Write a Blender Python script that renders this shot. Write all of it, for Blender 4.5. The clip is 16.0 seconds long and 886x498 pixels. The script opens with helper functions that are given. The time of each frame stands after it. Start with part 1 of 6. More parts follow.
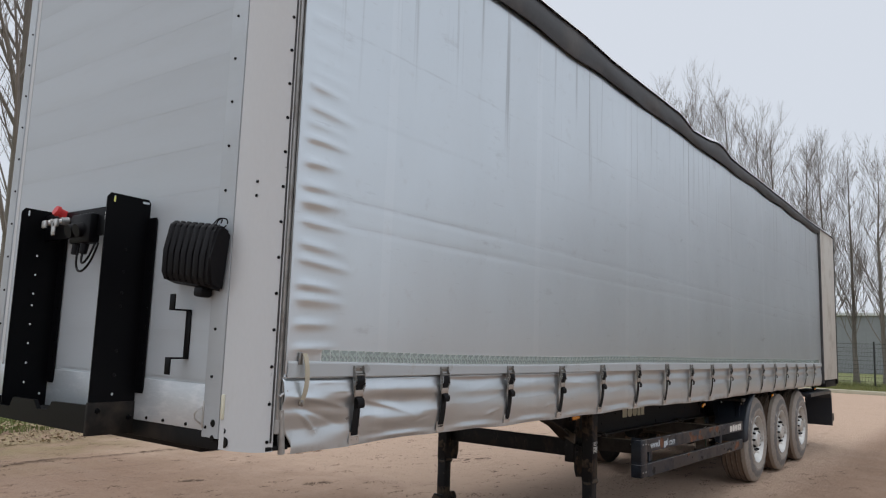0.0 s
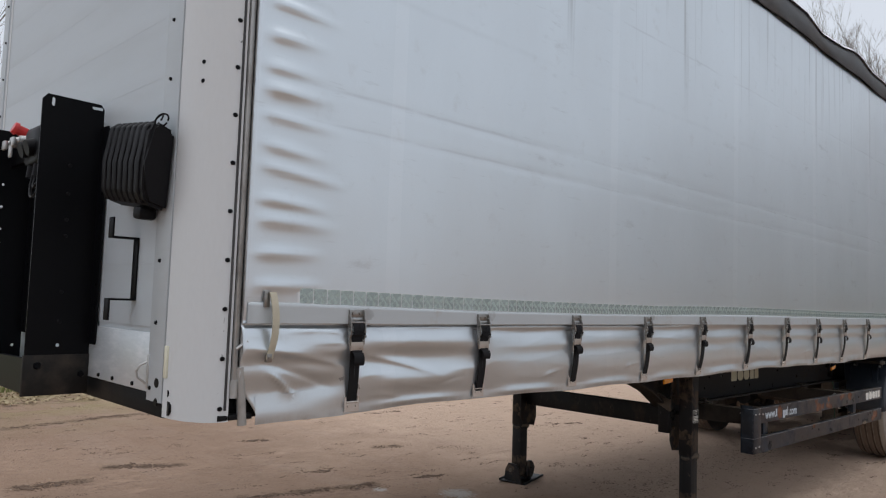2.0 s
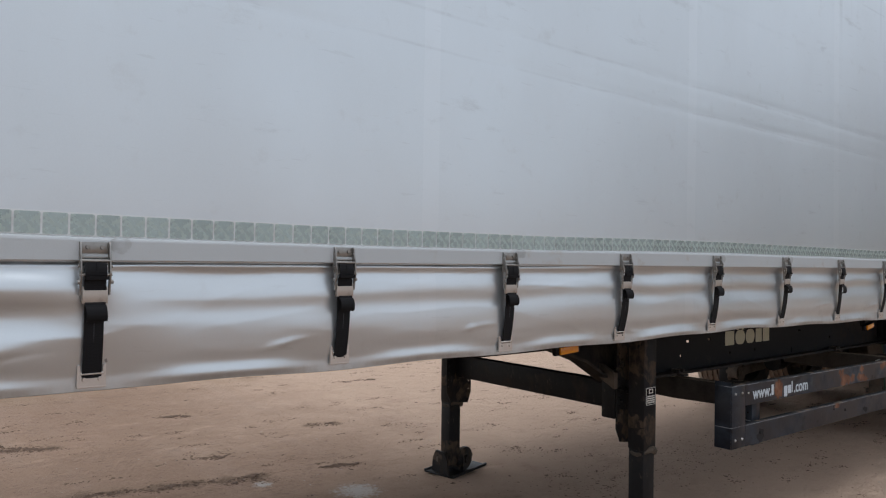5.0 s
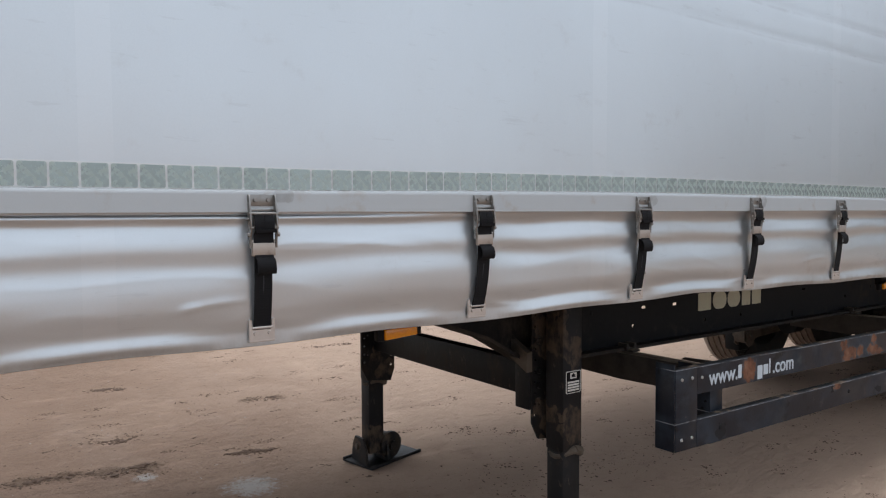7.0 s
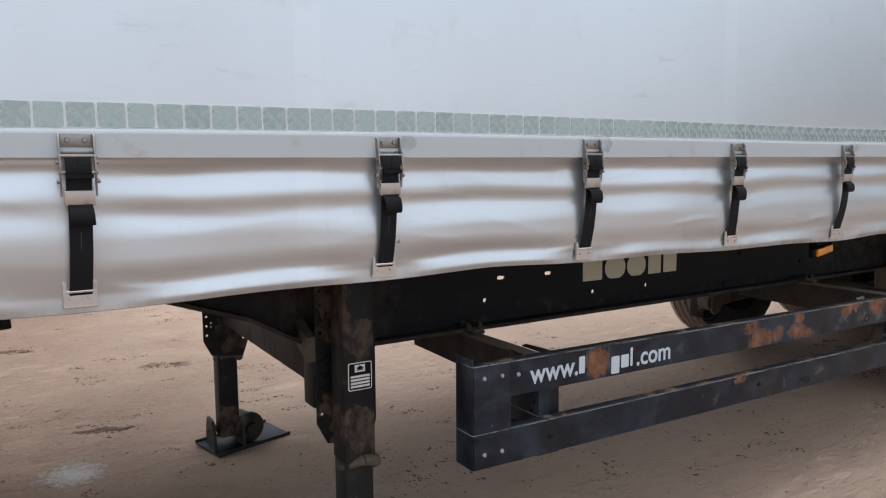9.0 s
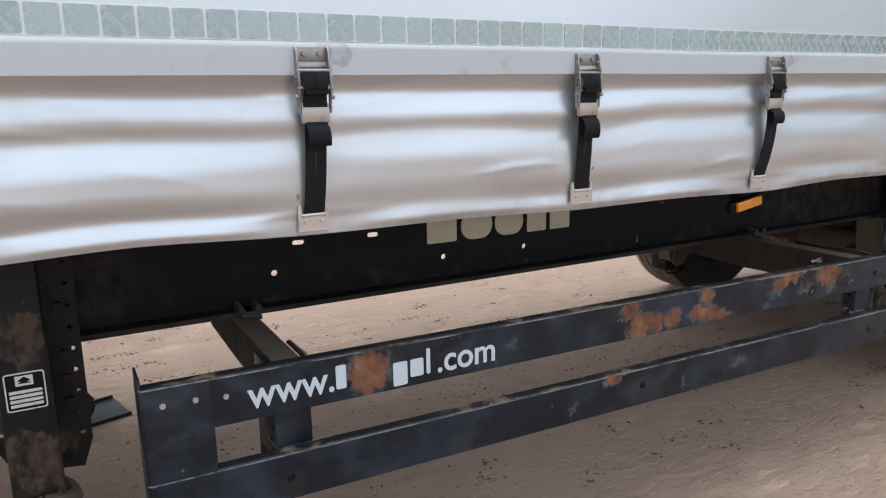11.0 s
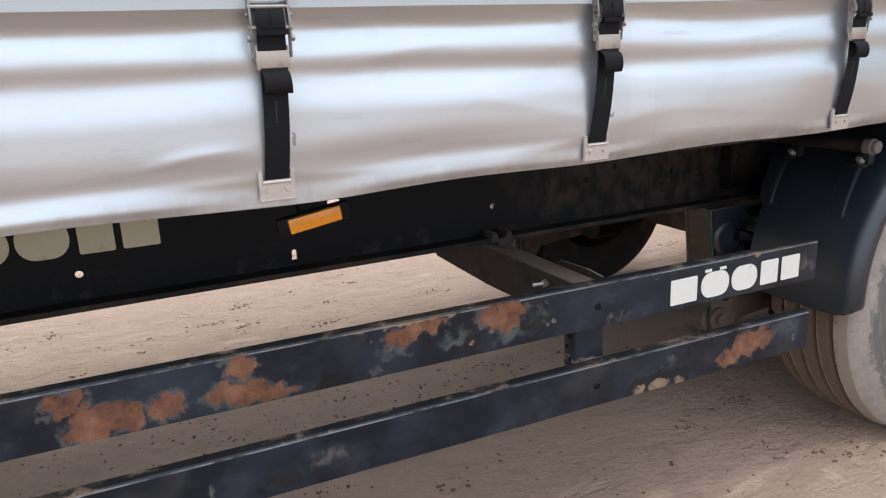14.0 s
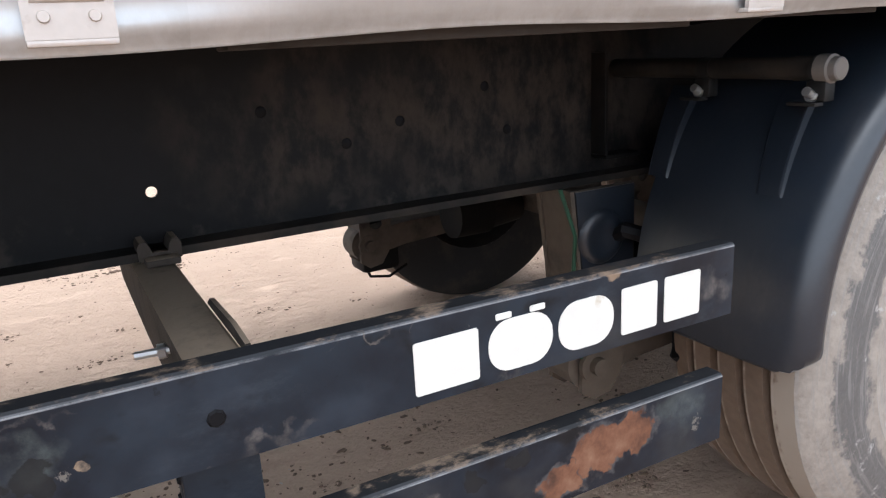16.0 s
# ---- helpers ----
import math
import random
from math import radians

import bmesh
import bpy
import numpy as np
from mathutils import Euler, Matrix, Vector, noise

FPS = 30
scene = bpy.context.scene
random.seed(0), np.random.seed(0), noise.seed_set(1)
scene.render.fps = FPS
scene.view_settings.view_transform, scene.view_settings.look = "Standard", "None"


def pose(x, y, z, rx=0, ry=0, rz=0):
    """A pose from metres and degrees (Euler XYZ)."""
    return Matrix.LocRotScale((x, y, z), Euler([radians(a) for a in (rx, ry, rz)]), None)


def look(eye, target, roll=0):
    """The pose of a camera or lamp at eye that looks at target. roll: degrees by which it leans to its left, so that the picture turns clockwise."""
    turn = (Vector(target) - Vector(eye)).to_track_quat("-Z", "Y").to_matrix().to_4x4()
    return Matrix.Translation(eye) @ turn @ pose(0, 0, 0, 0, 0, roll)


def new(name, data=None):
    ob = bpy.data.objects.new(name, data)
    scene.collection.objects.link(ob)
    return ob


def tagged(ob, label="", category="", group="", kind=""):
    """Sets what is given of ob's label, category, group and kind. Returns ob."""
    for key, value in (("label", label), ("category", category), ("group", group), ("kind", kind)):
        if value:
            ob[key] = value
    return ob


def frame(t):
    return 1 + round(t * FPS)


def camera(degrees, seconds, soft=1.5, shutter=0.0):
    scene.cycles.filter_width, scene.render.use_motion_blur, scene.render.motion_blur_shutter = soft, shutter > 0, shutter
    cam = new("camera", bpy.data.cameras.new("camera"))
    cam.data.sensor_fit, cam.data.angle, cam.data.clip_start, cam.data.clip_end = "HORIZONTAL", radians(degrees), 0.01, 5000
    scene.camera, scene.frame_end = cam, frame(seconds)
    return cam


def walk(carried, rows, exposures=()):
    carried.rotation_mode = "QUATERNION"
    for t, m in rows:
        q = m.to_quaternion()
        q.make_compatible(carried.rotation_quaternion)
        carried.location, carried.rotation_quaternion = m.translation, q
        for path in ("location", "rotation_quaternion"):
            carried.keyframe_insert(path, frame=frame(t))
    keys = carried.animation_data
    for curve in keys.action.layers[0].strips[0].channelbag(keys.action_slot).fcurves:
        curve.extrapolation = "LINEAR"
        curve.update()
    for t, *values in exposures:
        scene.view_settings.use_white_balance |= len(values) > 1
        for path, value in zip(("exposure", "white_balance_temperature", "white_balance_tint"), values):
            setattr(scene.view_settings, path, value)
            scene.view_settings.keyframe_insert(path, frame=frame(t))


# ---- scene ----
cam = camera(62.5, 16.0, soft=1.2)
PATH = [
    (0, (2.326, -1.909, 1.583), (1.132, -0.324, 1.84), 2.0),
    (0.5, (2.286, -1.804, 1.55), (1.069, -0.229, 1.747), 2.0),
    (1, (2.129, -1.599, 1.525), (0.886, -0.042, 1.698), 2.0),
    (1.5, (2.025, -1.354, 1.52), (0.735, 0.166, 1.677), 2.0),
    (2, (2.008, -1.014, 1.513), (0.593, 0.393, 1.654), 1.9),
    (2.5, (1.963, -0.755, 1.496), (0.509, 0.611, 1.634), 1.6),
    (3, (1.834, -0.463, 1.481), (0.355, 0.878, 1.605), 1.4),
    (3.5, (1.781, -0.202, 1.486), (0.286, 1.124, 1.585), 1.3),
    (4, (1.804, 0.154, 1.473), (0.293, 1.461, 1.557), 1.1),
    (6.5, (1.704, 1.619, 1.4), (0.095, 2.805, 1.329), 0.1),
    (7, (1.603, 1.919, 1.416), (-0.026, 3.075, 1.32), -0.3),
    (7.5, (1.587, 2.167, 1.411), (-0.059, 3.295, 1.281), -0.4),
    (8, (1.604, 2.489, 1.42), (-0.064, 3.582, 1.264), -0.5),
    (10.5, (1.444, 3.794, 1.378), (-0.272, 4.75, 1.004), -0.8),
    (11, (1.355, 4.07, 1.386), (-0.363, 5.004, 0.966), -0.9),
    (11.5, (1.361, 4.304, 1.383), (-0.362, 5.218, 0.943), -1.1),
    (12, (1.415, 4.576, 1.394), (-0.324, 5.458, 0.947), -1.6),
    (12.5, (1.386, 4.804, 1.354), (-0.365, 5.656, 0.899), -2.0),
    (13, (1.264, 5.063, 1.362), (-0.488, 5.902, 0.884), -2.1),
    (13.5, (1.225, 5.286, 1.348), (-0.528, 6.107, 0.848), -2.2),
    (14, (1.223, 5.557, 1.344), (-0.526, 6.375, 0.821), -2.5),
    (14.5, (1.157, 5.762, 1.297), (-0.586, 6.567, 0.738), -2.5),
    (15, (0.98, 6.032, 1.252), (-0.775, 6.822, 0.709), -2.6),
    (15.5, (0.814, 6.219, 1.217), (-0.916, 7.057, 0.666), -3.0),
    (16, (0.6, 6.467, 1.097), (-1.098, 7.373, 0.554), -3.2),
]
EXPOSURES = ((0.0, -0.18, 6360, 10), (0.6, -0.10, 6360, 10), (2.0, -0.14, 6340, 10), (2.5, -0.22, 6330, 10), (3.0, -0.10, 6330, 10), (4.0, -0.07, 6310, 10), (7.0, 0.13, 6250, 10), (8.2, 0.30, 6230, 10), (10.5, 0.61, 6150, 10), (11.5, 0.71, 6150, 10), (12.5, 0.71, 6160, 10), (13.5, 0.82, 6180, 10), (14.5, 0.92, 6180, 10), (15.3, 0.98, 6180, 10), (16.0, 1.36, 6100, 10))
walk(cam, [(t, look(eye, target, roll)) for t, eye, target, roll in PATH], EXPOSURES)

import functools
import itertools

# ---- world and light: bright even overcast ----
world = bpy.data.worlds.new("overcast")
scene.world = world
world.use_nodes = True
wn, wl = world.node_tree.nodes, world.node_tree.links
sky = wn.new("ShaderNodeTexSky")
sky.sky_type = "NISHITA"
sky.sun_disc = False
sky.sun_elevation, sky.sun_rotation = radians(85), radians(281)
sky.dust_density, sky.air_density = 4.0, 1.0
veil = wn.new("ShaderNodeMix")
veil.data_type = "RGBA"
veil.inputs[0].default_value = 0.9
wl.new(sky.outputs[0], veil.inputs[6])
veil.inputs[7].default_value = (7.3, 7.65, 8.2, 1)
wl.new(veil.outputs[2], wn["Background"].inputs[0])
wn["Background"].inputs[1].default_value = 0.112
sun = new("sun", bpy.data.lights.new("sun", "SUN"))
sun.data.energy, sun.data.angle, sun.data.color = 1.55, radians(90), (1.0, 0.98, 0.96)
sun.matrix_world = look((-1.4, 3.7, 20), (0, 4, 0))


# ---- materials ----
def shade(name, base, rough=0.5, metal=0.0, spread=0.15, grain=40.0, bump=0.1, stain=None, stain_size=3.0, stain_at=0.55, stain_soft=0.12, rnd=0.0, coat=0.0, stretch=(1, 1, 1), bump_dist=0.004, spec=0.5):
    """A painted, worn surface: grain and stains at two scales, fine relief."""
    m = bpy.data.materials.new(name)
    m.use_nodes = True
    n, l = m.node_tree.nodes, m.node_tree.links
    b = n["Principled BSDF"]
    co = n.new("ShaderNodeTexCoord")
    mp = n.new("ShaderNodeMapping")
    mp.inputs["Scale"].default_value = stretch
    l.new(co.outputs["Object"], mp.inputs[0])
    fine = n.new("ShaderNodeTexNoise")
    fine.inputs["Scale"].default_value, fine.inputs["Detail"].default_value = grain, 6
    l.new(mp.outputs[0], fine.inputs["Vector"])
    big = n.new("ShaderNodeTexNoise")
    big.inputs["Scale"].default_value, big.inputs["Detail"].default_value = stain_size, 8
    big.inputs["Roughness"].default_value = 0.62
    l.new(mp.outputs[0], big.inputs["Vector"])
    tone = n.new("ShaderNodeMix")
    tone.data_type = "RGBA"
    tone.inputs[6].default_value = (*[c * (1 - spread) for c in base], 1)
    tone.inputs[7].default_value = (*[min(1, c * (1 + spread)) for c in base], 1)
    l.new(fine.outputs[0], tone.inputs[0])
    colour = tone.outputs[2]
    if rnd:
        info = n.new("ShaderNodeObjectInfo")
        hsv = n.new("ShaderNodeHueSaturation")
        rng = n.new("ShaderNodeMapRange")
        rng.inputs[3].default_value, rng.inputs[4].default_value = 1 - rnd, 1 + rnd
        l.new(info.outputs["Random"], rng.inputs[0])
        l.new(rng.outputs[0], hsv.inputs["Value"])
        l.new(colour, hsv.inputs["Color"])
        colour = hsv.outputs[0]
    if stain:
        ramp = n.new("ShaderNodeValToRGB")
        ramp.color_ramp.elements[0].position = stain_at
        ramp.color_ramp.elements[1].position = min(1, stain_at + stain_soft)
        l.new(big.outputs[0], ramp.inputs[0])
        mx = n.new("ShaderNodeMix")
        mx.data_type = "RGBA"
        l.new(ramp.outputs[0], mx.inputs[0])
        l.new(colour, mx.inputs[6])
        mx.inputs[7].default_value = (*stain, 1)
        colour = mx.outputs[2]
        rr = n.new("ShaderNodeMapRange")
        rr.inputs[3].default_value, rr.inputs[4].default_value = rough, min(1, rough + 0.3)
        l.new(ramp.outputs[0], rr.inputs[0])
        l.new(rr.outputs[0], b.inputs["Roughness"])
    else:
        rr = n.new("ShaderNodeMapRange")
        rr.inputs[3].default_value, rr.inputs[4].default_value = max(0.02, rough - 0.08), min(1, rough + 0.1)
        l.new(big.outputs[0], rr.inputs[0])
        l.new(rr.outputs[0], b.inputs["Roughness"])
    l.new(colour, b.inputs["Base Color"])
    b.inputs["Metallic"].default_value = metal
    b.inputs["Coat Weight"].default_value = coat
    b.inputs["Specular IOR Level"].default_value = spec
    if bump:
        bp = n.new("ShaderNodeBump")
        bp.inputs["Strength"].default_value, bp.inputs["Distance"].default_value = bump, bump_dist
        l.new(fine.outputs[0], bp.inputs["Height"])
        l.new(bp.outputs[0], b.inputs["Normal"])
    return m


def link_mix(m, mask, colour, rough=None):
    """Lay another colour over a material's base colour, by a mask socket."""
    n, l = m.node_tree.nodes, m.node_tree.links
    b = n["Principled BSDF"]
    mx = n.new("ShaderNodeMix")
    mx.data_type = "RGBA"
    l.new(mask, mx.inputs[0])
    l.new(b.inputs["Base Color"].links[0].from_socket, mx.inputs[6])
    if isinstance(colour, tuple):
        mx.inputs[7].default_value = (*colour, 1)
    else:
        l.new(colour, mx.inputs[7])
    l.new(mx.outputs[2], b.inputs["Base Color"])
    if rough is not None:
        rx = n.new("ShaderNodeMix")
        l.new(mask, rx.inputs[0])
        l.new(b.inputs["Roughness"].links[0].from_socket, rx.inputs[2])
        rx.inputs[3].default_value = rough
        l.new(rx.outputs[0], b.inputs["Roughness"])


def math_node(m, op, a, b=None):
    k = m.node_tree.nodes.new("ShaderNodeMath")
    k.operation = op
    for i, v in enumerate((a, b)):
        if v is None:
            continue
        if isinstance(v, (int, float)):
            k.inputs[i].default_value = v
        else:
            m.node_tree.links.new(v, k.inputs[i])
    return k.outputs[0]


def noise_mask(m, scale, lo, hi, stretch=(1, 1, 1), detail=8, rough=0.6):
    n, l = m.node_tree.nodes, m.node_tree.links
    co = n.new("ShaderNodeTexCoord")
    mp = n.new("ShaderNodeMapping")
    mp.inputs["Scale"].default_value = stretch
    l.new(co.outputs["Object"], mp.inputs[0])
    t = n.new("ShaderNodeTexNoise")
    t.inputs["Scale"].default_value, t.inputs["Detail"].default_value, t.inputs["Roughness"].default_value = scale, detail, rough
    l.new(mp.outputs[0], t.inputs["Vector"])
    r = n.new("ShaderNodeMapRange")
    r.interpolation_type = "SMOOTHSTEP"
    r.inputs[1].default_value, r.inputs[2].default_value = lo, hi
    l.new(t.outputs[0], r.inputs[0])
    return r.outputs[0]


def coord(m, axis):
    n, l = m.node_tree.nodes, m.node_tree.links
    co = n.new("ShaderNodeTexCoord")
    s = n.new("ShaderNodeSeparateXYZ")
    l.new(co.outputs["Object"], s.inputs[0])
    return s.outputs[axis]


def facing_up(m):
    """1 on faces that look upwards, where dust settles."""
    n, l = m.node_tree.nodes, m.node_tree.links
    geo, sep = n.new("ShaderNodeNewGeometry"), n.new("ShaderNodeSeparateXYZ")
    l.new(geo.outputs["True Normal"], sep.inputs[0])
    return ramp_on(m, sep.outputs[2], 0.45, 0.85)


def patch_mask(m, patches, wobble=0.03, size=22.0, soft=0.92):
    """Ragged oval patches at (y, z, half-length, half-height)."""
    n, l = m.node_tree.nodes, m.node_tree.links
    co = n.new("ShaderNodeTexCoord")
    ns = n.new("ShaderNodeTexNoise")
    ns.inputs["Scale"].default_value, ns.inputs["Detail"].default_value = size, 5
    l.new(co.outputs["Object"], ns.inputs["Vector"])
    off = n.new("ShaderNodeVectorMath")
    off.operation = "MULTIPLY_ADD"
    off.inputs[1].default_value = (wobble * 4,) * 3
    l.new(ns.outputs["Color"], off.inputs[0])
    shift = n.new("ShaderNodeVectorMath")
    shift.operation = "SUBTRACT"
    shift.inputs[1].default_value = (wobble * 2,) * 3
    l.new(co.outputs["Object"], shift.inputs[0])
    l.new(shift.outputs[0], off.inputs[2])
    best = None
    for y, z, ry, rz in patches:
        mp = n.new("ShaderNodeVectorMath")
        mp.operation = "SUBTRACT"
        mp.inputs[1].default_value = (0, y, z)
        l.new(off.outputs[0], mp.inputs[0])
        sc = n.new("ShaderNodeVectorMath")
        sc.operation = "MULTIPLY"
        sc.inputs[1].default_value = (0, 1 / ry, 1 / rz)
        l.new(mp.outputs[0], sc.inputs[0])
        ln = n.new("ShaderNodeVectorMath")
        ln.operation = "LENGTH"
        l.new(sc.outputs[0], ln.inputs[0])
        best = ln.outputs["Value"] if best is None else math_node(m, "MINIMUM", best, ln.outputs["Value"])
    r = n.new("ShaderNodeMapRange")
    r.inputs[1].default_value, r.inputs[2].default_value = 1.04, soft
    l.new(best, r.inputs[0])
    return r.outputs[0]


curtain_mat = shade("silver_tarpaulin", (0.66, 0.708, 0.742), 0.33, 0.82, 0.03, 260, 0.04, bump_dist=0.001)


def ramp_on(m, value, lo, hi):
    r = m.node_tree.nodes.new("ShaderNodeMapRange")
    r.interpolation_type = "SMOOTHSTEP"
    r.inputs[1].default_value, r.inputs[2].default_value = lo, hi
    m.node_tree.links.new(value, r.inputs[0])
    return r.outputs[0]


# rain streaks running down from the roof edge, each with its own length
drip = noise_mask(curtain_mat, 13.0, 0.56, 0.68, (0.02, 1, 0.02), 5, 0.6)
reach = math_node(curtain_mat, "ADD", coord(curtain_mat, 2), math_node(curtain_mat, "MULTIPLY", noise_mask(curtain_mat, 2.6, 0.3, 0.7, (0.02, 1, 0.02), 2), 0.6))
link_mix(curtain_mat, math_node(curtain_mat, "MULTIPLY", math_node(curtain_mat, "MULTIPLY", drip, ramp_on(curtain_mat, reach, 3.05, 3.75)), 0.5), (0.25, 0.255, 0.26), 0.6)
# broken dark lines along the horizontal creases
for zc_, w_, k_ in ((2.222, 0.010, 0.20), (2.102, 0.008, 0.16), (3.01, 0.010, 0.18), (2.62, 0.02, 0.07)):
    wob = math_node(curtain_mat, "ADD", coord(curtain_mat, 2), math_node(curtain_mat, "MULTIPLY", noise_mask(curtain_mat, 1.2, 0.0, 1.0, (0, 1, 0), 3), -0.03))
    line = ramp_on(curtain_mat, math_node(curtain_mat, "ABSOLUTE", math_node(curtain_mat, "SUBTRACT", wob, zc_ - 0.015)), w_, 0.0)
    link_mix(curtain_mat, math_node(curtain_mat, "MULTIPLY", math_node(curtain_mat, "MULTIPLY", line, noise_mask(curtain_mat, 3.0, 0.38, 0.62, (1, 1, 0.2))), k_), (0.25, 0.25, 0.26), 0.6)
scuff = noise_mask(curtain_mat, 2.2, 0.60, 0.72, (1, 0.7, 2.6), 10, 0.7)
link_mix(curtain_mat, math_node(curtain_mat, "MULTIPLY", scuff, 0.28), (0.28, 0.28, 0.285), 0.6)
scratch = noise_mask(curtain_mat, 4.0, 0.66, 0.74, (1, 0.5, 5.0), 6, 0.65)
link_mix(curtain_mat, math_node(curtain_mat, "MULTIPLY", scratch, 0.16), (0.22, 0.22, 0.23), 0.6)
grime = noise_mask(curtain_mat, 9.0, 0.58, 0.74, (1, 1, 1), 6, 0.65)
link_mix(curtain_mat, math_node(curtain_mat, "MULTIPLY", grime, 0.12), (0.33, 0.30, 0.27), 0.65)
cloud = noise_mask(curtain_mat, 1.1, 0.35, 0.70, (1, 1, 0.5), 6)
link_mix(curtain_mat, math_node(curtain_mat, "MULTIPLY", cloud, 0.16), (0.45, 0.47, 0.48))
# grime and shade of the lower edge, painted brown into the tarpaulin
foot_grime_shade = math_node(curtain_mat, "MULTIPLY", ramp_on(curtain_mat, coord(curtain_mat, 2), 1.155, 1.105), noise_mask(curtain_mat, 7.0, 0.35, 0.65, (1, 1, 0.6), 8, 0.7))
link_mix(curtain_mat, math_node(curtain_mat, "MULTIPLY", foot_grime_shade, 0.45), (0.30, 0.26, 0.22), 0.65)
fine_scuff = noise_mask(curtain_mat, 26.0, 0.64, 0.72, (1, 0.3, 2.2), 4, 0.6)
link_mix(curtain_mat, math_node(curtain_mat, "MULTIPLY", fine_scuff, 0.11), (0.30, 0.31, 0.31), 0.55)
weld = math_node(curtain_mat, "LESS_THAN", math_node(curtain_mat, "ABSOLUTE", math_node(curtain_mat, "SUBTRACT", math_node(curtain_mat, "FRACT", math_node(curtain_mat, "MULTIPLY", coord(curtain_mat, 1), 0.68)), 0.5)), 0.022)
link_mix(curtain_mat, math_node(curtain_mat, "MULTIPLY", weld, 0.14), (0.80, 0.83, 0.86))

hem_mat = shade("grey_hem_webbing", (0.485, 0.518, 0.535), 0.5, 0.25, 0.05, 300, 0.08, (0.40, 0.36, 0.32), 6.0, 0.60, 0.15, bump_dist=0.001)
smudge = patch_mask(hem_mat, [(q + 0.056, 1.458, 0.026, 0.020) for q in (0.569, 1.225, 2.548, 3.871, 4.532, 5.837, 7.247)], 0.008, 26.0)
link_mix(hem_mat, math_node(hem_mat, "MULTIPLY", math_node(hem_mat, "MULTIPLY", smudge, noise_mask(hem_mat, 30.0, 0.25, 0.65)), 0.45), (0.17, 0.155, 0.145), 0.6)
rubs = patch_mask(curtain_mat, [(q + d_, z_, 0.004, 0.007) for q, d_, z_ in ((0.569, 0.034, 1.20), (0.569, -0.036, 1.235), (1.225, 0.034, 1.19), (3.871, 0.032, 1.215), (4.532, -0.034, 1.19), (5.188, 0.042, 1.20), (5.837, 0.03, 1.21), (6.506, 0.033, 1.20), (7.247, 0.034, 1.205))], 0.007, 60.0)
link_mix(curtain_mat, math_node(curtain_mat, "MULTIPLY", rubs, 0.55), (0.10, 0.095, 0.09), 0.6)
front_mat = shade("light_grey_panel_paint", (0.485, 0.527, 0.56), 0.42, 0.1, 0.03, 120, 0.03, (0.42, 0.452, 0.465), 1.1, 0.42, 0.4, rnd=0.03, stretch=(0.25, 1, 2.2))
post_mat = shade("white_grey_post_paint", (0.60, 0.615, 0.625), 0.4, 0.0, 0.03, 90, 0.03, (0.52, 0.50, 0.47), 4.0, 0.62, 0.2, stretch=(1, 1, 0.4))
chips = math_node(post_mat, "MULTIPLY", noise_mask(post_mat, 34.0, 0.60, 0.66, (1, 1, 0.5), 8, 0.7), math_node(post_mat, "MULTIPLY", ramp_on(post_mat, coord(post_mat, 1), 0.055, 0.09), ramp_on(post_mat, coord(post_mat, 2), 1.75, 1.25)))
link_mix(post_mat, math_node(post_mat, "MULTIPLY", chips, 0.9), (0.05, 0.045, 0.04), 0.7)
nicks = noise_mask(post_mat, 14.0, 0.705, 0.72, (1, 1, 1), 6, 0.65)
link_mix(post_mat, math_node(post_mat, "MULTIPLY", nicks, 0.8), (0.07, 0.065, 0.06), 0.7)
kick_mat = shade("scuffed_aluminium_kick_plate", (0.60, 0.64, 0.67), 0.34, 0.45, 0.08, 60, 0.08, (0.86, 0.88, 0.90), 7.0, 0.5, 0.25, stretch=(0.6, 1, 2.0))
rail_alu_mat = shade("dirty_aluminium_rail", (0.42, 0.42, 0.41), 0.45, 0.6, 0.15, 80, 0.08, (0.14, 0.125, 0.11), 9.0, 0.52, 0.2, stretch=(1, 1, 0.4))
alu_mat = shade("dull_aluminium", (0.55, 0.55, 0.54), 0.42, 0.8, 0.1, 80, 0.05, (0.30, 0.28, 0.25), 7.0, 0.62, 0.15)
steel_mat = shade("stainless_steel", (0.29, 0.28, 0.265), 0.34, 0.85, 0.12, 120, 0.06, (0.20, 0.175, 0.15), 26.0, 0.54, 0.2)
clip_mat = shade("pale_zinc_clip", (0.58, 0.53, 0.49), 0.4, 0.6, 0.1, 120, 0.06, (0.34, 0.28, 0.235), 30.0, 0.56, 0.2)
lever_mat = shade("beige_zinc_lever", (0.44, 0.385, 0.34), 0.42, 0.6, 0.08, 120, 0.05, (0.28, 0.23, 0.19), 30.0, 0.58, 0.2)
black_mat = shade("black_bracket_paint", (0.0032, 0.0034, 0.0045), 0.42, 0.0, 0.25, 70, 0.06, (0.010, 0.009, 0.009), 6.0, 0.68, 0.15, spec=0.12)
plastic_mat = shade("black_ribbed_plastic", (0.007, 0.007, 0.0085), 0.5, 0.0, 0.15, 200, 0.08, spec=0.15)
chassis_mat = shade("black_chassis_paint", (0.0075, 0.0078, 0.0085), 0.55, 0.0, 0.3, 45, 0.1, (0.03, 0.025, 0.02), 4.5, 0.60, 0.2, spec=0.18)
link_mix(chassis_mat, math_node(chassis_mat, "MULTIPLY", noise_mask(chassis_mat, 1.3, 0.50, 0.68, (1, 0.5, 1)), 0.45), (0.075, 0.058, 0.044), 0.8)
web_mat = shade("black_chassis_beam_paint", (0.007, 0.0075, 0.009), 0.5, 0.0, 0.3, 45, 0.08, (0.03, 0.027, 0.025), 5.5, 0.63, 0.15, spec=0.18)
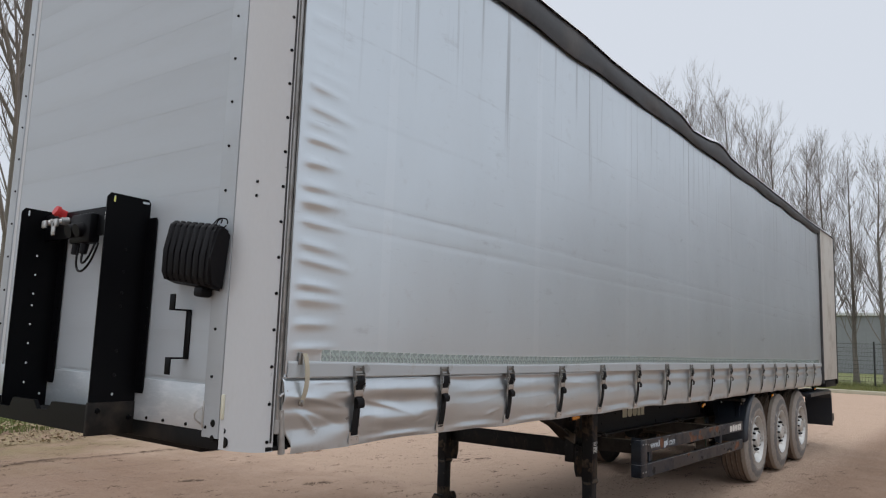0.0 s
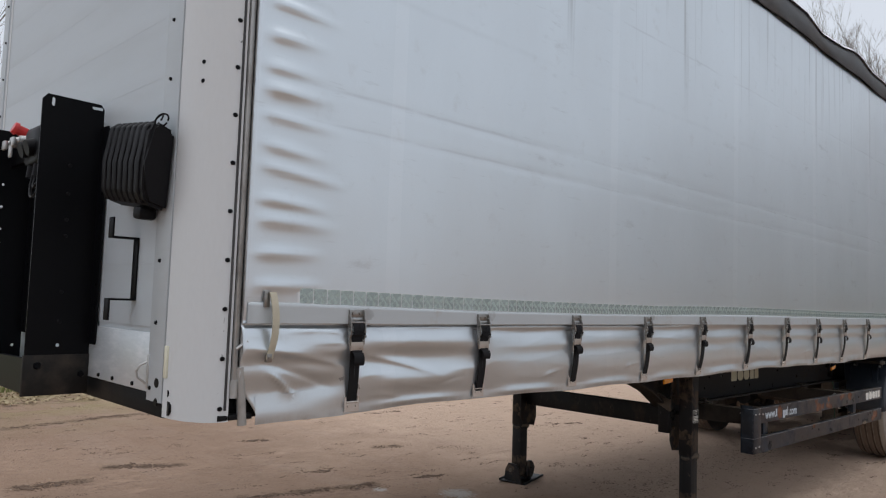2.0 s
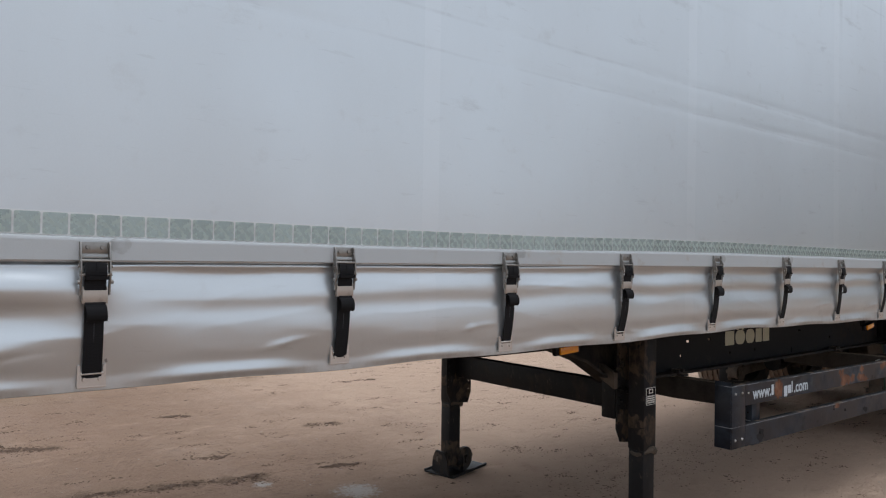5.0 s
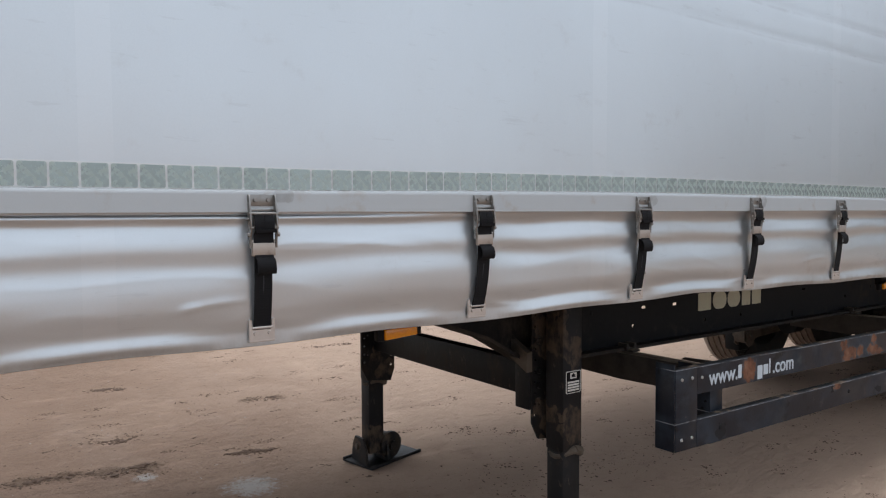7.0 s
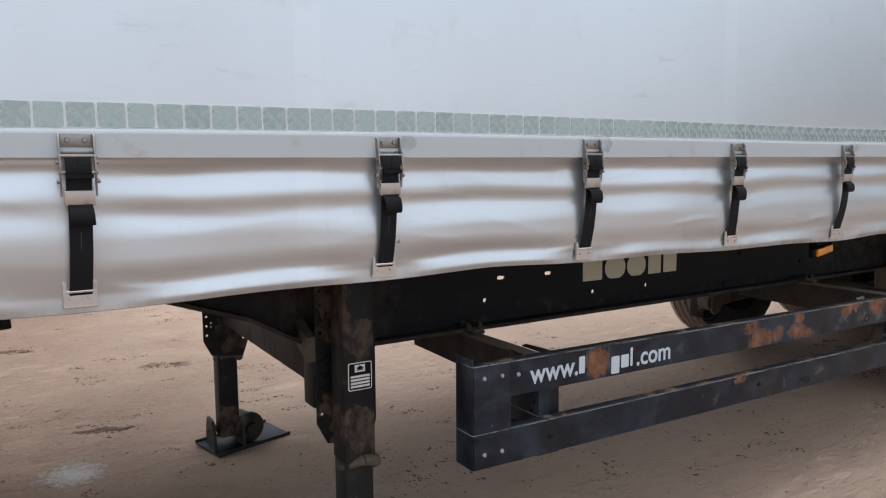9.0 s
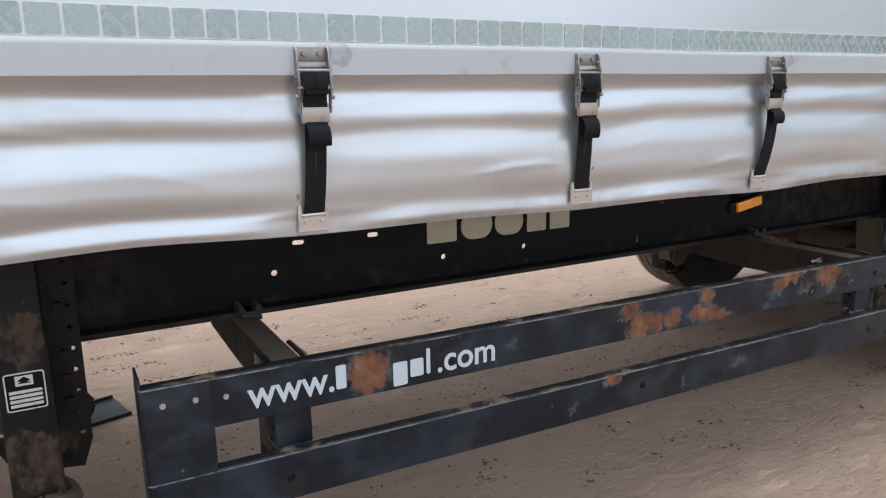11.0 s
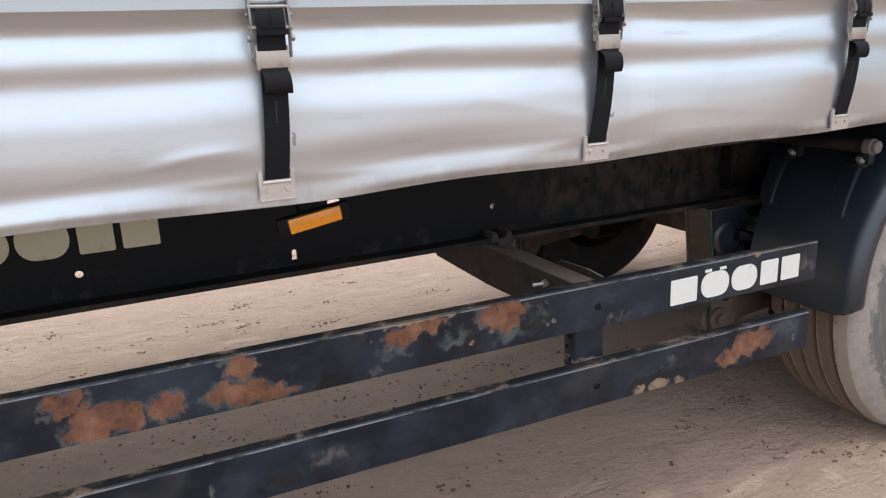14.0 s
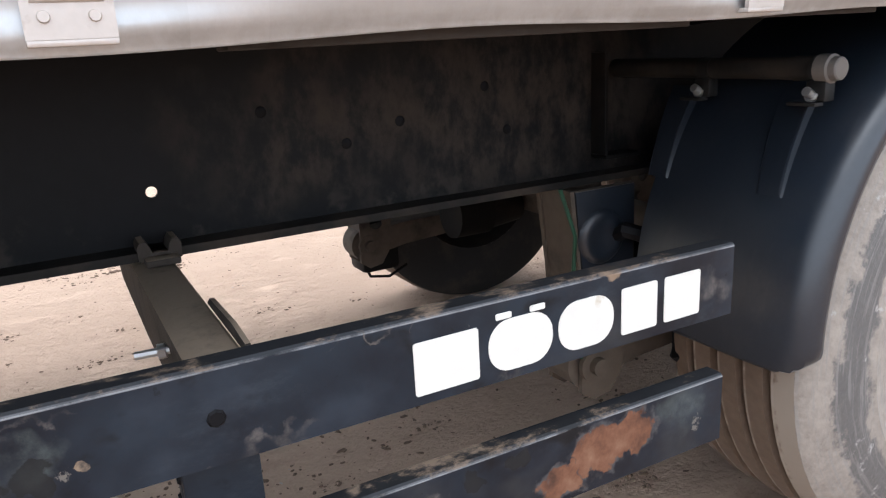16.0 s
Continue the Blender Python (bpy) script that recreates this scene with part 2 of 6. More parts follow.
crust = math_node(web_mat, "MULTIPLY", patch_mask(web_mat, [(7.35, 0.95, 0.60, 0.24), (6.95, 0.95, 0.35, 0.16), (4.0, 0.95, 0.3, 0.25)], 0.08, 7.0, 0.35), noise_mask(web_mat, 18.0, 0.36, 0.66, (1, 1, 0.6), 10, 0.7))
link_mix(web_mat, math_node(web_mat, "MULTIPLY", crust, 0.6), (0.085, 0.068, 0.054), 0.85)
low_splash = math_node(web_mat, "MULTIPLY", ramp_on(web_mat, coord(web_mat, 2), 0.90, 0.80), noise_mask(web_mat, 16.0, 0.52, 0.66))
link_mix(web_mat, math_node(web_mat, "MULTIPLY", low_splash, 0.5), (0.07, 0.06, 0.05), 0.85)
flange_mat = shade("dust_edged_black_steel", (0.014, 0.013, 0.012), 0.6, 0.0, 0.3, 45, 0.15, (0.06, 0.048, 0.038), 7.0, 0.47, 0.25, spec=0.25)
arm_mat = shade("dried_mud_on_arm_steel", (0.040, 0.032, 0.026), 0.85, 0.0, 0.25, 40, 0.5, (0.018, 0.016, 0.014), 9.0, 0.50, 0.25)
link_mix(arm_mat, math_node(arm_mat, "MULTIPLY", facing_up(arm_mat), noise_mask(arm_mat, 7.0, 0.25, 0.50, (1, 1, 1), 8, 0.7)), (0.20, 0.155, 0.112), 0.9)
muddy_mat = shade("mud_caked_steel", (0.105, 0.082, 0.062), 0.85, 0.0, 0.3, 30, 0.4, (0.035, 0.028, 0.023), 5.0, 0.5, 0.2)
leg_mat = shade("dirty_black_leg_steel", (0.011, 0.011, 0.012), 0.5, 0.0, 0.3, 40, 0.2, (0.045, 0.033, 0.025), 8.0, 0.53, 0.2, stretch=(1, 1, 0.7), spec=0.25)
link_mix(leg_mat, math_node(leg_mat, "MULTIPLY", noise_mask(leg_mat, 26.0, 0.58, 0.72, (1, 1, 0.6), 10, 0.7), 0.5), (0.13, 0.10, 0.08), 0.85)
leg_rust = math_node(leg_mat, "MULTIPLY", patch_mask(leg_mat, [(0.02, 0.56, 0.06, 0.07), (-0.03, 0.63, 0.05, 0.04), (0.0, 0.88, 0.05, 0.06), (-0.05, 0.95, 0.03, 0.10), (0.0, 0.12, 0.1, 0.10)], 0.04, 16.0), noise_mask(leg_mat, 20.0, 0.36, 0.60, (1, 1, 0.6), 8, 0.7))
link_mix(leg_mat, math_node(leg_mat, "MULTIPLY", leg_rust, 0.75), (0.12, 0.085, 0.06), 0.9)
guard_mat = shade("dark_navy_guard_paint", (0.0075, 0.0107, 0.0175), 0.28, 0.0, 0.3, 60, 0.06, (0.014, 0.022, 0.034), 5.5, 0.48, 0.22, spec=0.35)
smear = noise_mask(guard_mat, 9.0, 0.52, 0.74, (1, 0.7, 1.6), 12, 0.75)
link_mix(guard_mat, math_node(guard_mat, "MULTIPLY", smear, 0.30), (0.075, 0.092, 0.11), 0.6)
for sc_, lo_, hi_, k_, col_ in ((11.0, 0.46, 0.70, 0.55, (0.030, 0.040, 0.056)), (7.0, 0.55, 0.75, 0.5, (0.045, 0.046, 0.046)), (13.0, 0.60, 0.70, 0.8, (0.003, 0.0035, 0.005))):
    link_mix(guard_mat, math_node(guard_mat, "MULTIPLY", noise_mask(guard_mat, sc_, lo_, hi_, (1, 0.8, 1.1), 4, 0.55), k_), col_, 0.45)
chip = noise_mask(guard_mat, 17.0, 0.675, 0.705, (1, 1, 1), 10, 0.7)
link_mix(guard_mat, math_node(guard_mat, "MULTIPLY", chip, 0.7), (0.20, 0.18, 0.155), 0.8)
hairline = noise_mask(guard_mat, 6.0, 0.70, 0.715, (1, 0.5, 7.0), 10, 0.8)
link_mix(guard_mat, math_node(guard_mat, "MULTIPLY", hairline, 0.5), (0.16, 0.17, 0.18), 0.6)
speck = noise_mask(guard_mat, 55.0, 0.68, 0.72)
link_mix(guard_mat, math_node(guard_mat, "MULTIPLY", speck, 0.5), (0.004, 0.004, 0.005), 0.6)
skew = math_node(guard_mat, "ADD", coord(guard_mat, 2), math_node(guard_mat, "MULTIPLY", coord(guard_mat, 1), 0.0105))
# rail edge highlight, painted together with worn chips as a broken pale line
for edge_ in (0.87376, 0.66976):
    edge_glint_wear = ramp_on(guard_mat, math_node(guard_mat, "ABSOLUTE", math_node(guard_mat, "SUBTRACT", skew, edge_ - 0.0042)), 0.0022, 0.0010)
    link_mix(guard_mat, math_node(guard_mat, "MULTIPLY", math_node(guard_mat, "MULTIPLY", edge_glint_wear, noise_mask(guard_mat, 8.0, 0.36, 0.58, (1, 1, 1), 8, 0.7)), 0.8), (0.32, 0.33, 0.35), 0.35)
rust_tone = guard_mat.node_tree.nodes.new("ShaderNodeValToRGB")
rust_noise = guard_mat.node_tree.nodes.new("ShaderNodeTexNoise")
rust_noise.inputs["Scale"].default_value, rust_noise.inputs["Detail"].default_value, rust_noise.inputs["Roughness"].default_value = 24, 10, 0.62
guard_mat.node_tree.links.new(rust_noise.outputs[0], rust_tone.inputs[0])
rust_co = guard_mat.node_tree.nodes.new("ShaderNodeTexCoord")
guard_mat.node_tree.links.new(rust_co.outputs["Object"], rust_noise.inputs["Vector"])
rust_tone.color_ramp.elements[0].color, rust_tone.color_ramp.elements[0].position = (0.07, 0.034, 0.022, 1), 0.32
rust_tone.color_ramp.elements[1].color, rust_tone.color_ramp.elements[1].position = (0.24, 0.13, 0.08, 1), 0.74
mid_rust = rust_tone.color_ramp.elements.new(0.52)
mid_rust.color = (0.165, 0.072, 0.040, 1)
rust_at = [(4.665, 0.770, 0.052, 0.05), (5.443, 0.787, 0.036, 0.026), (5.50, 0.748, 0.060, 0.024), (5.475, 0.725, 0.045, 0.022), (5.545, 0.742, 0.026, 0.026), (5.606, 0.742, 0.032, 0.028), (5.74, 0.786, 0.032, 0.022), (5.735, 0.735, 0.060, 0.026), (5.80, 0.718, 0.040, 0.016),
           (6.07, 0.775, 0.040, 0.024), (6.12, 0.790, 0.055, 0.018), (6.31, 0.782, 0.062, 0.026), (6.32, 0.757, 0.042, 0.020), (5.39, 0.600, 0.030, 0.018), (7.00, 0.520, 0.035, 0.026), (7.07, 0.545, 0.055, 0.036), (7.13, 0.552, 0.040, 0.030)]
faded = patch_mask(guard_mat, [(6.20, 0.745, 0.05, 0.02), (6.33, 0.728, 0.06, 0.016), (6.40, 0.755, 0.03, 0.03), (6.05, 0.745, 0.04, 0.014), (7.22, 0.56, 0.05, 0.04), (5.68, 0.735, 0.03, 0.03), (5.05, 0.76, 0.03, 0.03)], 0.022, 30.0, 0.4)
link_mix(guard_mat, math_node(guard_mat, "MULTIPLY", math_node(guard_mat, "MULTIPLY", faded, noise_mask(guard_mat, 18.0, 0.30, 0.65, (1, 1, 1), 8, 0.7)), 0.6), (0.115, 0.135, 0.125), 0.7)
flaked = patch_mask(guard_mat, [(6.70, 0.508, 0.035, 0.026), (6.765, 0.513, 0.05, 0.026), (6.83, 0.508, 0.03, 0.02), (6.232, 0.728, 0.022, 0.018), (6.405, 0.735, 0.020, 0.017), (6.86, 0.567, 0.018, 0.014), (6.93, 0.577, 0.018, 0.012), (5.35, 0.59, 0.02, 0.02), (4.47, 0.55, 0.035, 0.03), (5.80, 0.53, 0.04, 0.014)], 0.012, 34.0)
link_mix(guard_mat, math_node(guard_mat, "MULTIPLY", flaked, 0.85), (0.012, 0.011, 0.011), 0.8)
bare = patch_mask(guard_mat, [(6.70, 0.498, 0.020, 0.014), (6.765, 0.500, 0.034, 0.014), (6.83, 0.496, 0.018, 0.010), (6.445, 0.737, 0.007, 0.007), (6.232, 0.728, 0.006, 0.005)], 0.009, 34.0)
link_mix(guard_mat, math_node(guard_mat, "MULTIPLY", bare, noise_mask(guard_mat, 40.0, 0.30, 0.55)), (0.24, 0.175, 0.12), 0.9)
scrapes = patch_mask(guard_mat, [(7.275, 0.735, 0.03, 0.03), (6.62, 0.700, 0.05, 0.012), (6.92, 0.695, 0.03, 0.007), (6.42, 0.800, 0.04, 0.006), (5.02, 0.715, 0.012, 0.01), (5.25, 0.55, 0.03, 0.012), (6.00, 0.715, 0.015, 0.015), (6.80, 0.56, 0.03, 0.012), (5.9, 0.555, 0.05, 0.02), (4.9, 0.80, 0.03, 0.006), (5.2, 0.815, 0.06, 0.005), (6.75, 0.795, 0.05, 0.005), (5.66, 0.545, 0.015, 0.02)], 0.030, 30.0, 0.3)
link_mix(guard_mat, math_node(guard_mat, "MULTIPLY", math_node(guard_mat, "MULTIPLY", scrapes, noise_mask(guard_mat, 26.0, 0.30, 0.70, (1, 1, 1), 10, 0.7)), 0.7), (0.16, 0.14, 0.125), 0.85)
worn = patch_mask(guard_mat, [(y_, z_, a_ * 1.12 + 0.004, b_ * 1.15 + 0.003) for y_, z_, a_, b_ in rust_at], 0.016, 46.0)
link_mix(guard_mat, math_node(guard_mat, "MULTIPLY", worn, math_node(guard_mat, "MULTIPLY", noise_mask(guard_mat, 30.0, 0.40, 0.62), 0.7)), (0.10, 0.095, 0.095), 0.8)
link_mix(guard_mat, patch_mask(guard_mat, rust_at, 0.016, 46.0, 0.88), rust_tone.outputs[0], 0.9)
sand_dust = patch_mask(guard_mat, [(6.12, 0.8115, 0.20, 0.009), (6.55, 0.602, 0.05, 0.007), (5.3, 0.820, 0.10, 0.005), (5.75, 0.8145, 0.06, 0.006), (4.75, 0.826, 0.08, 0.005), (7.1, 0.799, 0.06, 0.005), (5.4, 0.613, 0.06, 0.005)], 0.010, 40.0, 0.5)
link_mix(guard_mat, math_node(guard_mat, "MULTIPLY", math_node(guard_mat, "MULTIPLY", sand_dust, noise_mask(guard_mat, 22.0, 0.30, 0.55)), 0.8), (0.30, 0.21, 0.14), 0.95)
guard_up = facing_up(guard_mat)
link_mix(guard_mat, math_node(guard_mat, "MULTIPLY", guard_up, 0.9), (0.007, 0.0075, 0.009), 0.7)
link_mix(guard_mat, math_node(guard_mat, "MULTIPLY", math_node(guard_mat, "MULTIPLY", guard_up, noise_mask(guard_mat, 13.0, 0.52, 0.62, (1, 0.6, 1), 10, 0.75)), 0.75), (0.24, 0.175, 0.125), 0.95)
rubber_mat = shade("black_rubber_seal", (0.03, 0.03, 0.032), 0.5, 0.0, 0.3, 30, 0.15, (0.11, 0.11, 0.11), 2.2, 0.48, 0.2)
roof_mat = shade("white_roof_tarpaulin", (0.72, 0.73, 0.74), 0.5, 0.0, 0.04, 60, 0.05)
rear_mat = shade("cream_rear_panel", (0.56, 0.54, 0.49), 0.5, 0.0, 0.05, 30, 0.05, (0.45, 0.42, 0.37), 2.0, 0.5, 0.2)
cap_mat = shade("dusty_plastic_cap", (0.17, 0.155, 0.14), 0.6, 0.0, 0.15, 60, 0.1, (0.14, 0.115, 0.09), 20.0, 0.52, 0.2)
tyre_mat = shade("dusty_tyre_rubber", (0.29, 0.255, 0.222), 0.9, 0.0, 0.3, 90, 0.6, (0.38, 0.335, 0.29), 26.0, 0.40, 0.35)
ty_n, ty_l = tyre_mat.node_tree.nodes, tyre_mat.node_tree.links
ty_z = math_node(tyre_mat, "SUBTRACT", coord(tyre_mat, 2), 0.525)
ty_r = math_node(tyre_mat, "SQRT", math_node(tyre_mat, "ADD", math_node(tyre_mat, "MULTIPLY", coord(tyre_mat, 1), coord(tyre_mat, 1)), math_node(tyre_mat, "MULTIPLY", ty_z, ty_z)))
ty_v = ty_n.new("ShaderNodeCombineXYZ")
ty_l.new(math_node(tyre_mat, "MULTIPLY", ty_r, 130.0), ty_v.inputs[0])
ty_l.new(math_node(tyre_mat, "MULTIPLY", math_node(tyre_mat, "ARCTAN2", ty_z, coord(tyre_mat, 1)), 2.2), ty_v.inputs[1])
ty_t = ty_n.new("ShaderNodeTexNoise")
ty_t.inputs["Scale"].default_value, ty_t.inputs["Detail"].default_value, ty_t.inputs["Roughness"].default_value = 1.0, 8, 0.7
ty_l.new(ty_v.outputs[0], ty_t.inputs["Vector"])
ty_edge = math_node(tyre_mat, "ADD", ty_r, math_node(tyre_mat, "MULTIPLY", noise_mask(tyre_mat, 16.0, 0.2, 0.8, (1, 1, 1), 8, 0.7), 0.05))
link_mix(tyre_mat, math_node(tyre_mat, "MULTIPLY", math_node(tyre_mat, "MULTIPLY", ramp_on(tyre_mat, ty_edge, 0.485, 0.470), ramp_on(tyre_mat, ty_edge, 0.395, 0.415)), 0.85), (0.09, 0.09, 0.092), 0.5)
link_mix(tyre_mat, math_node(tyre_mat, "MULTIPLY", ramp_on(tyre_mat, ty_t.outputs[0], 0.50, 0.60), 0.55), (0.27, 0.255, 0.24), 0.85)
link_mix(tyre_mat, math_node(tyre_mat, "MULTIPLY", noise_mask(tyre_mat, 11.0, 0.58, 0.64, (1, 1, 1), 8, 0.7), 0.75), (0.46, 0.44, 0.42), 0.9)
inner_tyre_mat = shade("dark_inner_tyre_rubber", (0.02, 0.018, 0.017), 0.8, 0.0, 0.25, 60, 0.2, (0.075, 0.058, 0.045), 5.0, 0.52, 0.2)
tread_mat = shade("mud_dusted_tread_rubber", (0.14, 0.098, 0.070), 0.9, 0.0, 0.25, 50, 0.25, (0.12, 0.09, 0.07), 6.0, 0.56, 0.2)
for gx_ in (-0.285, -0.225, -0.165, -0.105):
    groove = ramp_on(tread_mat, math_node(tread_mat, "ABSOLUTE", math_node(tread_mat, "SUBTRACT", coord(tread_mat, 0), gx_ + 0.010)), 0.0055, 0.0015)
    link_mix(tread_mat, math_node(tread_mat, "MULTIPLY", math_node(tread_mat, "MULTIPLY", groove, noise_mask(tread_mat, 20.0, 0.30, 0.60)), 0.75), (0.36, 0.30, 0.245), 0.95)
shoulder = ramp_on(tread_mat, math_node(tread_mat, "ADD", coord(tread_mat, 0), math_node(tread_mat, "MULTIPLY", noise_mask(tread_mat, 24.0, 0.2, 0.8, (1, 1, 1), 8, 0.7), 0.03)), -0.088, -0.072)
link_mix(tread_mat, math_node(tread_mat, "MULTIPLY", shoulder, 0.8), (0.34, 0.29, 0.24), 0.95)
rim_mat = shade("silver_painted_rim", (0.62, 0.62, 0.60), 0.4, 0.4, 0.1, 30, 0.05, (0.25, 0.21, 0.17), 6.0, 0.58, 0.15)
fender_mat = shade("dark_plastic_mudguard", (0.013, 0.0185, 0.028), 0.32, 0.0, 0.2, 90, 0.06, (0.022, 0.028, 0.036), 6.0, 0.50, 0.4, spec=0.8)
link_mix(fender_mat, math_node(fender_mat, "MULTIPLY", noise_mask(fender_mat, 14.0, 0.48, 0.95, (1, 1, 0.5), 12, 0.75), 0.4), (0.10, 0.09, 0.08), 0.7)
dark_clamp_mat = shade("dirty_dark_clamp_steel", (0.018, 0.018, 0.018), 0.5, 0.4, 0.3, 60, 0.15, (0.06, 0.05, 0.042), 18.0, 0.55, 0.2)
strap_mat = shade("black_polyester_webbing", (0.0045, 0.0045, 0.006), 0.75, 0.0, 0.4, 160, 0.4, stretch=(1, 0.15, 3), bump_dist=0.002, spec=0.3)
stitch_mat = shade("grey_stitching", (0.055, 0.057, 0.065), 0.8, 0, 0.1, 100, 0)
handle_mat = shade("yellowed_pull_strap", (0.48, 0.44, 0.34), 0.6, 0.0, 0.12, 60, 0.1, (0.30, 0.26, 0.2), 12.0, 0.6, 0.15)
tape_mat = shade("pale_green_reflective_tape", (0.345, 0.415, 0.41), 0.25, 0.4, 0.14, 160, 0.1, (0.40, 0.475, 0.45), 70.0, 0.5, 0.1, rnd=0.10, bump_dist=0.0008)
seam_mat = shade("clear_tape_backing", (0.72, 0.75, 0.76), 0.35, 0.2, 0.05, 80, 0.03)
amber_mat = shade("amber_lens", (0.90, 0.31, 0.010), 0.2, 0.0, 0.2, 120, 0.3, (0.62, 0.15, 0.006), 30.0, 0.62, 0.1, coat=0.5)
decal_mat = shade("cream_lettering_film", (0.62, 0.58, 0.42), 0.5, 0.0, 0.08, 60, 0.03, (0.40, 0.34, 0.22), 14.0, 0.60, 0.1)
white_decal_mat = shade("white_lettering_film", (0.74, 0.73, 0.68), 0.5, 0.0, 0.05, 60, 0.03, (0.55, 0.48, 0.36), 12.0, 0.63, 0.08)
grey_decal_mat = shade("pale_blue_grey_lettering_film", (0.52, 0.58, 0.63), 0.5, 0.0, 0.05, 60, 0.03)
marker_mat = shade("cream_side_marker", (0.68, 0.66, 0.52), 0.4, 0, 0.05, 50, 0.02)
red_mat = shade("red_coupling_cap", (0.60, 0.03, 0.03), 0.35, 0, 0.1, 50, 0.02)
yellow_mat = shade("yellow_coupling_cap", (0.55, 0.55, 0.08), 0.4, 0, 0.1, 50, 0.02)
cable_mat = shade("green_cable_sheath", (0.012, 0.065, 0.035), 0.5, 0, 0.1, 50, 0.02)
bark_mat = shade("grey_brown_bark", (0.19, 0.17, 0.145), 0.9, 0, 0.3, 12, 0.5, (0.08, 0.085, 0.06), 3.0, 0.55, 0.2, stretch=(1, 1, 0.3))
twig_mat = shade("pale_grey_twigs", (0.23, 0.205, 0.185), 0.9, 0, 0.2, 6, 0)
grass_mat = shade("winter_grass", (0.17, 0.19, 0.065), 0.9, 0, 0.35, 4, 0.3, (0.22, 0.19, 0.085), 0.8, 0.52, 0.2)
kerb_mat = shade("weathered_concrete_kerb", (0.46, 0.43, 0.33), 0.85, 0, 0.15, 18, 0.3, (0.32, 0.31, 0.2), 1.5, 0.5, 0.2)
hall_mat = shade("grey_sheet_cladding", (0.30, 0.315, 0.33), 0.6, 0.1, 0.08, 3, 0.05)
fence_mat = shade("black_fence_coating", (0.02, 0.021, 0.022), 0.5, 0, 0.2, 20, 0.05)
leaf_mat = shade("dead_leaves", (0.33, 0.26, 0.155), 0.9, 0, 0.4, 6, 0.1)
clod_mat = shade("damp_soil_clods", (0.155, 0.103, 0.07), 0.95, 0, 0.35, 30, 0.3)
dark_clod_mat = shade("dark_loose_soil", (0.12, 0.075, 0.05), 0.95, 0, 0.35, 60, 0.5)
pebble_mat = shade("pale_pebbles", (0.45, 0.40, 0.35), 0.85, 0, 0.3, 30, 0.1)

sand_mat = shade("compacted_sandy_clay", (0.36, 0.243, 0.172), 0.92, 0, 0.2, 60, 0.6, (0.30, 0.20, 0.139), 0.55, 0.46, 0.25, bump_dist=0.012)
link_mix(sand_mat, math_node(sand_mat, "MULTIPLY", noise_mask(sand_mat, 3.2, 0.58, 0.70, (1, 0.6, 1), 12, 0.75), 0.42), (0.22, 0.152, 0.11))
link_mix(sand_mat, math_node(sand_mat, "MULTIPLY", noise_mask(sand_mat, 30.0, 0.66, 0.72), 0.5), (0.48, 0.39, 0.31))
crumb_zone = noise_mask(sand_mat, 0.9, 0.47, 0.60, (1, 0.6, 1), 6, 0.65)
for scale_, lo_, hi_, k_, col_ in ((13.0, 0.55, 0.68, 0.45, (0.17, 0.118, 0.085)), (38.0, 0.57, 0.68, 0.4, (0.14, 0.097, 0.07)), (90.0, 0.58, 0.68, 0.4, (0.15, 0.11, 0.08))):
    link_mix(sand_mat, math_node(sand_mat, "MULTIPLY", math_node(sand_mat, "MULTIPLY", noise_mask(sand_mat, scale_, lo_, hi_, (1, 0.55, 1), 6, 0.6), crumb_zone), k_), col_)
for scale_, lo_, hi_, st_, k_, col_ in ((45.0, 0.66, 0.72, (1, 0.6, 1), 0.45, (0.15, 0.105, 0.077)), (120.0, 0.68, 0.72, (1, 1, 1), 0.5, (0.18, 0.13, 0.1)), (80.0, 0.715, 0.74, (1, 1, 1), 0.7, (0.60, 0.54, 0.47)), (0.9, 0.50, 0.62, (0.25, 1.6, 1), 0.25, (0.44, 0.33, 0.26))):
    link_mix(sand_mat, math_node(sand_mat, "MULTIPLY", noise_mask(sand_mat, scale_, lo_, hi_, st_, 6, 0.6), k_), col_)


track = noise_mask(sand_mat, 2.4, 0.54, 0.66, (1, 0.10, 1), 8, 0.6)
track_grain = noise_mask(sand_mat, 22.0, 0.42, 0.60, (1, 0.35, 1), 8, 0.7)
link_mix(sand_mat, math_node(sand_mat, "MULTIPLY", math_node(sand_mat, "MULTIPLY", track, track_grain), 0.32), (0.17, 0.117, 0.085))
moss = math_node(sand_mat, "MULTIPLY", ramp_on(sand_mat, coord(sand_mat, 0), -5.5, -8.5), noise_mask(sand_mat, 1.6, 0.36, 0.62, (1, 0.5, 1), 8, 0.7))
link_mix(sand_mat, math_node(sand_mat, "MULTIPLY", moss, 0.6), (0.27, 0.235, 0.10))
flecks = noise_mask(sand_mat, 70.0, 0.615, 0.66, (1, 0.5, 1), 6, 0.7)
link_mix(sand_mat, math_node(sand_mat, "MULTIPLY", math_node(sand_mat, "MULTIPLY", flecks, noise_mask(sand_mat, 1.7, 0.40, 0.62, (1, 0.6, 1), 6, 0.65)), 0.8), (0.13, 0.088, 0.062))
pale_flecks = noise_mask(sand_mat, 48.0, 0.62, 0.72, (1, 0.5, 0.7), 8, 0.7)
link_mix(sand_mat, math_node(sand_mat, "MULTIPLY", pale_flecks, 0.4), (0.46, 0.37, 0.29))
crust_bump = sand_mat.node_tree.nodes.new("ShaderNodeBump")
crust_bump.inputs["Strength"].default_value, crust_bump.inputs["Distance"].default_value = 0.8, 0.025
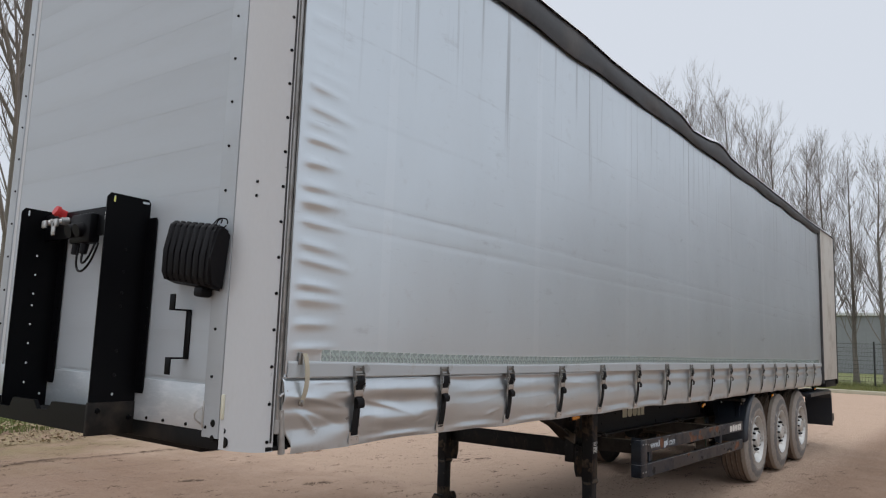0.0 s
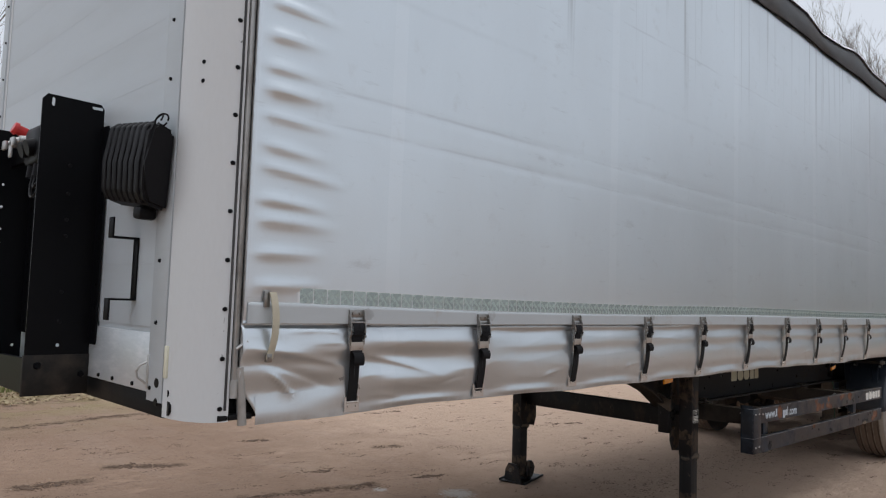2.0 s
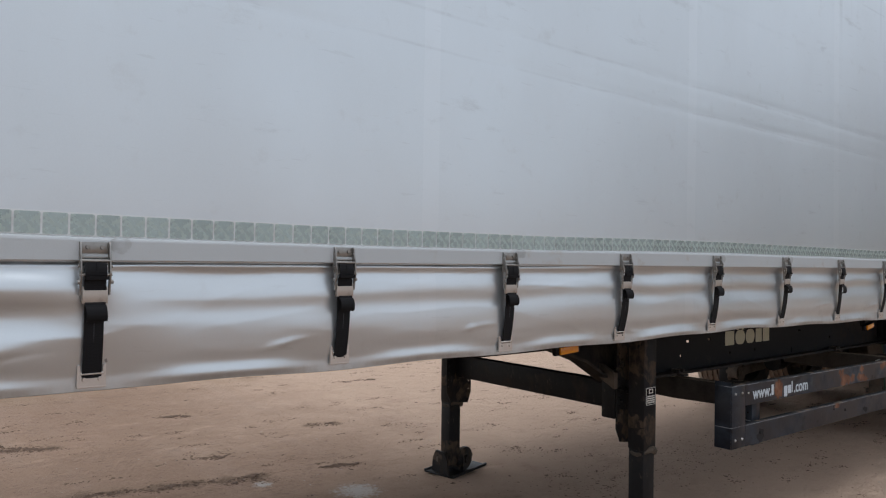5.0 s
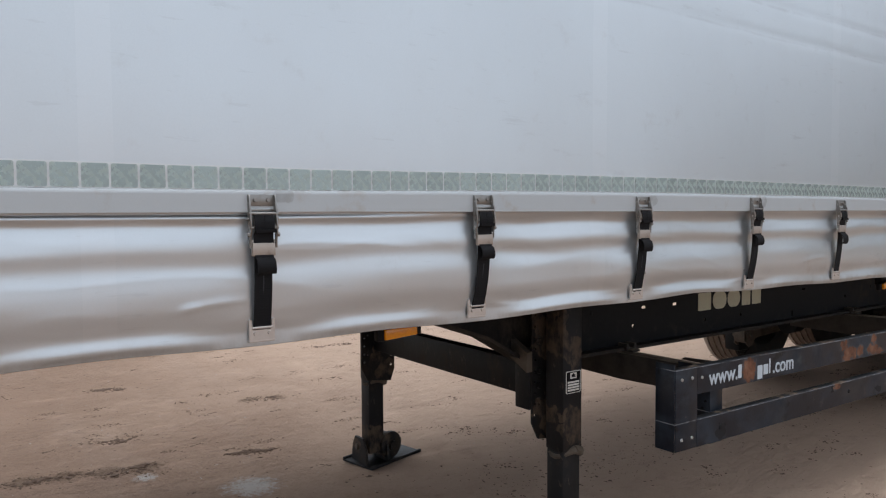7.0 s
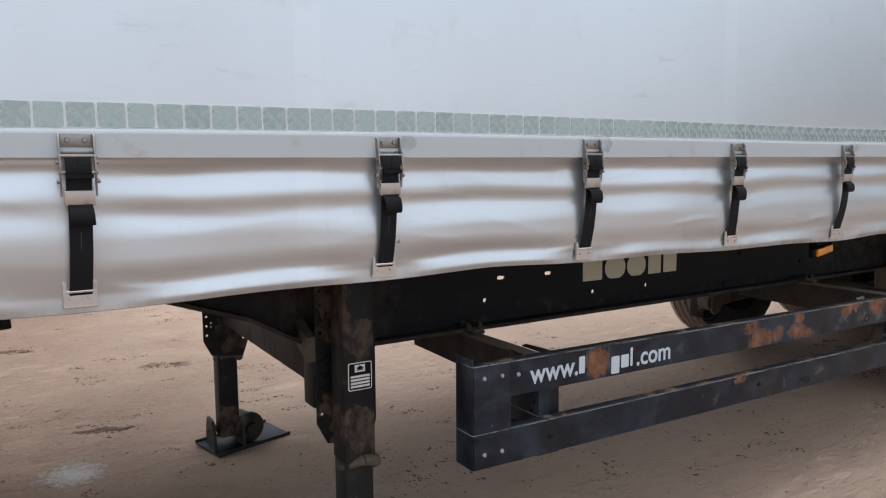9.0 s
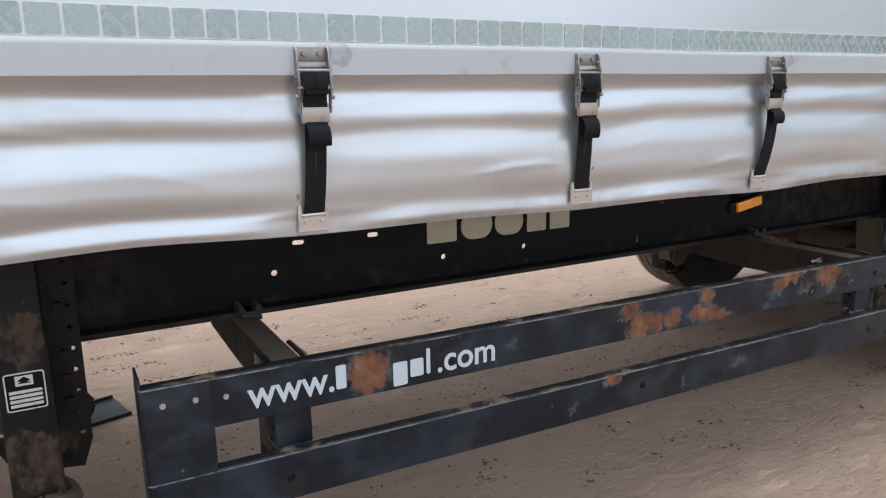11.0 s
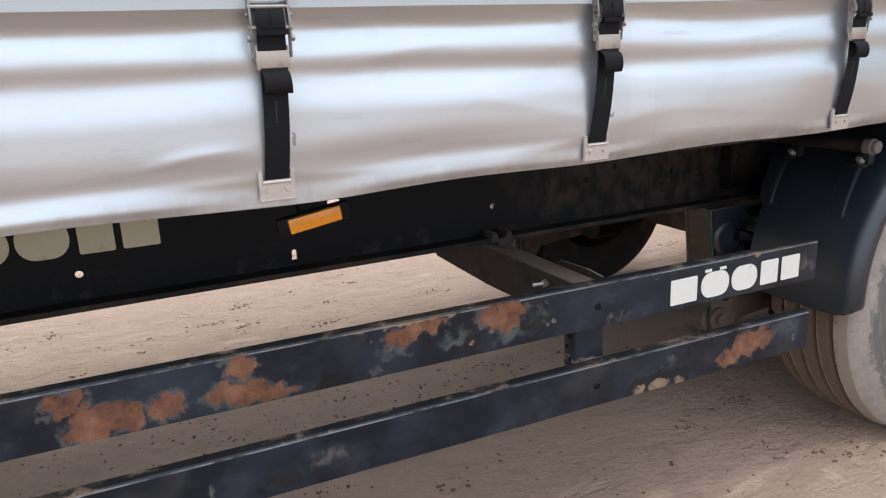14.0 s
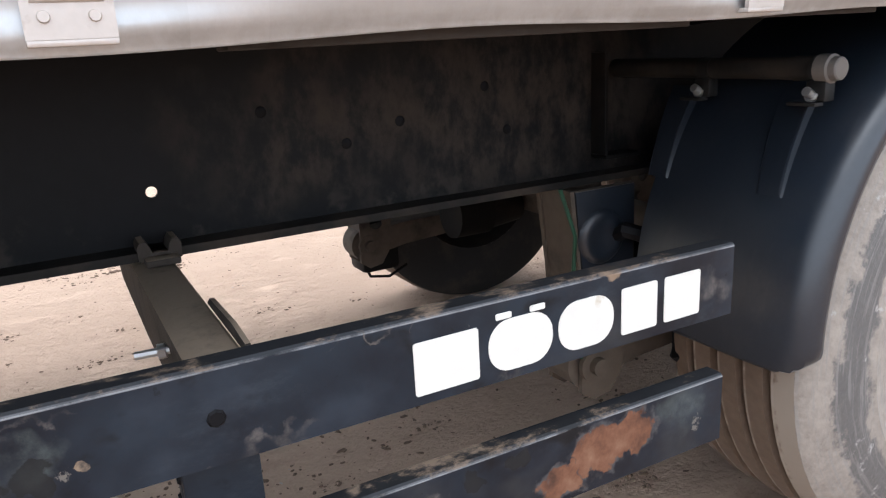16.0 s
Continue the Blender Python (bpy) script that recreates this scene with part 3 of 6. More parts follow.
sand_mat.node_tree.links.new(noise_mask(sand_mat, 9.0, 0.35, 0.70, (1, 0.45, 1), 10, 0.7), crust_bump.inputs["Height"])
sand_mat.node_tree.links.new(sand_mat.node_tree.nodes["Principled BSDF"].inputs["Normal"].links[0].from_socket, crust_bump.inputs["Normal"])
sand_mat.node_tree.links.new(crust_bump.outputs[0], sand_mat.node_tree.nodes["Principled BSDF"].inputs["Normal"])
press = noise_mask(sand_mat, 34.0, 0.60, 0.64, (1, 0.32, 1), 5, 0.65)
link_mix(sand_mat, math_node(sand_mat, "MULTIPLY", math_node(sand_mat, "MULTIPLY", press, noise_mask(sand_mat, 2.6, 0.46, 0.62, (1, 0.5, 1), 6, 0.65)), 0.75), (0.15, 0.10, 0.07))
damp = noise_mask(sand_mat, 0.35, 0.45, 0.62, (1, 0.5, 1), 5, 0.5)
link_mix(sand_mat, math_node(sand_mat, "MULTIPLY", damp, 0.25), (0.27, 0.18, 0.13))
# paler ground towards +y and under the trailer stands in for missing light
light_edge = math_node(sand_mat, "ADD", coord(sand_mat, 1), math_node(sand_mat, "MULTIPLY", noise_mask(sand_mat, 0.6, 0.2, 0.8, (1, 1, 1), 6, 0.6), 2.0))
link_mix(sand_mat, math_node(sand_mat, "MULTIPLY", math_node(sand_mat, "MULTIPLY", math_node(sand_mat, "MULTIPLY", ramp_on(sand_mat, light_edge, 3.6, 6.4), ramp_on(sand_mat, coord(sand_mat, 0), 0.7, -0.1)), noise_mask(sand_mat, 6.0, 0.10, 0.50, (1, 0.6, 1), 8, 0.7)), 0.8), (0.60, 0.44, 0.332))
sand_mat.node_tree.nodes["Principled BSDF"].inputs["Specular IOR Level"].default_value = 0.25


def spill_mask(m, spots):
    """Powdery spots on the ground at (x, y, radius)."""
    n, l = m.node_tree.nodes, m.node_tree.links
    co = n.new("ShaderNodeTexCoord")
    best = None
    for x, y, r in spots:
        d = n.new("ShaderNodeVectorMath")
        d.operation = "DISTANCE"
        d.inputs[1].default_value = (x, y, 0)
        l.new(co.outputs["Object"], d.inputs[0])
        v = math_node(m, "SUBTRACT", 1.0, math_node(m, "DIVIDE", d.outputs["Value"], r))
        best = v if best is None else math_node(m, "MAXIMUM", best, v)
    ns = n.new("ShaderNodeTexNoise")
    ns.inputs["Scale"].default_value, ns.inputs["Detail"].default_value, ns.inputs["Roughness"].default_value = 30, 10, 0.8
    l.new(co.outputs["Object"], ns.inputs["Vector"])
    total = math_node(m, "ADD", best, math_node(m, "MULTIPLY", math_node(m, "SUBTRACT", ns.outputs[0], 0.5), 2.2))
    r_ = n.new("ShaderNodeMapRange")
    r_.inputs[1].default_value, r_.inputs[2].default_value, r_.inputs[4].default_value = 0.35, 0.75, 0.75
    l.new(total, r_.inputs[0])
    return math_node(m, "MULTIPLY", r_.outputs[0], math_node(m, "GREATER_THAN", best, 0.0))


soil_spots = []
for xa_, ya_, xb_, yb_, w_ in ((-2.93, 1.9, -2.66, 2.9, 0.17), (-4.46, 1.5, -4.25, 2.0, 0.16), (-4.2, 0.75, -4.13, 1.15, 0.18), (-6.83, 1.3, -7.08, 2.8, 0.18), (-6.9, 3.0, -6.88, 4.6, 0.18), (-3.80, 3.9, -3.72, 4.12, 0.12)):
    k_ = max(2, int((yb_ - ya_) / 0.16))
    soil_spots += [(xa_ + (xb_ - xa_) * q / (k_ - 1), ya_ + (yb_ - ya_) * q / (k_ - 1), w_) for q in range(k_)]
link_mix(sand_mat, spill_mask(sand_mat, soil_spots), (0.17, 0.114, 0.078))
link_mix(sand_mat, spill_mask(sand_mat, [(-2.05, 3.27, 0.24), (-2.5, 2.85, 0.10), (-1.7, 1.2, 0.15)]), (0.56, 0.54, 0.51))


# ---- mesh helpers ----
def bm_new():
    return bmesh.new()


def box(bm, x0, x1, y0, y1, z0, z1, bevel=0.0, m=None):
    mat = Matrix.Translation(((x0 + x1) / 2, (y0 + y1) / 2, (z0 + z1) / 2)) @ Matrix.Diagonal((abs(x1 - x0), abs(y1 - y0), abs(z1 - z0), 1))
    r = bmesh.ops.create_cube(bm, size=1, matrix=mat)
    vs = r["verts"]
    if bevel:
        es = list({e for v in vs for e in v.link_edges})
        rb = bmesh.ops.bevel(bm, geom=es, offset=bevel, segments=2, affect="EDGES", profile=0.5)
        vs = list({v for f in rb["faces"] for v in f.verts} | {v for v in vs if v.is_valid})
    if m is not None:
        bmesh.ops.transform(bm, matrix=m, verts=vs)
    return vs


def rod(bm, a, b, r, r2=None, seg=12, caps=True):
    a, b = Vector(a), Vector(b)
    d = b - a
    q = d.to_track_quat("Z", "Y").to_matrix().to_4x4()
    return bmesh.ops.create_cone(bm, cap_ends=caps, segments=seg, radius1=r, radius2=r if r2 is None else r2, depth=d.length, matrix=Matrix.Translation((a + b) / 2) @ q)["verts"]


def prism(bm, pts, axis, lo, hi):
    """Extrude a polygon of 2D points along an axis: 'x' takes (y, z), 'y' takes (x, z), 'z' takes (x, y)."""
    def at(p, v):
        return {"x": (v, p[0], p[1]), "y": (p[0], v, p[1]), "z": (p[0], p[1], v)}[axis]
    va = [bm.verts.new(at(p, lo)) for p in pts]
    vb = [bm.verts.new(at(p, hi)) for p in pts]
    bm.faces.new(va)
    bm.faces.new(vb[::-1])
    k = len(pts)
    for i in range(k):
        bm.faces.new((va[i], vb[i], vb[(i + 1) % k], va[(i + 1) % k]))
    return va + vb


def pipe(bm, pts, r, seg=8):
    rings = []
    for i, p in enumerate(pts):
        p = Vector(p)
        d = Vector(pts[min(i + 1, len(pts) - 1)]) - Vector(pts[max(i - 1, 0)])
        q = d.to_track_quat("Z", "Y").to_matrix()
        rad = r[i] if isinstance(r, (list, tuple)) else r
        rings.append([bm.verts.new(p + q @ Vector((rad * math.cos(2 * math.pi * k / seg), rad * math.sin(2 * math.pi * k / seg), 0))) for k in range(seg)])
    for a, b in zip(rings, rings[1:]):
        for k in range(seg):
            bm.faces.new((a[k], a[(k + 1) % seg], b[(k + 1) % seg], b[k]))
    bm.faces.new(rings[0][::-1])
    bm.faces.new(rings[-1])


def lathe(bm, prof, centre, seg=48):
    """Turn a profile of (x, radius) round a line through centre along x."""
    cx, cy, cz = centre
    rings = [[bm.verts.new((cx + px, cy + pr * math.cos(2 * math.pi * k / seg), cz + pr * math.sin(2 * math.pi * k / seg))) for k in range(seg)] for px, pr in prof]
    for a, b in zip(rings, rings[1:]):
        for k in range(seg):
            bm.faces.new((a[k], a[(k + 1) % seg], b[(k + 1) % seg], b[k]))


def hole_plate(bm, outline, holes, axis, lo, hi):
    """A plate with real holes: outline and holes as 2D points in the plane across the axis."""
    def at(p, v):
        return {"x": (v, p[0], p[1]), "y": (p[0], v, p[1])}[axis]
    loops = []
    edges = []
    for lp in [outline] + holes:
        vs = [bm.verts.new(at(p, lo)) for p in lp]
        es = [bm.edges.new((vs[i], vs[(i + 1) % len(vs)])) for i in range(len(vs))]
        loops.append((vs, es))
        edges += es
    r = bmesh.ops.triangle_fill(bm, use_beauty=True, use_dissolve=False, edges=edges)
    faces = [g for g in r["geom"] if isinstance(g, bmesh.types.BMFace)]
    ex = bmesh.ops.extrude_face_region(bm, geom=faces)
    vs = [g for g in ex["geom"] if isinstance(g, bmesh.types.BMVert)]
    d = hi - lo
    bmesh.ops.translate(bm, vec={"x": (d, 0, 0), "y": (0, d, 0)}[axis], verts=vs)


def ring2(cy, cz, ry, rz=None, seg=10, slot=0.0, upright=False):
    rz = ry if rz is None else rz
    out = []
    for i in range(seg):
        a = 2 * math.pi * i / seg
        dy, dz = ry * math.cos(a), rz * math.sin(a)
        if upright:
            dz += math.copysign(slot, math.sin(a + 1e-3))
        else:
            dy += math.copysign(slot, math.cos(a + 1e-3))
        out.append((cy + dy, cz + dz))
    return out


def sheet(name, ys, zs, fn):
    """A mesh over a grid of ys and zs, each vertex at fn(y, z)."""
    verts = [fn(y, z) for y in ys for z in zs]
    k = len(zs)
    faces = [(i * k + j, (i + 1) * k + j, (i + 1) * k + j + 1, i * k + j + 1) for i in range(len(ys) - 1) for j in range(k - 1)]
    me = bpy.data.meshes.new(name)
    me.from_pydata(verts, [], faces)
    return me


def finish(name, bm, material, smooth=True):
    bmesh.ops.recalc_face_normals(bm, faces=bm.faces)
    me = bpy.data.meshes.new(name)
    bm.to_mesh(me)
    bm.free()
    me.materials.append(material)
    if smooth:
        me.polygons.foreach_set("use_smooth", [True] * len(me.polygons))
        me.set_sharp_from_angle(angle=radians(35))
    return me


def part(name, bm, material, parent, label="", smooth=True, loc=None):
    """Link a bmesh as one mesh object under a thing or part."""
    ob = new(name, finish(name, bm, material, smooth))
    ob.parent = parent
    if loc is not None:
        ob.location = loc
    if label:
        ob["label"] = label
    return ob


def share(name, me, parent, loc=(0, 0, 0)):
    ob = new(name, me)
    ob.parent = parent
    ob.location = loc
    return ob


def studs(name, pts, d, r, material, parent, seg=8, label=""):
    """Bolt or rivet heads at pts, standing out along d, each an object of its own on one mesh."""
    b = bm_new()
    rod(b, (0, 0, 0), d, r, r * 0.72, seg)
    me = finish(name, b, material)
    for p in pts:
        ob = share(name, me, parent, p)
        if label:
            ob["label"] = label


def empty(name, loc=(0, 0, 0)):
    ob = new(name)
    ob.location = loc
    return ob


def blob(y):
    return noise.noise(Vector((y, 3.7, 1.1)))


def ease(a, b, v):
    v = min(1.0, max(0.0, (v - a) / (b - a)))
    return v * v * (3 - 2 * v)


# ---- ground ----
GX, GY = 0.0, 8.0


def ground_z(x, y):
    d = math.hypot(x + 1, y - 5)
    if d > 30:
        return 0.0
    k = ease(30, 18, d)
    ruts = 0.010 * noise.noise(Vector((x * 1.8, y * 0.5, 0))) + 0.006 * noise.noise(Vector((x * 5, y * 2.4, 4)))
    return k * ruts - 0.004


def axis_steps(lo, hi, fine_lo, fine_hi, step):
    out = list(np.arange(fine_lo, fine_hi + 1e-6, step))
    g, v = step, fine_hi
    while v < hi:
        g *= 1.35
        v += g
        out.append(min(v, hi))
    g, v = step, fine_lo
    while v > lo:
        g *= 1.35
        v -= g
        out.insert(0, max(v, lo))
    return out


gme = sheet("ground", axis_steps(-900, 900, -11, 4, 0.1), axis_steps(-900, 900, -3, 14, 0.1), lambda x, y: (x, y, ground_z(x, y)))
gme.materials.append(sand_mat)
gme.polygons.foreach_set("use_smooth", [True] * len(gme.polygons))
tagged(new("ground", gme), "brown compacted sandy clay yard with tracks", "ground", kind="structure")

# ---- the trailer ----
trailer = tagged(empty("semi_trailer"), "silver curtain-side semi-trailer parked on its landing legs on sandy ground", "trailer")
S0, SP, NS = 0.571, 0.66, 17
Y_FRONT, Y_CURT, Y_REAR = 0.14, 11.93, 13.45
Z_LOW, Z_HEM, Z_BAND, Z_TOP = 1.115, 1.425, 1.485, 3.72

# side curtain
# per half bay: where each fold band ends (share of the apron's height) and how far it leans in or out
BANDS = ((0.11, -0.62), (0.28, 0.22), (0.38, -0.30), (0.54, 0.17), (0.72, 0.0), (0.86, -0.30), (0.975, 0.24), (1.0, -0.7))
rf = random.Random(77)
STATIONS = [([rf.uniform(-0.03, 0.03) * min(1, 4 * e * (1 - e)) for e, g in BANDS], [rf.uniform(0.45, 1.3) for e, g in BANDS], rf.uniform(-0.04, 0.05)) for i_ in range(60)]
V_GRID = np.linspace(0, 1, 81)
# the bays at the front hang looser, with fewer and deeper folds
LOOSE = ((0.07, -0.62), (0.20, 0.34), (0.27, 0.02), (0.385, -0.42), (0.47, 0.05), (0.66, 0.27), (0.71, 0.02), (0.87, -0.34), (0.965, 0.22), (1.0, -0.5))
SMOOTH = ((0.09, -0.55), (0.20, 0.30), (0.235, 0.04), (0.35, 0.20), (0.62, 0.07), (0.83, -0.05), (0.95, 0.10), (1.0, -0.5))
CORNER = ((0.05, -0.5), (0.13, 0.30), (0.30, 0.12), (0.42, -0.42), (0.53, 0.14), (0.71, -0.24), (0.965, 0.18), (1.0, -0.3))
rl = random.Random(19)
LOOSE_AT = [([rl.uniform(-0.03, 0.03) for e, g in LOOSE], [rl.uniform(0.7, 1.25) for e, g in LOOSE]) for i_ in range(60)]


def loose_run(bands, i, u):
    a, b = LOOSE_AT[i], LOOSE_AT[i + 1]
    slope = np.zeros_like(V_GRID)
    start = 0.0
    for j, (end, g) in enumerate(bands):
        e = end + (a[0][j] * (1 - u) + b[0][j] * u) * min(1, 4 * end * (1 - end))
        soft = 0.04 if end < 0.1 or end > 0.9 else 0.10
        slope += 0.86 * g * (a[1][j] * (1 - u) + b[1][j] * u) * np.clip((V_GRID - start) / soft + 0.5, 0, 1) * np.clip((e - V_GRID) / soft + 0.5, 0, 1)
        start = e
    run = np.cumsum(slope) * (Z_HEM - Z_LOW) / 80
    return run - V_GRID * run[-1] * 0.7


@functools.lru_cache(maxsize=None)
def apron_column(ky):
    y = ky / 1000
    f = (y - S0) / (SP / 2) + 4
    i, u = int(f), f - int(f)
    u = u * u * (3 - 2 * u)
    a, b = STATIONS[i], STATIONS[i + 1]
    slope = np.zeros_like(V_GRID)
    start = 0.0
    for j, (end, g) in enumerate(BANDS):
        e = end + a[0][j] * (1 - u) + b[0][j] * u
        k = a[1][j] * (1 - u) + b[1][j] * u
        if j in (0, 7):
            k = 0.8 + 0.3 * k
        if j == 6:
            k *= 1 - 1.6 * ease(6.2, 6.7, y)
        if j == 5:
            k *= 1 - 0.5 * ease(6.0, 6.6, y)
        soft = 0.03 if j in (6, 7) else 0.09
        rise = np.clip((V_GRID - start) / soft + 0.5, 0, 1)
        fall = np.clip((e - V_GRID) / soft + 0.5, 0, 1)
        slope += g * k * rise * fall
        start = e
    slope *= 1 - 0.15 * ease(6.0, 6.6, y)
    slope += a[2] * (1 - u) + b[2] * u
    run = np.cumsum(slope) * (Z_HEM - Z_LOW) / 80
    run -= V_GRID * run[-1] * 0.7
    first, later = ease(1.32, 1.12, y), max(ease(3.0, 3.4, y), 0.45 * ease(1.25, 1.5, y))
    if later < 1:
        corner = ease(0.66, 0.50, y)
        loose = loose_run(LOOSE, i, u) * (first - corner) + loose_run(SMOOTH, i, u) * (1 - first) + loose_run(CORNER, i, u) * corner
        run = run * later + loose * (1 - later)
    return run


# sharper single creases: (y, z) to (y, z), depth, width
CREASES = ((0.245, 1.262, 0.36, 1.165, 0.015, 0.013), (0.16, 1.345, 0.56, 1.268, 0.013, 0.020), (0.20, 1.30, 0.50, 1.20, -0.008, 0.020), (0.30, 1.395, 0.55, 1.385, 0.005, 0.012),
           (0.60, 1.315, 0.98, 1.225, 0.010, 0.022), (0.58, 1.165, 0.80, 1.150, 0.006, 0.016), (1.02, 1.19, 1.19, 1.21, -0.006, 0.014),
           (1.66, 1.185, 1.87, 1.215, 0.007, 0.012), (2.36, 1.20, 2.53, 1.215, 0.006, 0.012), (2.57, 1.345, 2.95, 1.33, 0.005, 0.012),
           (3.92, 1.325, 4.12, 1.315, 0.004, 0.008), (4.90, 1.205, 5.14, 1.218, 0.007, 0.012), (5.62, 1.185, 5.79, 1.20, 0.007, 0.010))


def crease_x(y, z):
    x = 0.0
    for ya, za, yb, zb, depth, width in CREASES:
        if y < ya - 0.1 or y > yb + 0.1:
            continue
        u = (y - ya) / (yb - ya)
        d = (z - za - (zb - za) * u - 0.008 * math.sin(3 * u)) / width
        if abs(d) > 3.5:
            continue
        fall = math.exp(-d * d) if d > 0 else math.exp(-abs(d) * 2.2)
        x += depth * (0.75 if y < 2.4 else 0.3) * fall * ease(-0.15, 0.3, u) * ease(1.15, 0.6, u)
    return x


rw = random.Random(31)
WRINKLES = []
wz_ = 1.55
while wz_ < 3.3:
    WRINKLES.append((wz_, rw.uniform(0.006, 0.0125) * ease(3.8, 2.2, wz_), rw.uniform(0.016, 0.026), rw.uniform(0.44, 0.56)))
    wz_ += rw.uniform(0.055, 0.11)


STRAP_AT = (0.569, 1.225, 1.886, 2.548, 3.192, 3.871, 4.532, 5.188, 5.837, 6.506, 7.247, 7.91, 8.57, 9.23, 9.89, 10.55, 11.21)


def near_strap(y):
    return min(abs(y - q) for q in STRAP_AT)


def curtain_x(y, z):
    return curtain_shape(y, z) - 0.008


def curtain_shape(y, z):
    if z > Z_HEM:
        x = 0.005 * noise.noise(Vector((y * 0.8, z * 1.1, 0.3))) + 0.002 * noise.noise(Vector((y * 3, z * 2.2, 5)))
        if y < 0.8 and z > Z_BAND + 0.01:
            for wz, amp, wid, reach in WRINKLES:
                d = (z - wz + 0.03 * (y - 0.15) + 0.012 * math.sin(5 * y + wz * 9)) / wid
                if abs(d) < 3:
                    x += amp * math.exp(-d * d if d > 0 else -abs(d) ** 1.5 * 1.3) * ease(reach, reach - 0.26, y) * ease(0.14, 0.23, y)
        if z > 1.9:
            for cz in (2.222, 2.102, 3.01):
                d = (z - cz - 0.02 * blob(y * 0.6 + cz)) / 0.016
                if abs(d) < 3:
                    x -= 0.0013 * math.exp(-d * d) * (0.6 + 0.6 * blob(y * 1.5 + cz * 3))
        return x * ease(Z_HEM, Z_BAND + 0.05, z)
    k = ease(Z_HEM, Z_HEM - 0.03, z) * ease(Z_LOW, Z_LOW + 0.04, z)
    drift = 0.010 * noise.noise(Vector((y * 1.1, 1.0, 7.0))) + 0.004 * noise.noise(Vector((y * 4.0, 2.0, 1.0)))
    v = min(1.0, max(0.0, (Z_HEM - z - drift * k) / (Z_HEM - Z_LOW)))
    fx = float(np.interp(v, V_GRID, apron_column(int(round(y * 1000)))))
    fx *= (0.7 + 0.3 * ease(0.0, 0.12, near_strap(y))) * (1.0 + 0.4 * ease(3.8, 1.6, y))
    fx += crease_x(y, z) * k * (0.4 + 0.6 * ease(0.0, 0.07, near_strap(y)))
    early = ease(2.2, 0.7, y)
    ridge = 1 - abs(noise.noise(Vector((y * 2.6 + z * 1.5, z * 9.0, 2.2))))
    fx += early * 0.0015 * (ridge ** 4 - 0.35) * k * ease(0.0, 0.08, near_strap(y))
    pleat = 1 - abs(noise.noise(Vector((y * 2.4, z * 11, 8))))
    fx += 0.0008 * (pleat ** 6 - 0.25) * k
    fx += 0.003 - 0.014 * (Z_HEM - z) / 0.31
    fx -= 0.014 * ease(3.6, 2.6, y) * math.exp(-((Z_HEM - 0.006 - z) / 0.006) ** 2)
    fx -= 0.012 * ease(6.1, 6.7, y) * ease(1.165, 1.112, z) ** 2
    held = 0.013 - 0.025 * min(1.0, max(0.0, (1.36 - z) / 0.212)) ** 2 - 0.0055
    if z < 1.35:
        fx += (min(fx, held) - fx) * ease(0.24, 0.036, near_strap(y))
    return fx


def low_edge(y):
    base = float(np.interp(y, (0.2, 0.6, 1.2, 1.8, 3.4, 3.7, 4.2, 4.8, 5.4, 5.9, 6.2, 6.9, 7.6), (1.110, 1.117, 1.124, 1.116, 1.115, 1.120, 1.122, 1.112, 1.104, 1.100, 1.104, 1.110, 1.112)))
    return base - 0.003 * math.cos(2 * math.pi * (y - S0) / SP)


def tape_mid(y):
    return float(np.interp(y, (0.3, 0.5, 1.2, 2.0, 2.7, 3.3, 4.0, 5.0, 5.6, 7.0), (1.515, 1.512, 1.502, 1.498, 1.499, 1.507, 1.511, 1.508, 1.505, 1.506)))


def curtain_at(y, z):
    edge = 0.0
    if y < 0.3:
        edge = ease(1.27, 1.115, z) * 0.075 * ease(0.3, 0.14, y)
    lift = (low_edge(y) - Z_LOW) * ease(1.30, Z_LOW, z)
    return (curtain_x(y, z), y + edge, z + lift)


c_ys = list(np.arange(Y_FRONT, 7.6, 0.012)) + list(np.arange(7.6, Y_CURT + 0.01, 0.03))
c_zs = [Z_LOW - 0.002, Z_LOW] + list(np.arange(Z_LOW + 0.005, Z_HEM, 0.005)) + [Z_HEM, Z_HEM + 0.01, Z_BAND] + list(np.arange(Z_BAND + 0.012, 2.7, 0.012)) + list(np.arange(2.7, 3.2, 0.02)) + list(np.arange(3.2, Z_TOP + 0.03, 0.05))
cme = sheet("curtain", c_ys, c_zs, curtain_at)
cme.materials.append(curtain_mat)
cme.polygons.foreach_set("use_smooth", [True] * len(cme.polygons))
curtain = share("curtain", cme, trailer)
curtain["label"] = "silver tarpaulin side curtain, folded and wrinkled along its lower edge"
sol = curtain.modifiers.new("thickness", "SOLIDIFY")
sol.thickness, sol.offset = 0.0025, -1

# hem belt over the strap anchors
hme = sheet("hem_band", list(np.arange(Y_FRONT + 0.01, Y_CURT, 0.05)), [0, 0.03, 0.2, 0.5, 0.8, 0.97, 1.0],
            lambda y, u: (curtain_x(y, Z_HEM + 0.02) + (0.0075 if u < 0.99 else 0.0002) + 0.0012 * blob(y * 2.2), y, Z_HEM - 0.004 + 0.003 * blob(y * 1.3 + 20) + u * (tape_mid(y) - 0.0265 - Z_HEM + 0.004)))
hme.materials.append(hem_mat)
hme.polygons.foreach_set("use_smooth", [True] * len(hme.polygons))
share("hem_band", hme, curtain).modifiers.new("thickness", "SOLIDIFY").thickness = 0.002

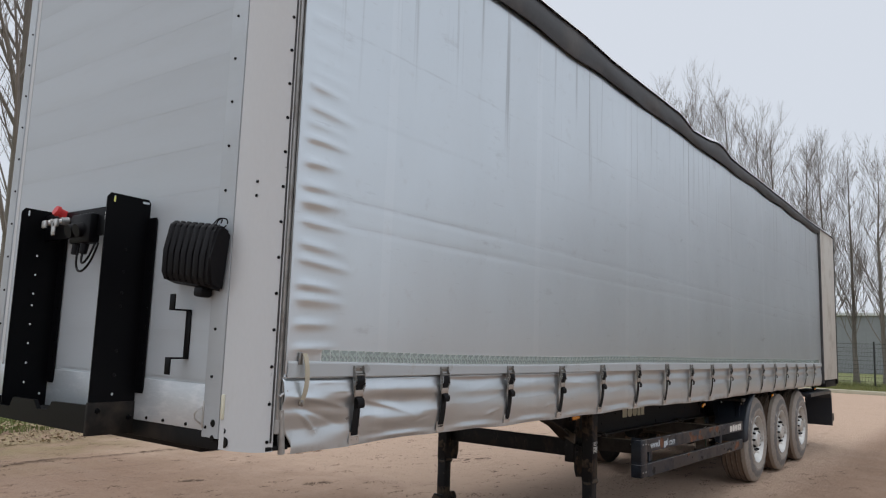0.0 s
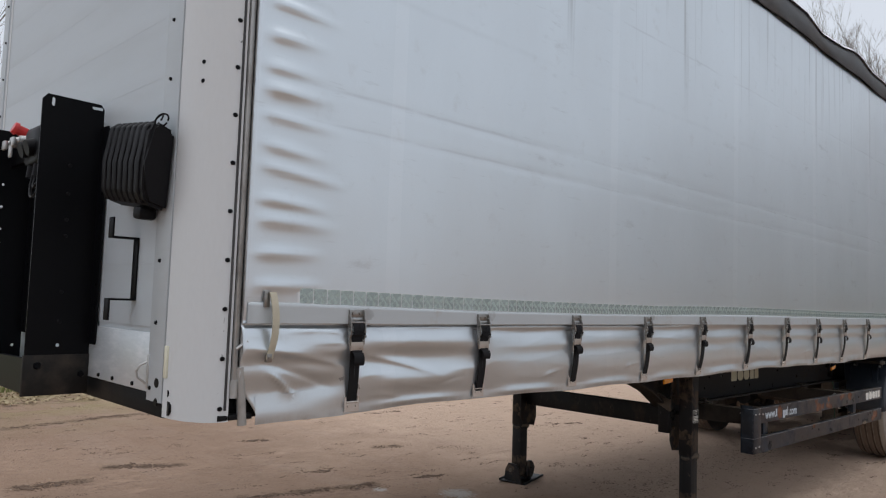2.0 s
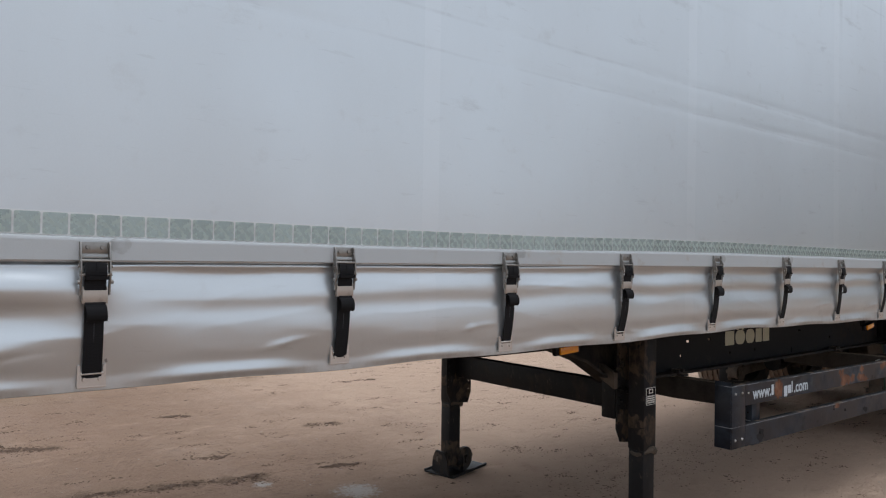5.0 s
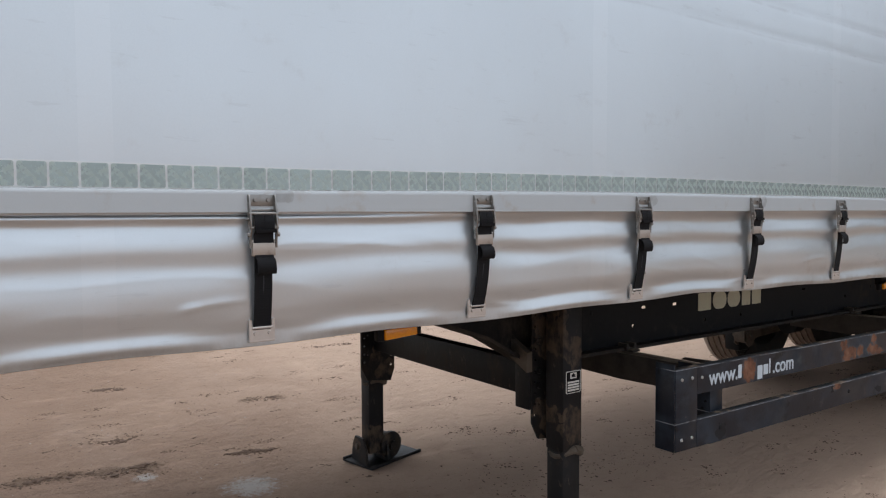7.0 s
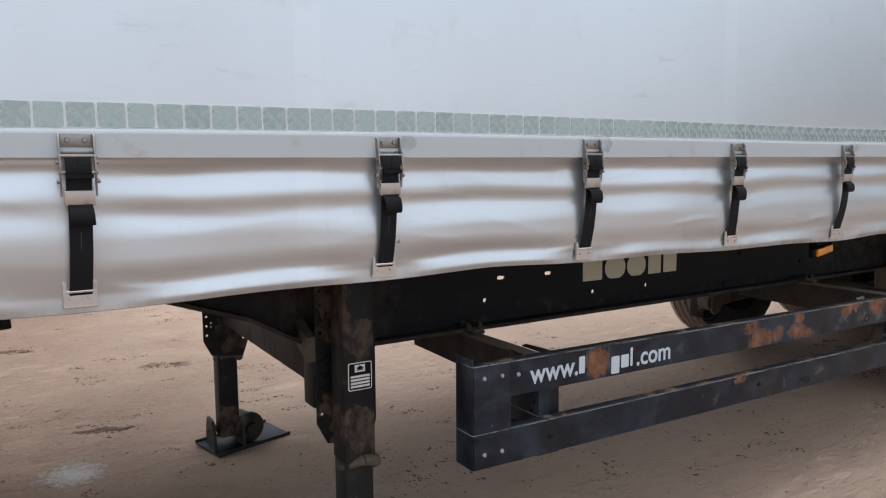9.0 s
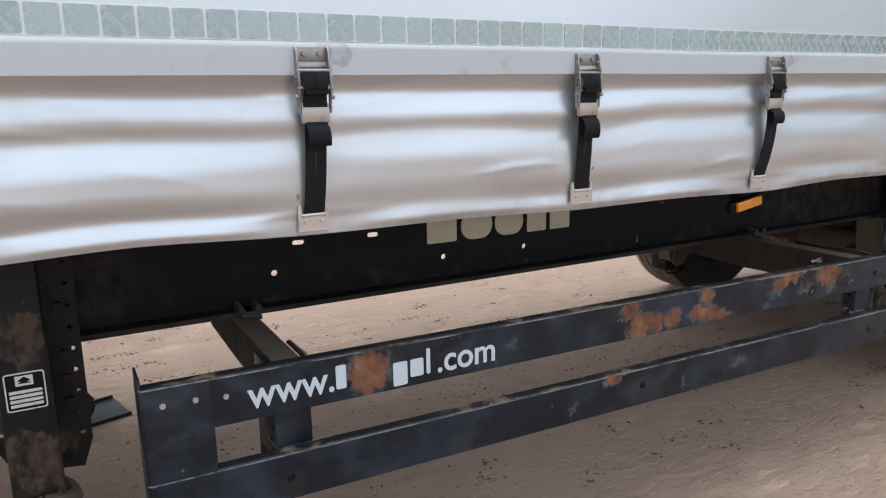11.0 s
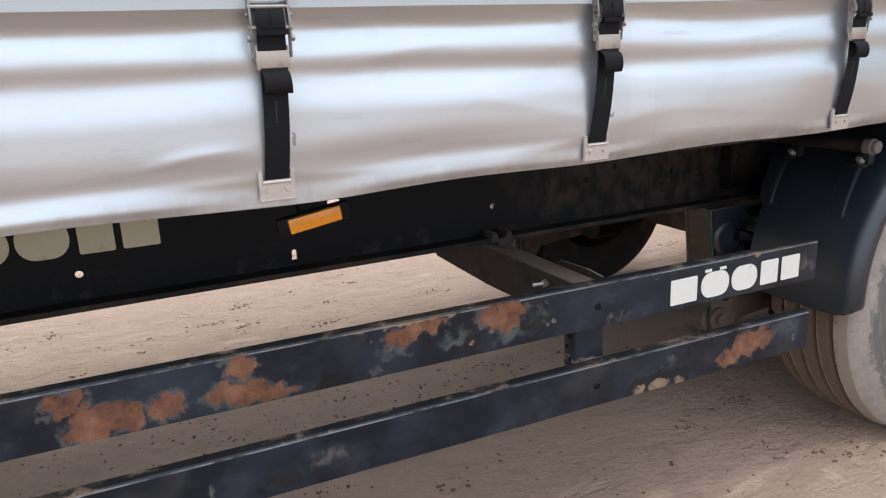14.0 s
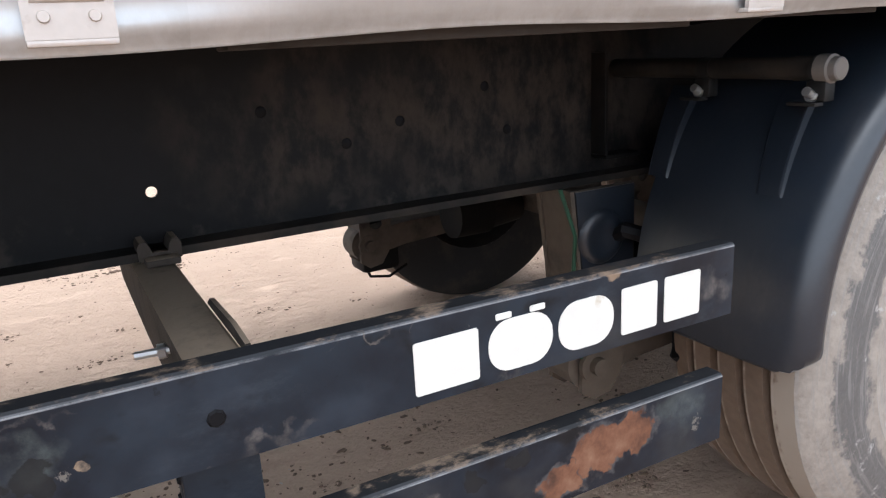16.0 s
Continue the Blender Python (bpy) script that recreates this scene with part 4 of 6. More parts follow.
# folded-up front corner of the curtain
bm = bm_new()
k = 14
rows_ = []
for i in range(k + 1):
    y = 0.205 + (0.555 - 0.205) * i / k
    top = 1.195 + 0.012 * i / k + 0.004 * blob(y * 9)
    rows_.append([bm.verts.new((curtain_at(y, z)[0] + 0.0022, y, z)) for z in np.linspace(low_edge(y) - 0.004, top, 6)])
for a, b in zip(rows_, rows_[1:]):
    for j in range(5):
        bm.faces.new((a[j], b[j], b[j + 1], a[j + 1]))
part("corner_patch", bm, curtain_mat, curtain, "lighter reinforced corner patch")

# side straps: webbing with ratchet buckle and hook clip


def strap_meshes(lean, loop, bow):
    wb = bm_new()

    def ribbon(b, pts, w, t=0.0022):
        prev = None
        for (x, y, z) in pts:
            ring = [b.verts.new((x, y - w / 2, z)), b.verts.new((x, y + w / 2, z)), b.verts.new((x - t, y + w / 2, z)), b.verts.new((x - t, y - w / 2, z))]
            if prev:
                for q in range(4):
                    b.faces.new((prev[q], prev[(q + 1) % 4], ring[(q + 1) % 4], ring[q]))
            else:
                b.faces.new(ring)
            prev = ring
        b.faces.new(prev[::-1])
    pts = []
    for i in range(15):
        u = i / 14
        z = 1.36 - u * (1.36 - 1.130)
        pts.append((0.013 - 0.025 * u ** 2 + bow * math.sin(math.pi * u), lean * u ** 2, z))
    ribbon(wb, pts, 0.042)
    bw = bm_new()
    ribbon(bw, [(0.010, 0, 1.428), (0.022, 0, 1.424), (0.029, 0, 1.408), (0.030, 0, 1.392), (0.027, 0, 1.384), (0.021, 0, 1.378), (0.020, 0, 1.352)], 0.046)
    ribbon(bw, [(0.034, 0.002, 1.389), (0.033, 0.002, 1.381), (0.031, 0.002, 1.388)], 0.048, 0.003)
    for q in range(7):
        z = 1.418 - 0.005 * q
        box(bw, 0.0285, 0.0305, -0.001, 0.001, z - 0.0014, z + 0.0014)
    lp = [(0.019, 0.0, 1.340), (0.021, 0.0, 1.336)]
    for i in range(11):
        a = math.pi * (0.5 - i / 10 * 1.15)
        lp.append((0.024 + 0.011 * math.cos(a) + 0.003 * i / 10, 0.004 * i / 10, 1.336 - loop * 0.62 - 0.38 * loop * -math.sin(a)))
    ribbon(bw, lp, 0.044)
    st = bm_new()
    for i in range(22):
        u = i / 21
        z = 1.275 - u * 0.11
        uu = (1.36 - z) / (1.36 - 1.148)
        x = 0.0136 - 0.025 * uu ** 2 + bow * math.sin(math.pi * uu)
        box(st, x - 0.0004, x + 0.0006, lean * uu ** 2 - 0.0009, lean * uu ** 2 + 0.0009, z - 0.0017, z + 0.0017)
    bu = bm_new()
    for s in (-1, 1):
        hole_plate(bu, [(0.004, 1.464), (0.007, 1.467), (0.013, 1.467), (0.018, 1.460), (0.020, 1.440), (0.025, 1.430), (0.024, 1.418), (0.027, 1.405), (0.026, 1.380), (0.022, 1.372), (0.020, 1.346), (0.012, 1.346), (0.012, 1.38), (0.006, 1.43)],
                   [ring2(0.014, 1.450, 0.003, seg=8), ring2(0.019, 1.398, 0.0035, seg=8), ring2(0.0165, 1.362, 0.003, seg=8)], "y", s * 0.031 - 0.0016, s * 0.031 + 0.0016)
    box(bu, 0.006, 0.0095, -0.0295, 0.0295, 1.441, 1.467, 0.0012)
    box(bu, 0.006, 0.0095, -0.0295, 0.0295, 1.429, 1.434, 0.001)
    rod(bu, (0.021, -0.034, 1.424), (0.021, 0.034, 1.424), 0.0035, seg=10)
    rod(bu, (0.022, -0.035, 1.392), (0.022, 0.035, 1.392), 0.0035, seg=10)
    for s in (-1, 1):
        rod(bu, (0.008, s * 0.0155, 1.455), (0.0135, s * 0.0155, 1.455), 0.006, 0.0042, 10)
        rod(bu, (0.020, s * 0.033, 1.376), (0.020, s * 0.038, 1.376), 0.005, seg=10)
        rod(bu, (0.016, s * 0.033, 1.412), (0.016, s * 0.037, 1.412), 0.004, seg=8)
    lv = bm_new()
    box(lv, 0.018, 0.0225, -0.027, 0.027, 1.327, 1.357, 0.0015)
    box(lv, 0.012, 0.020, -0.027, -0.0245, 1.328, 1.365, 0.0008)
    box(lv, 0.012, 0.020, 0.0245, 0.027, 1.328, 1.365, 0.0008)
    ck = bm_new()
    cx = -0.010
    prism(ck, [(lean - 0.031, 1.126), (lean + 0.031, 1.126), (lean + 0.031, 1.174), (lean + 0.025, 1.174), (lean + 0.0235, 1.158), (lean - 0.0235, 1.158), (lean - 0.025, 1.174), (lean - 0.031, 1.174)], "x", cx - 0.002, cx + 0.0035)
    box(ck, cx - 0.028, cx + 0.003, lean - 0.031, lean + 0.031, 1.121, 1.1265, 0.001)
    rod(ck, (cx + 0.003, lean - 0.0245, 1.155), (cx + 0.003, lean + 0.0245, 1.155), 0.0038, seg=8)
    for s in (-1, 1):
        rod(ck, (cx, lean + s * 0.017, 1.142), (cx + 0.0075, lean + s * 0.017, 1.142), 0.0055, 0.004, 10)
    return finish("side_strap", wb, strap_mat), finish("stitching", st, stitch_mat), finish("ratchet_buckle", bu, steel_mat), finish("buckle_lever", lv, lever_mat), finish("buckle_webbing", bw, strap_mat), finish("hook_clip", ck, clip_mat)


kinds = [strap_meshes(-0.006, 0.052, 0.003), strap_meshes(0.003, 0.050, 0.005), strap_meshes(0.009, 0.060, 0.001), strap_meshes(-0.008, 0.047, 0.006)]
STRAP_KIND = (2, 1, 1, 1, 3, 0, 0, 2, 3, 0, 1, 0, 1, 2, 0, 1, 0)
STRAP_DZ = (0.004, -0.004, -0.002, -0.005, 0.001, 0.003, 0.005, 0.0, -0.001, 0.005)
CLIP_Z = (1.119, 1.127, 1.130, 1.121, 1.123, 1.125, 1.120, 1.117, 1.107, 1.109, 1.112)
for i in range(NS):
    kind_ = kinds[STRAP_KIND[i]]
    dz = STRAP_DZ[i] if i < len(STRAP_DZ) else 0.0
    strap = share("side_strap", kind_[0], trailer, (-0.008, STRAP_AT[i], 0))
    strap["label"] = "black webbing curtain strap with a steel ratchet buckle"
    for nm, me in zip(("stitching", "ratchet_buckle", "buckle_lever", "buckle_webbing", "hook_clip"), kind_[1:]):
        share(nm, me, strap, (0, 0, {"hook_clip": (CLIP_Z[i] if i < len(CLIP_Z) else 1.115) - 1.121, "stitching": 0.0}.get(nm, dz)))

# pull strap at the front edge of the curtain
bm = bm_new()
prev = None
for i in range(13):
    u = i / 12
    z = 1.522 - 0.21 * u
    x = 0.012 + 0.014 * math.sin(math.pi * min(1, u * 1.15)) ** 0.7 if u < 0.87 else 0.008
    y = 0.228 + 0.008 * math.sin(u * 3)
    ring = [bm.verts.new((x, y - 0.012, z)), bm.verts.new((x, y + 0.012, z)), bm.verts.new((x - 0.003, y + 0.012, z)), bm.verts.new((x - 0.003, y - 0.012, z))]
    if prev:
        for q in range(4):
            bm.faces.new((prev[q], prev[(q + 1) % 4], ring[(q + 1) % 4], ring[q]))
    prev = ring
pull = part("pull_strap", bm, handle_mat, trailer, "yellowed plastic pull strap")
bm = bm_new()
box(bm, -0.002, 0.006, 0.202, 0.222, 1.475, 1.525, 0.002)
part("fastening_plate", bm, steel_mat, pull)
bm = bm_new()
box(bm, -0.006, 0.010, 0.219, 0.237, 1.303, 1.330, 0.002)
rod(bm, (0.008, 0.228, 1.318), (0.014, 0.228, 1.318), 0.005, seg=8)
part("fastening_clip", bm, steel_mat, pull)

# ---- front wall and corner posts ----
X_FAR = -2.5
bm = bm_new()
box(bm, -2.33, -0.262, 0.004, 0.05, 1.375, 3.68)
wall = part("front_wall", bm, front_mat, trailer, "light grey painted front wall of horizontal planks")
bm = bm_new()
box(bm, -2.33, -0.262, 0.0, 0.02, 0.00025, 0.20675)
plank_me = finish("wall_plank", bm, front_mat, False)
for i in range(11):
    share("wall_plank", plank_me, wall, (0, 0, 1.397 + 0.207 * i))
bm = bm_new()
box(bm, -2.335, -0.30, -0.004, 0.045, 1.19, 1.378, 0.002)
part("kick_plate", bm, kick_mat, wall, "scuffed bare aluminium kick plate")
for xa, xb in ((-0.335, -0.226), (-2.41, -2.325)):
    bm = bm_new()
    box(bm, xa, xb, -0.006, 0.03, 1.165, 3.68, 0.002)
    strip = part("cover_strip", bm, front_mat, wall)
    xr = -0.29 if xa > -1 else -2.345
    studs("rivet", [(xr, -0.006, 1.413 + 0.198 * i) for i in range(11)], (0, -0.006, 0), 0.007, black_mat, strip)


def post_profile(sx, ox):
    pts = []
    for i in range(13):
        a = math.pi / 2 * i / 12
        pts.append((ox + sx * (-0.222 + 0.192 * math.sin(a) ** 0.9), 0.115 - 0.117 * math.cos(a) ** 0.9))
    return pts + [(ox + sx * -0.03, 0.118), (ox + sx * -0.05, 0.118), (ox + sx * -0.06, 0.105), (ox + sx * -0.215, 0.03)]


bm = bm_new()
prism(bm, post_profile(1, 0.0), "z", 1.125, 3.74)
post = part("corner_post", bm, post_mat, trailer, "rounded off-white corner post")
bm = bm_new()
prism(bm, post_profile(-1, X_FAR), "z", 1.125, 3.74)
part("corner_post", bm, post_mat, trailer)
studs("bolt_head", [(-0.036, 0.092, 1.165 + 0.15 * i) for i in range(17)] + [(-0.112, 0.0195, 2.23), (-0.112, 0.0195, 2.17)], (0.006, -0.005, 0), 0.0085, black_mat, post, label="dark bolt head")
for z, r in ((1.165, 0.014), (1.225, 0.017)):
    bm = bm_new()
    rod(bm, (-0.262, -0.004, z), (-0.262, -0.0075, z), r * 0.9, seg=12)
    part("hole_rim", bm, black_mat, post)
bm = bm_new()
rod(bm, (-0.185, 0.006, 1.155), (-0.187, -0.002, 1.155), 0.022, seg=14)
rod(bm, (-0.192, 0.006, 1.20), (-0.194, -0.001, 1.20), 0.012, seg=12)
part("base_opening", bm, black_mat, post)
bm = bm_new()
box(bm, -0.218, -0.198, -0.008, 0.004, 1.245, 1.345, 0.003)
part("side_marker", bm, marker_mat, post, "small cream reflector")
# dark gap and aluminium rails between post and curtain
bm = bm_new()
box(bm, -0.034, -0.0265, 0.102, 0.1085, 1.16, 3.74)
part("seal_strip", bm, rubber_mat, trailer, "black rubber seal")
bm = bm_new()
box(bm, -0.044, -0.022, 0.1215, 0.1385, 1.20, 3.74, 0.003)
rod(bm, (-0.030, 0.130, 1.196), (-0.030, 0.130, 1.25), 0.0135, seg=12)
rod(bm, (-0.026, 0.150, 1.285), (-0.026, 0.150, 3.74), 0.007, seg=10)
rod(bm, (-0.030, 0.166, 1.112), (-0.026, 0.146, 1.29), 0.0145, seg=14)
part("tension_pole", bm, rail_alu_mat, trailer, "dull aluminium curtain tension pole")
bm = bm_new()
box(bm, -0.075, -0.03, 0.085, 0.20, 1.128, 1.145, 0.002)
box(bm, -0.13, -0.06, 0.10, 0.20, 1.13, 1.20, 0.004)
rod(bm, (-0.058, 0.16, 1.17), (-0.052, 0.16, 1.17), 0.014, seg=10)
part("pole_foot", bm, chassis_mat, trailer)
bm = bm_new()
rod(bm, (-0.018, 0.128, 1.345), (-0.006, 0.158, 1.37), 0.006, seg=8)
part("pole_handle", bm, alu_mat, trailer)

# dark beam below the front wall
bm = bm_new()
box(bm, -2.45, -0.235, 0.004, 0.09, 1.118, 1.188, 0.004)
part("front_beam", bm, chassis_mat, trailer)
studs("kick_bolt", [(x, -0.004, 1.205) for x in (-0.75, -0.62, -0.45, -0.31)], (0, -0.006, 0), 0.008, black_mat, wall)
bm = bm_new()
pipe(bm, [(-0.345, -0.006, 1.215), (-0.352, -0.03, 1.235), (-0.352, -0.035, 1.255), (-0.345, -0.028, 1.275), (-0.340, -0.006, 1.285)], 0.004)
box(bm, -0.335, -0.325, -0.010, 0, 1.20, 1.31, 0.002)
part("lashing_ring", bm, alu_mat, wall, "small steel lashing ring")

# bracket frame for the couplings


bracket = empty("coupling_bracket")
bracket.parent = trailer
bracket["label"] = "black steel bracket holding the brake and electrical couplings"
for xp in (-0.86, -1.71):
    bm = bm_new()
    outline = [(-0.222, 1.16), (-0.006, 1.19), (-0.006, 2.195), (-0.018, 2.212), (-0.205, 2.216), (-0.222, 2.195)]
    holes = [ring2(-0.185, 2.19, 0.006, slot=0.010, upright=True), ring2(-0.03, 2.195, 0.006, slot=0.014), ring2(-0.115, 1.306, 0.007) if xp > -1 else ring2(-0.04, 1.25, 0.007)]
    if xp < -1:
        holes += [ring2(-0.123, z, 0.006) for z in (1.31, 1.41, 1.51, 1.61, 1.708, 1.769, 1.869, 1.969)]
    hole_plate(bm, outline, holes, "x", xp - 0.006, xp)
    plate = part("bracket_plate", bm, black_mat, bracket)
    bm = bm_new()
    hole_plate(bm, [(xp - 0.004, 1.31), (xp + 0.062, 1.31), (xp + 0.068, 1.33), (xp + 0.068, 2.11), (xp + 0.06, 2.125), (xp - 0.004, 2.125)], [ring2(xp + 0.045, z, 0.006) for z in np.arange(1.36, 2.1, 0.085)], "y", -0.012, -0.006)
    part("mounting_flange", bm, black_mat, plate)
    if xp > -1:
        studs("plate_bolt", [(xp, -0.115, z) for z in (1.391, 1.499, 1.702, 1.763, 1.859, 1.964)], (0.003, 0, 0), 0.008, plastic_mat, plate, 10)
bm = bm_new()
prism(bm, [(-2.30, 1.14), (-0.87, 1.14), (-0.87, 1.262), (-1.18, 1.255), (-1.22, 1.215), (-1.32, 1.21), (-1.36, 1.25), (-1.58, 1.248), (-1.61, 1.20), (-1.72, 1.20), (-1.75, 1.243), (-2.30, 1.235)], "y", -0.225, -0.205)
box(bm, -2.30, -0.87, -0.205, -0.01, 1.14, 1.16, 0.004)
part("base_beam", bm, black_mat, bracket)
bm = bm_new()
box(bm, -0.872, -0.855, -0.226, -0.004, 1.128, 1.272, 0.003)
basep = part("base_plate", bm, flange_mat, bracket)
studs("bolt_head", [(-0.855, -0.18, 1.235), (-0.855, -0.03, 1.20)], (0.008, 0, 0), 0.014, black_mat, basep, 6)
bm = bm_new()
box(bm, -1.71, -0.866, -0.10, -0.075, 2.02, 2.16, 0.006)
box(bm, -1.36, -1.16, -0.14, -0.08, 1.98, 2.13, 0.015)
bar = part("coupling_bar", bm, black_mat, bracket, loc=(0, 0, 0.03))
for x, m_, nm in ((-1.50, red_mat, "red_coupling"), (-0.93, yellow_mat, "yellow_coupling")):
    bm = bm_new()
    rod(bm, (x, -0.10, 2.145), (x, -0.14, 2.160), 0.024, 0.021, 14)
    rod(bm, (x, -0.137, 2.159), (x, -0.152, 2.165), 0.029, 0.025, 14)
    part(nm, bm, m_, bar)
for x in (-1.58, -1.46, -0.95):
    bm = bm_new()
    rod(bm, (x, -0.10, 2.11), (x, -0.135, 2.107), 0.022, 0.019, 12)
    rod(bm, (x, -0.13, 2.107), (x - 0.02, -0.155, 2.10), 0.014, 0.016, 10)
    box(bm, x - 0.03, x + 0.012, -0.165, -0.150, 2.075, 2.115, 0.004)
    part("air_coupling", bm, alu_mat, bar, "bare metal palm coupling")
bm = bm_new()
box(bm, -1.50, -1.465, -0.165, -0.155, 2.03, 2.10, 0.004)
part("coupling_tag", bm, alu_mat, bar)
for x in (-1.32, -1.24):
    bm = bm_new()
    rod(bm, (x, -0.13, 2.05), (x, -0.165, 2.04), 0.036, 0.033, 14)
    rod(bm, (x, -0.11, 2.0), (x, -0.12, 1.93), 0.022, 0.018, 12)
    part("electric_socket", bm, plastic_mat, bar)
for x0, x1, zl in ((-1.30, -1.12, 1.84), (-1.24, -1.15, 1.88)):
    bm = bm_new()
    pipe(bm, [(x0 + (x1 - x0) * (0.5 - 0.5 * math.cos(q)), -0.11 - 0.03 * math.sin(q), 1.98 - (1.98 - zl) * math.sin(q)) for q in np.linspace(0, math.pi, 14)], 0.0055)
    part("coupling_cable", bm, plastic_mat, bar)

# wheel chock in its holder
chock = empty("wheel_chock")
chock.matrix_basis = Matrix.Translation((-0.40, 0, 1.928)) @ Matrix.Rotation(radians(7), 4, "Y") @ Matrix.Translation((0.40, 0, -1.95))
tagged(chock, "black ribbed plastic wheel chock hung on the front wall", "wheel chock")
bm = bm_new()
outline = [(-0.012, 2.06), (-0.07, 2.085), (-0.090, 2.065), (-0.100, 1.95), (-0.095, 1.86), (-0.08, 1.825), (-0.012, 1.805)]
prism(bm, outline, "x", -0.58, -0.228)
bmesh.ops.bevel(bm, geom=list(bm.edges), offset=0.012, segments=3, affect="EDGES")
chock_body = part("chock_body", bm, plastic_mat, chock)
for i in range(7):
    x = -0.572 + 0.046 * i
    bm = bm_new()
    prism(bm, [(-0.065, 2.089), (-0.092, 2.068), (-0.105, 1.95), (-0.100, 1.858), (-0.08, 1.821), (-0.06, 1.84), (-0.06, 2.07)], "x", x, x + 0.034)
    bmesh.ops.bevel(bm, geom=list(bm.edges), offset=0.004, segments=1, affect="EDGES")
    part("rib", bm, plastic_mat, chock_body)
bm = bm_new()
box(bm, -0.36, -0.30, -0.07, -0.01, 1.772, 1.815, 0.012)
part("holder_foot", bm, plastic_mat, chock)
bm = bm_new()
for i in range(2):
    pipe(bm, [(-0.285 + 0.03 * i + 0.022 * math.cos(q), -0.05 + 0.012 * math.sin(q + i), 2.092 + 0.022 * math.sin(q)) for q in np.linspace(0, 1.9 * math.pi, 22)], 0.003, 6)
part("wire_spring", bm, black_mat, chock)

# cable hook
bm = bm_new()
w0, w1 = -0.508, -0.472
box(bm, w0, w1, -0.007, -0.001, 1.478, 1.692, 0.0015)
box(bm, w0, w1, -0.088, -0.004, 1.685, 1.692, 0.0015)
box(bm, w0, w1, -0.088, -0.004, 1.478, 1.485, 0.0015)
box(bm, w0, w1, -0.092, -0.085, 1.685, 1.755, 0.0015)
box(bm, w0, w1, -0.092, -0.085, 1.412, 1.485, 0.0015)
part("cable_hook", bm, black_mat, trailer, "black bent flat-steel cable hook")

# ---- roof line ----
RT_Y = (0, 2.8, 3.3, 4.9, 5.25, 5.8, 6.1, 6.3, 6.6, 7.5, 9.0, 10.9, 12.0)
RT_Z = (3.89, 3.89, 3.862, 3.868, 3.80, 3.835, 3.882, 3.878, 3.822, 3.815, 3.815, 3.79, 3.80)


def rail_top(y):
    return float(np.interp(y, RT_Y, RT_Z)) + 0.006 * blob(y * 1.1)


def rail_low(y):
    return 3.672 + 0.012 * math.sin(y * 4.3) * (0.6 + blob(y * 0.7)) + 0.010 * blob(y * 2.1 + 4)


ys = list(np.arange(0.02, Y_CURT + 0.05, 0.05))
rme = sheet("roof_flap", ys, [0, 0.03, 0.15, 0.3, 0.5, 0.7, 0.85, 1.0], lambda y, u: (0.012 + 0.016 * math.sin(math.pi * u) + 0.010 * blob(y * 2.3 + u * 2) * (1 - u), y, rail_low(y) + u * (rail_top(y) - 0.012 - rail_low(y))))
rme.materials.append(rubber_mat)
rme.polygons.foreach_set("use_smooth", [True] * len(rme.polygons))
flap = share("roof_flap", rme, trailer)
flap["label"] = "dark wavy rubber flap under the roof edge"
flap.modifiers.new("thickness", "SOLIDIFY").thickness = 0.004
rme = sheet("roof", ys + [13.4], [0.0, 0.02, 0.06, 0.12, 0.5, 1.0, 1.5, 2.0, 2.4, 2.5], lambda y, u: (0.030 - u * 1.0, y, (rail_top(y) if y < 12 else 3.82) + (-0.014, 0.012, 0.04, 0.05, 0.06, 0.065, 0.065, 0.06, 0.05, 0.0)[(0.0, 0.02, 0.06, 0.12, 0.5, 1.0, 1.5, 2.0, 2.4, 2.5).index(u)]))
rme.materials.append(roof_mat)
rme.polygons.foreach_set("use_smooth", [True] * len(rme.polygons))
share("roof", rme, trailer)["label"] = "white roof tarpaulin sagging between its bows"
bm = bm_new()
box(bm, -2.49, -0.01, -0.02, 0.14, 3.66, 3.90, 0.02)
part("front_roof_beam", bm, rubber_mat, trailer)
# far side of the body and rear
bm = bm_new()
box(bm, -2.50, -2.47, 0.14, 13.4, 1.12, 3.86)
part("far_side_curtain", bm, curtain_mat, trailer)
bm = bm_new()
rod(bm, (-0.01, 11.97, 1.14), (-0.01, 11.97, 3.79), 0.035, seg=10)
box(bm, -0.06, -0.005, 11.92, 12.06, 1.14, 3.80, 0.01)
part("rear_seal", bm, rubber_mat, trailer, "black vertical rear curtain seal")
bm = bm_new()
box(bm, -0.05, 0.004, 12.06, 13.38, 1.19, 3.80, 0.006)
rearp = part("rear_side_panel", bm, rear_mat, trailer, "cream rear side panel")
bm = bm_new()
box(bm, -2.5, 0.008, 13.38, 13.45, 1.1, 3.86, 0.01)
part("rear_frame", bm, chassis_mat, trailer)
bm = bm_new()
box(bm, -2.48, -0.03, 12.4, 13.5, 1.06, 1.17, 0.01)
box(bm, -2.40, -0.08, 13.30, 13.42, 0.42, 0.56, 0.01)
part("rear_bumper", bm, chassis_mat, trailer)
bm = bm_new()
box(bm, -0.50, -0.10, 11.35, 13.2, 0.93, 1.0, 0.02)
prism(bm, [(11.35, 0.98), (13.2, 0.98), (13.25, 0.85), (13.28, 0.35), (13.24, 0.35), (13.20, 0.84), (13.1, 0.93), (11.35, 0.93)], "x", -0.52, -0.08)
part("rear_mudguard", bm, fender_mat, trailer)

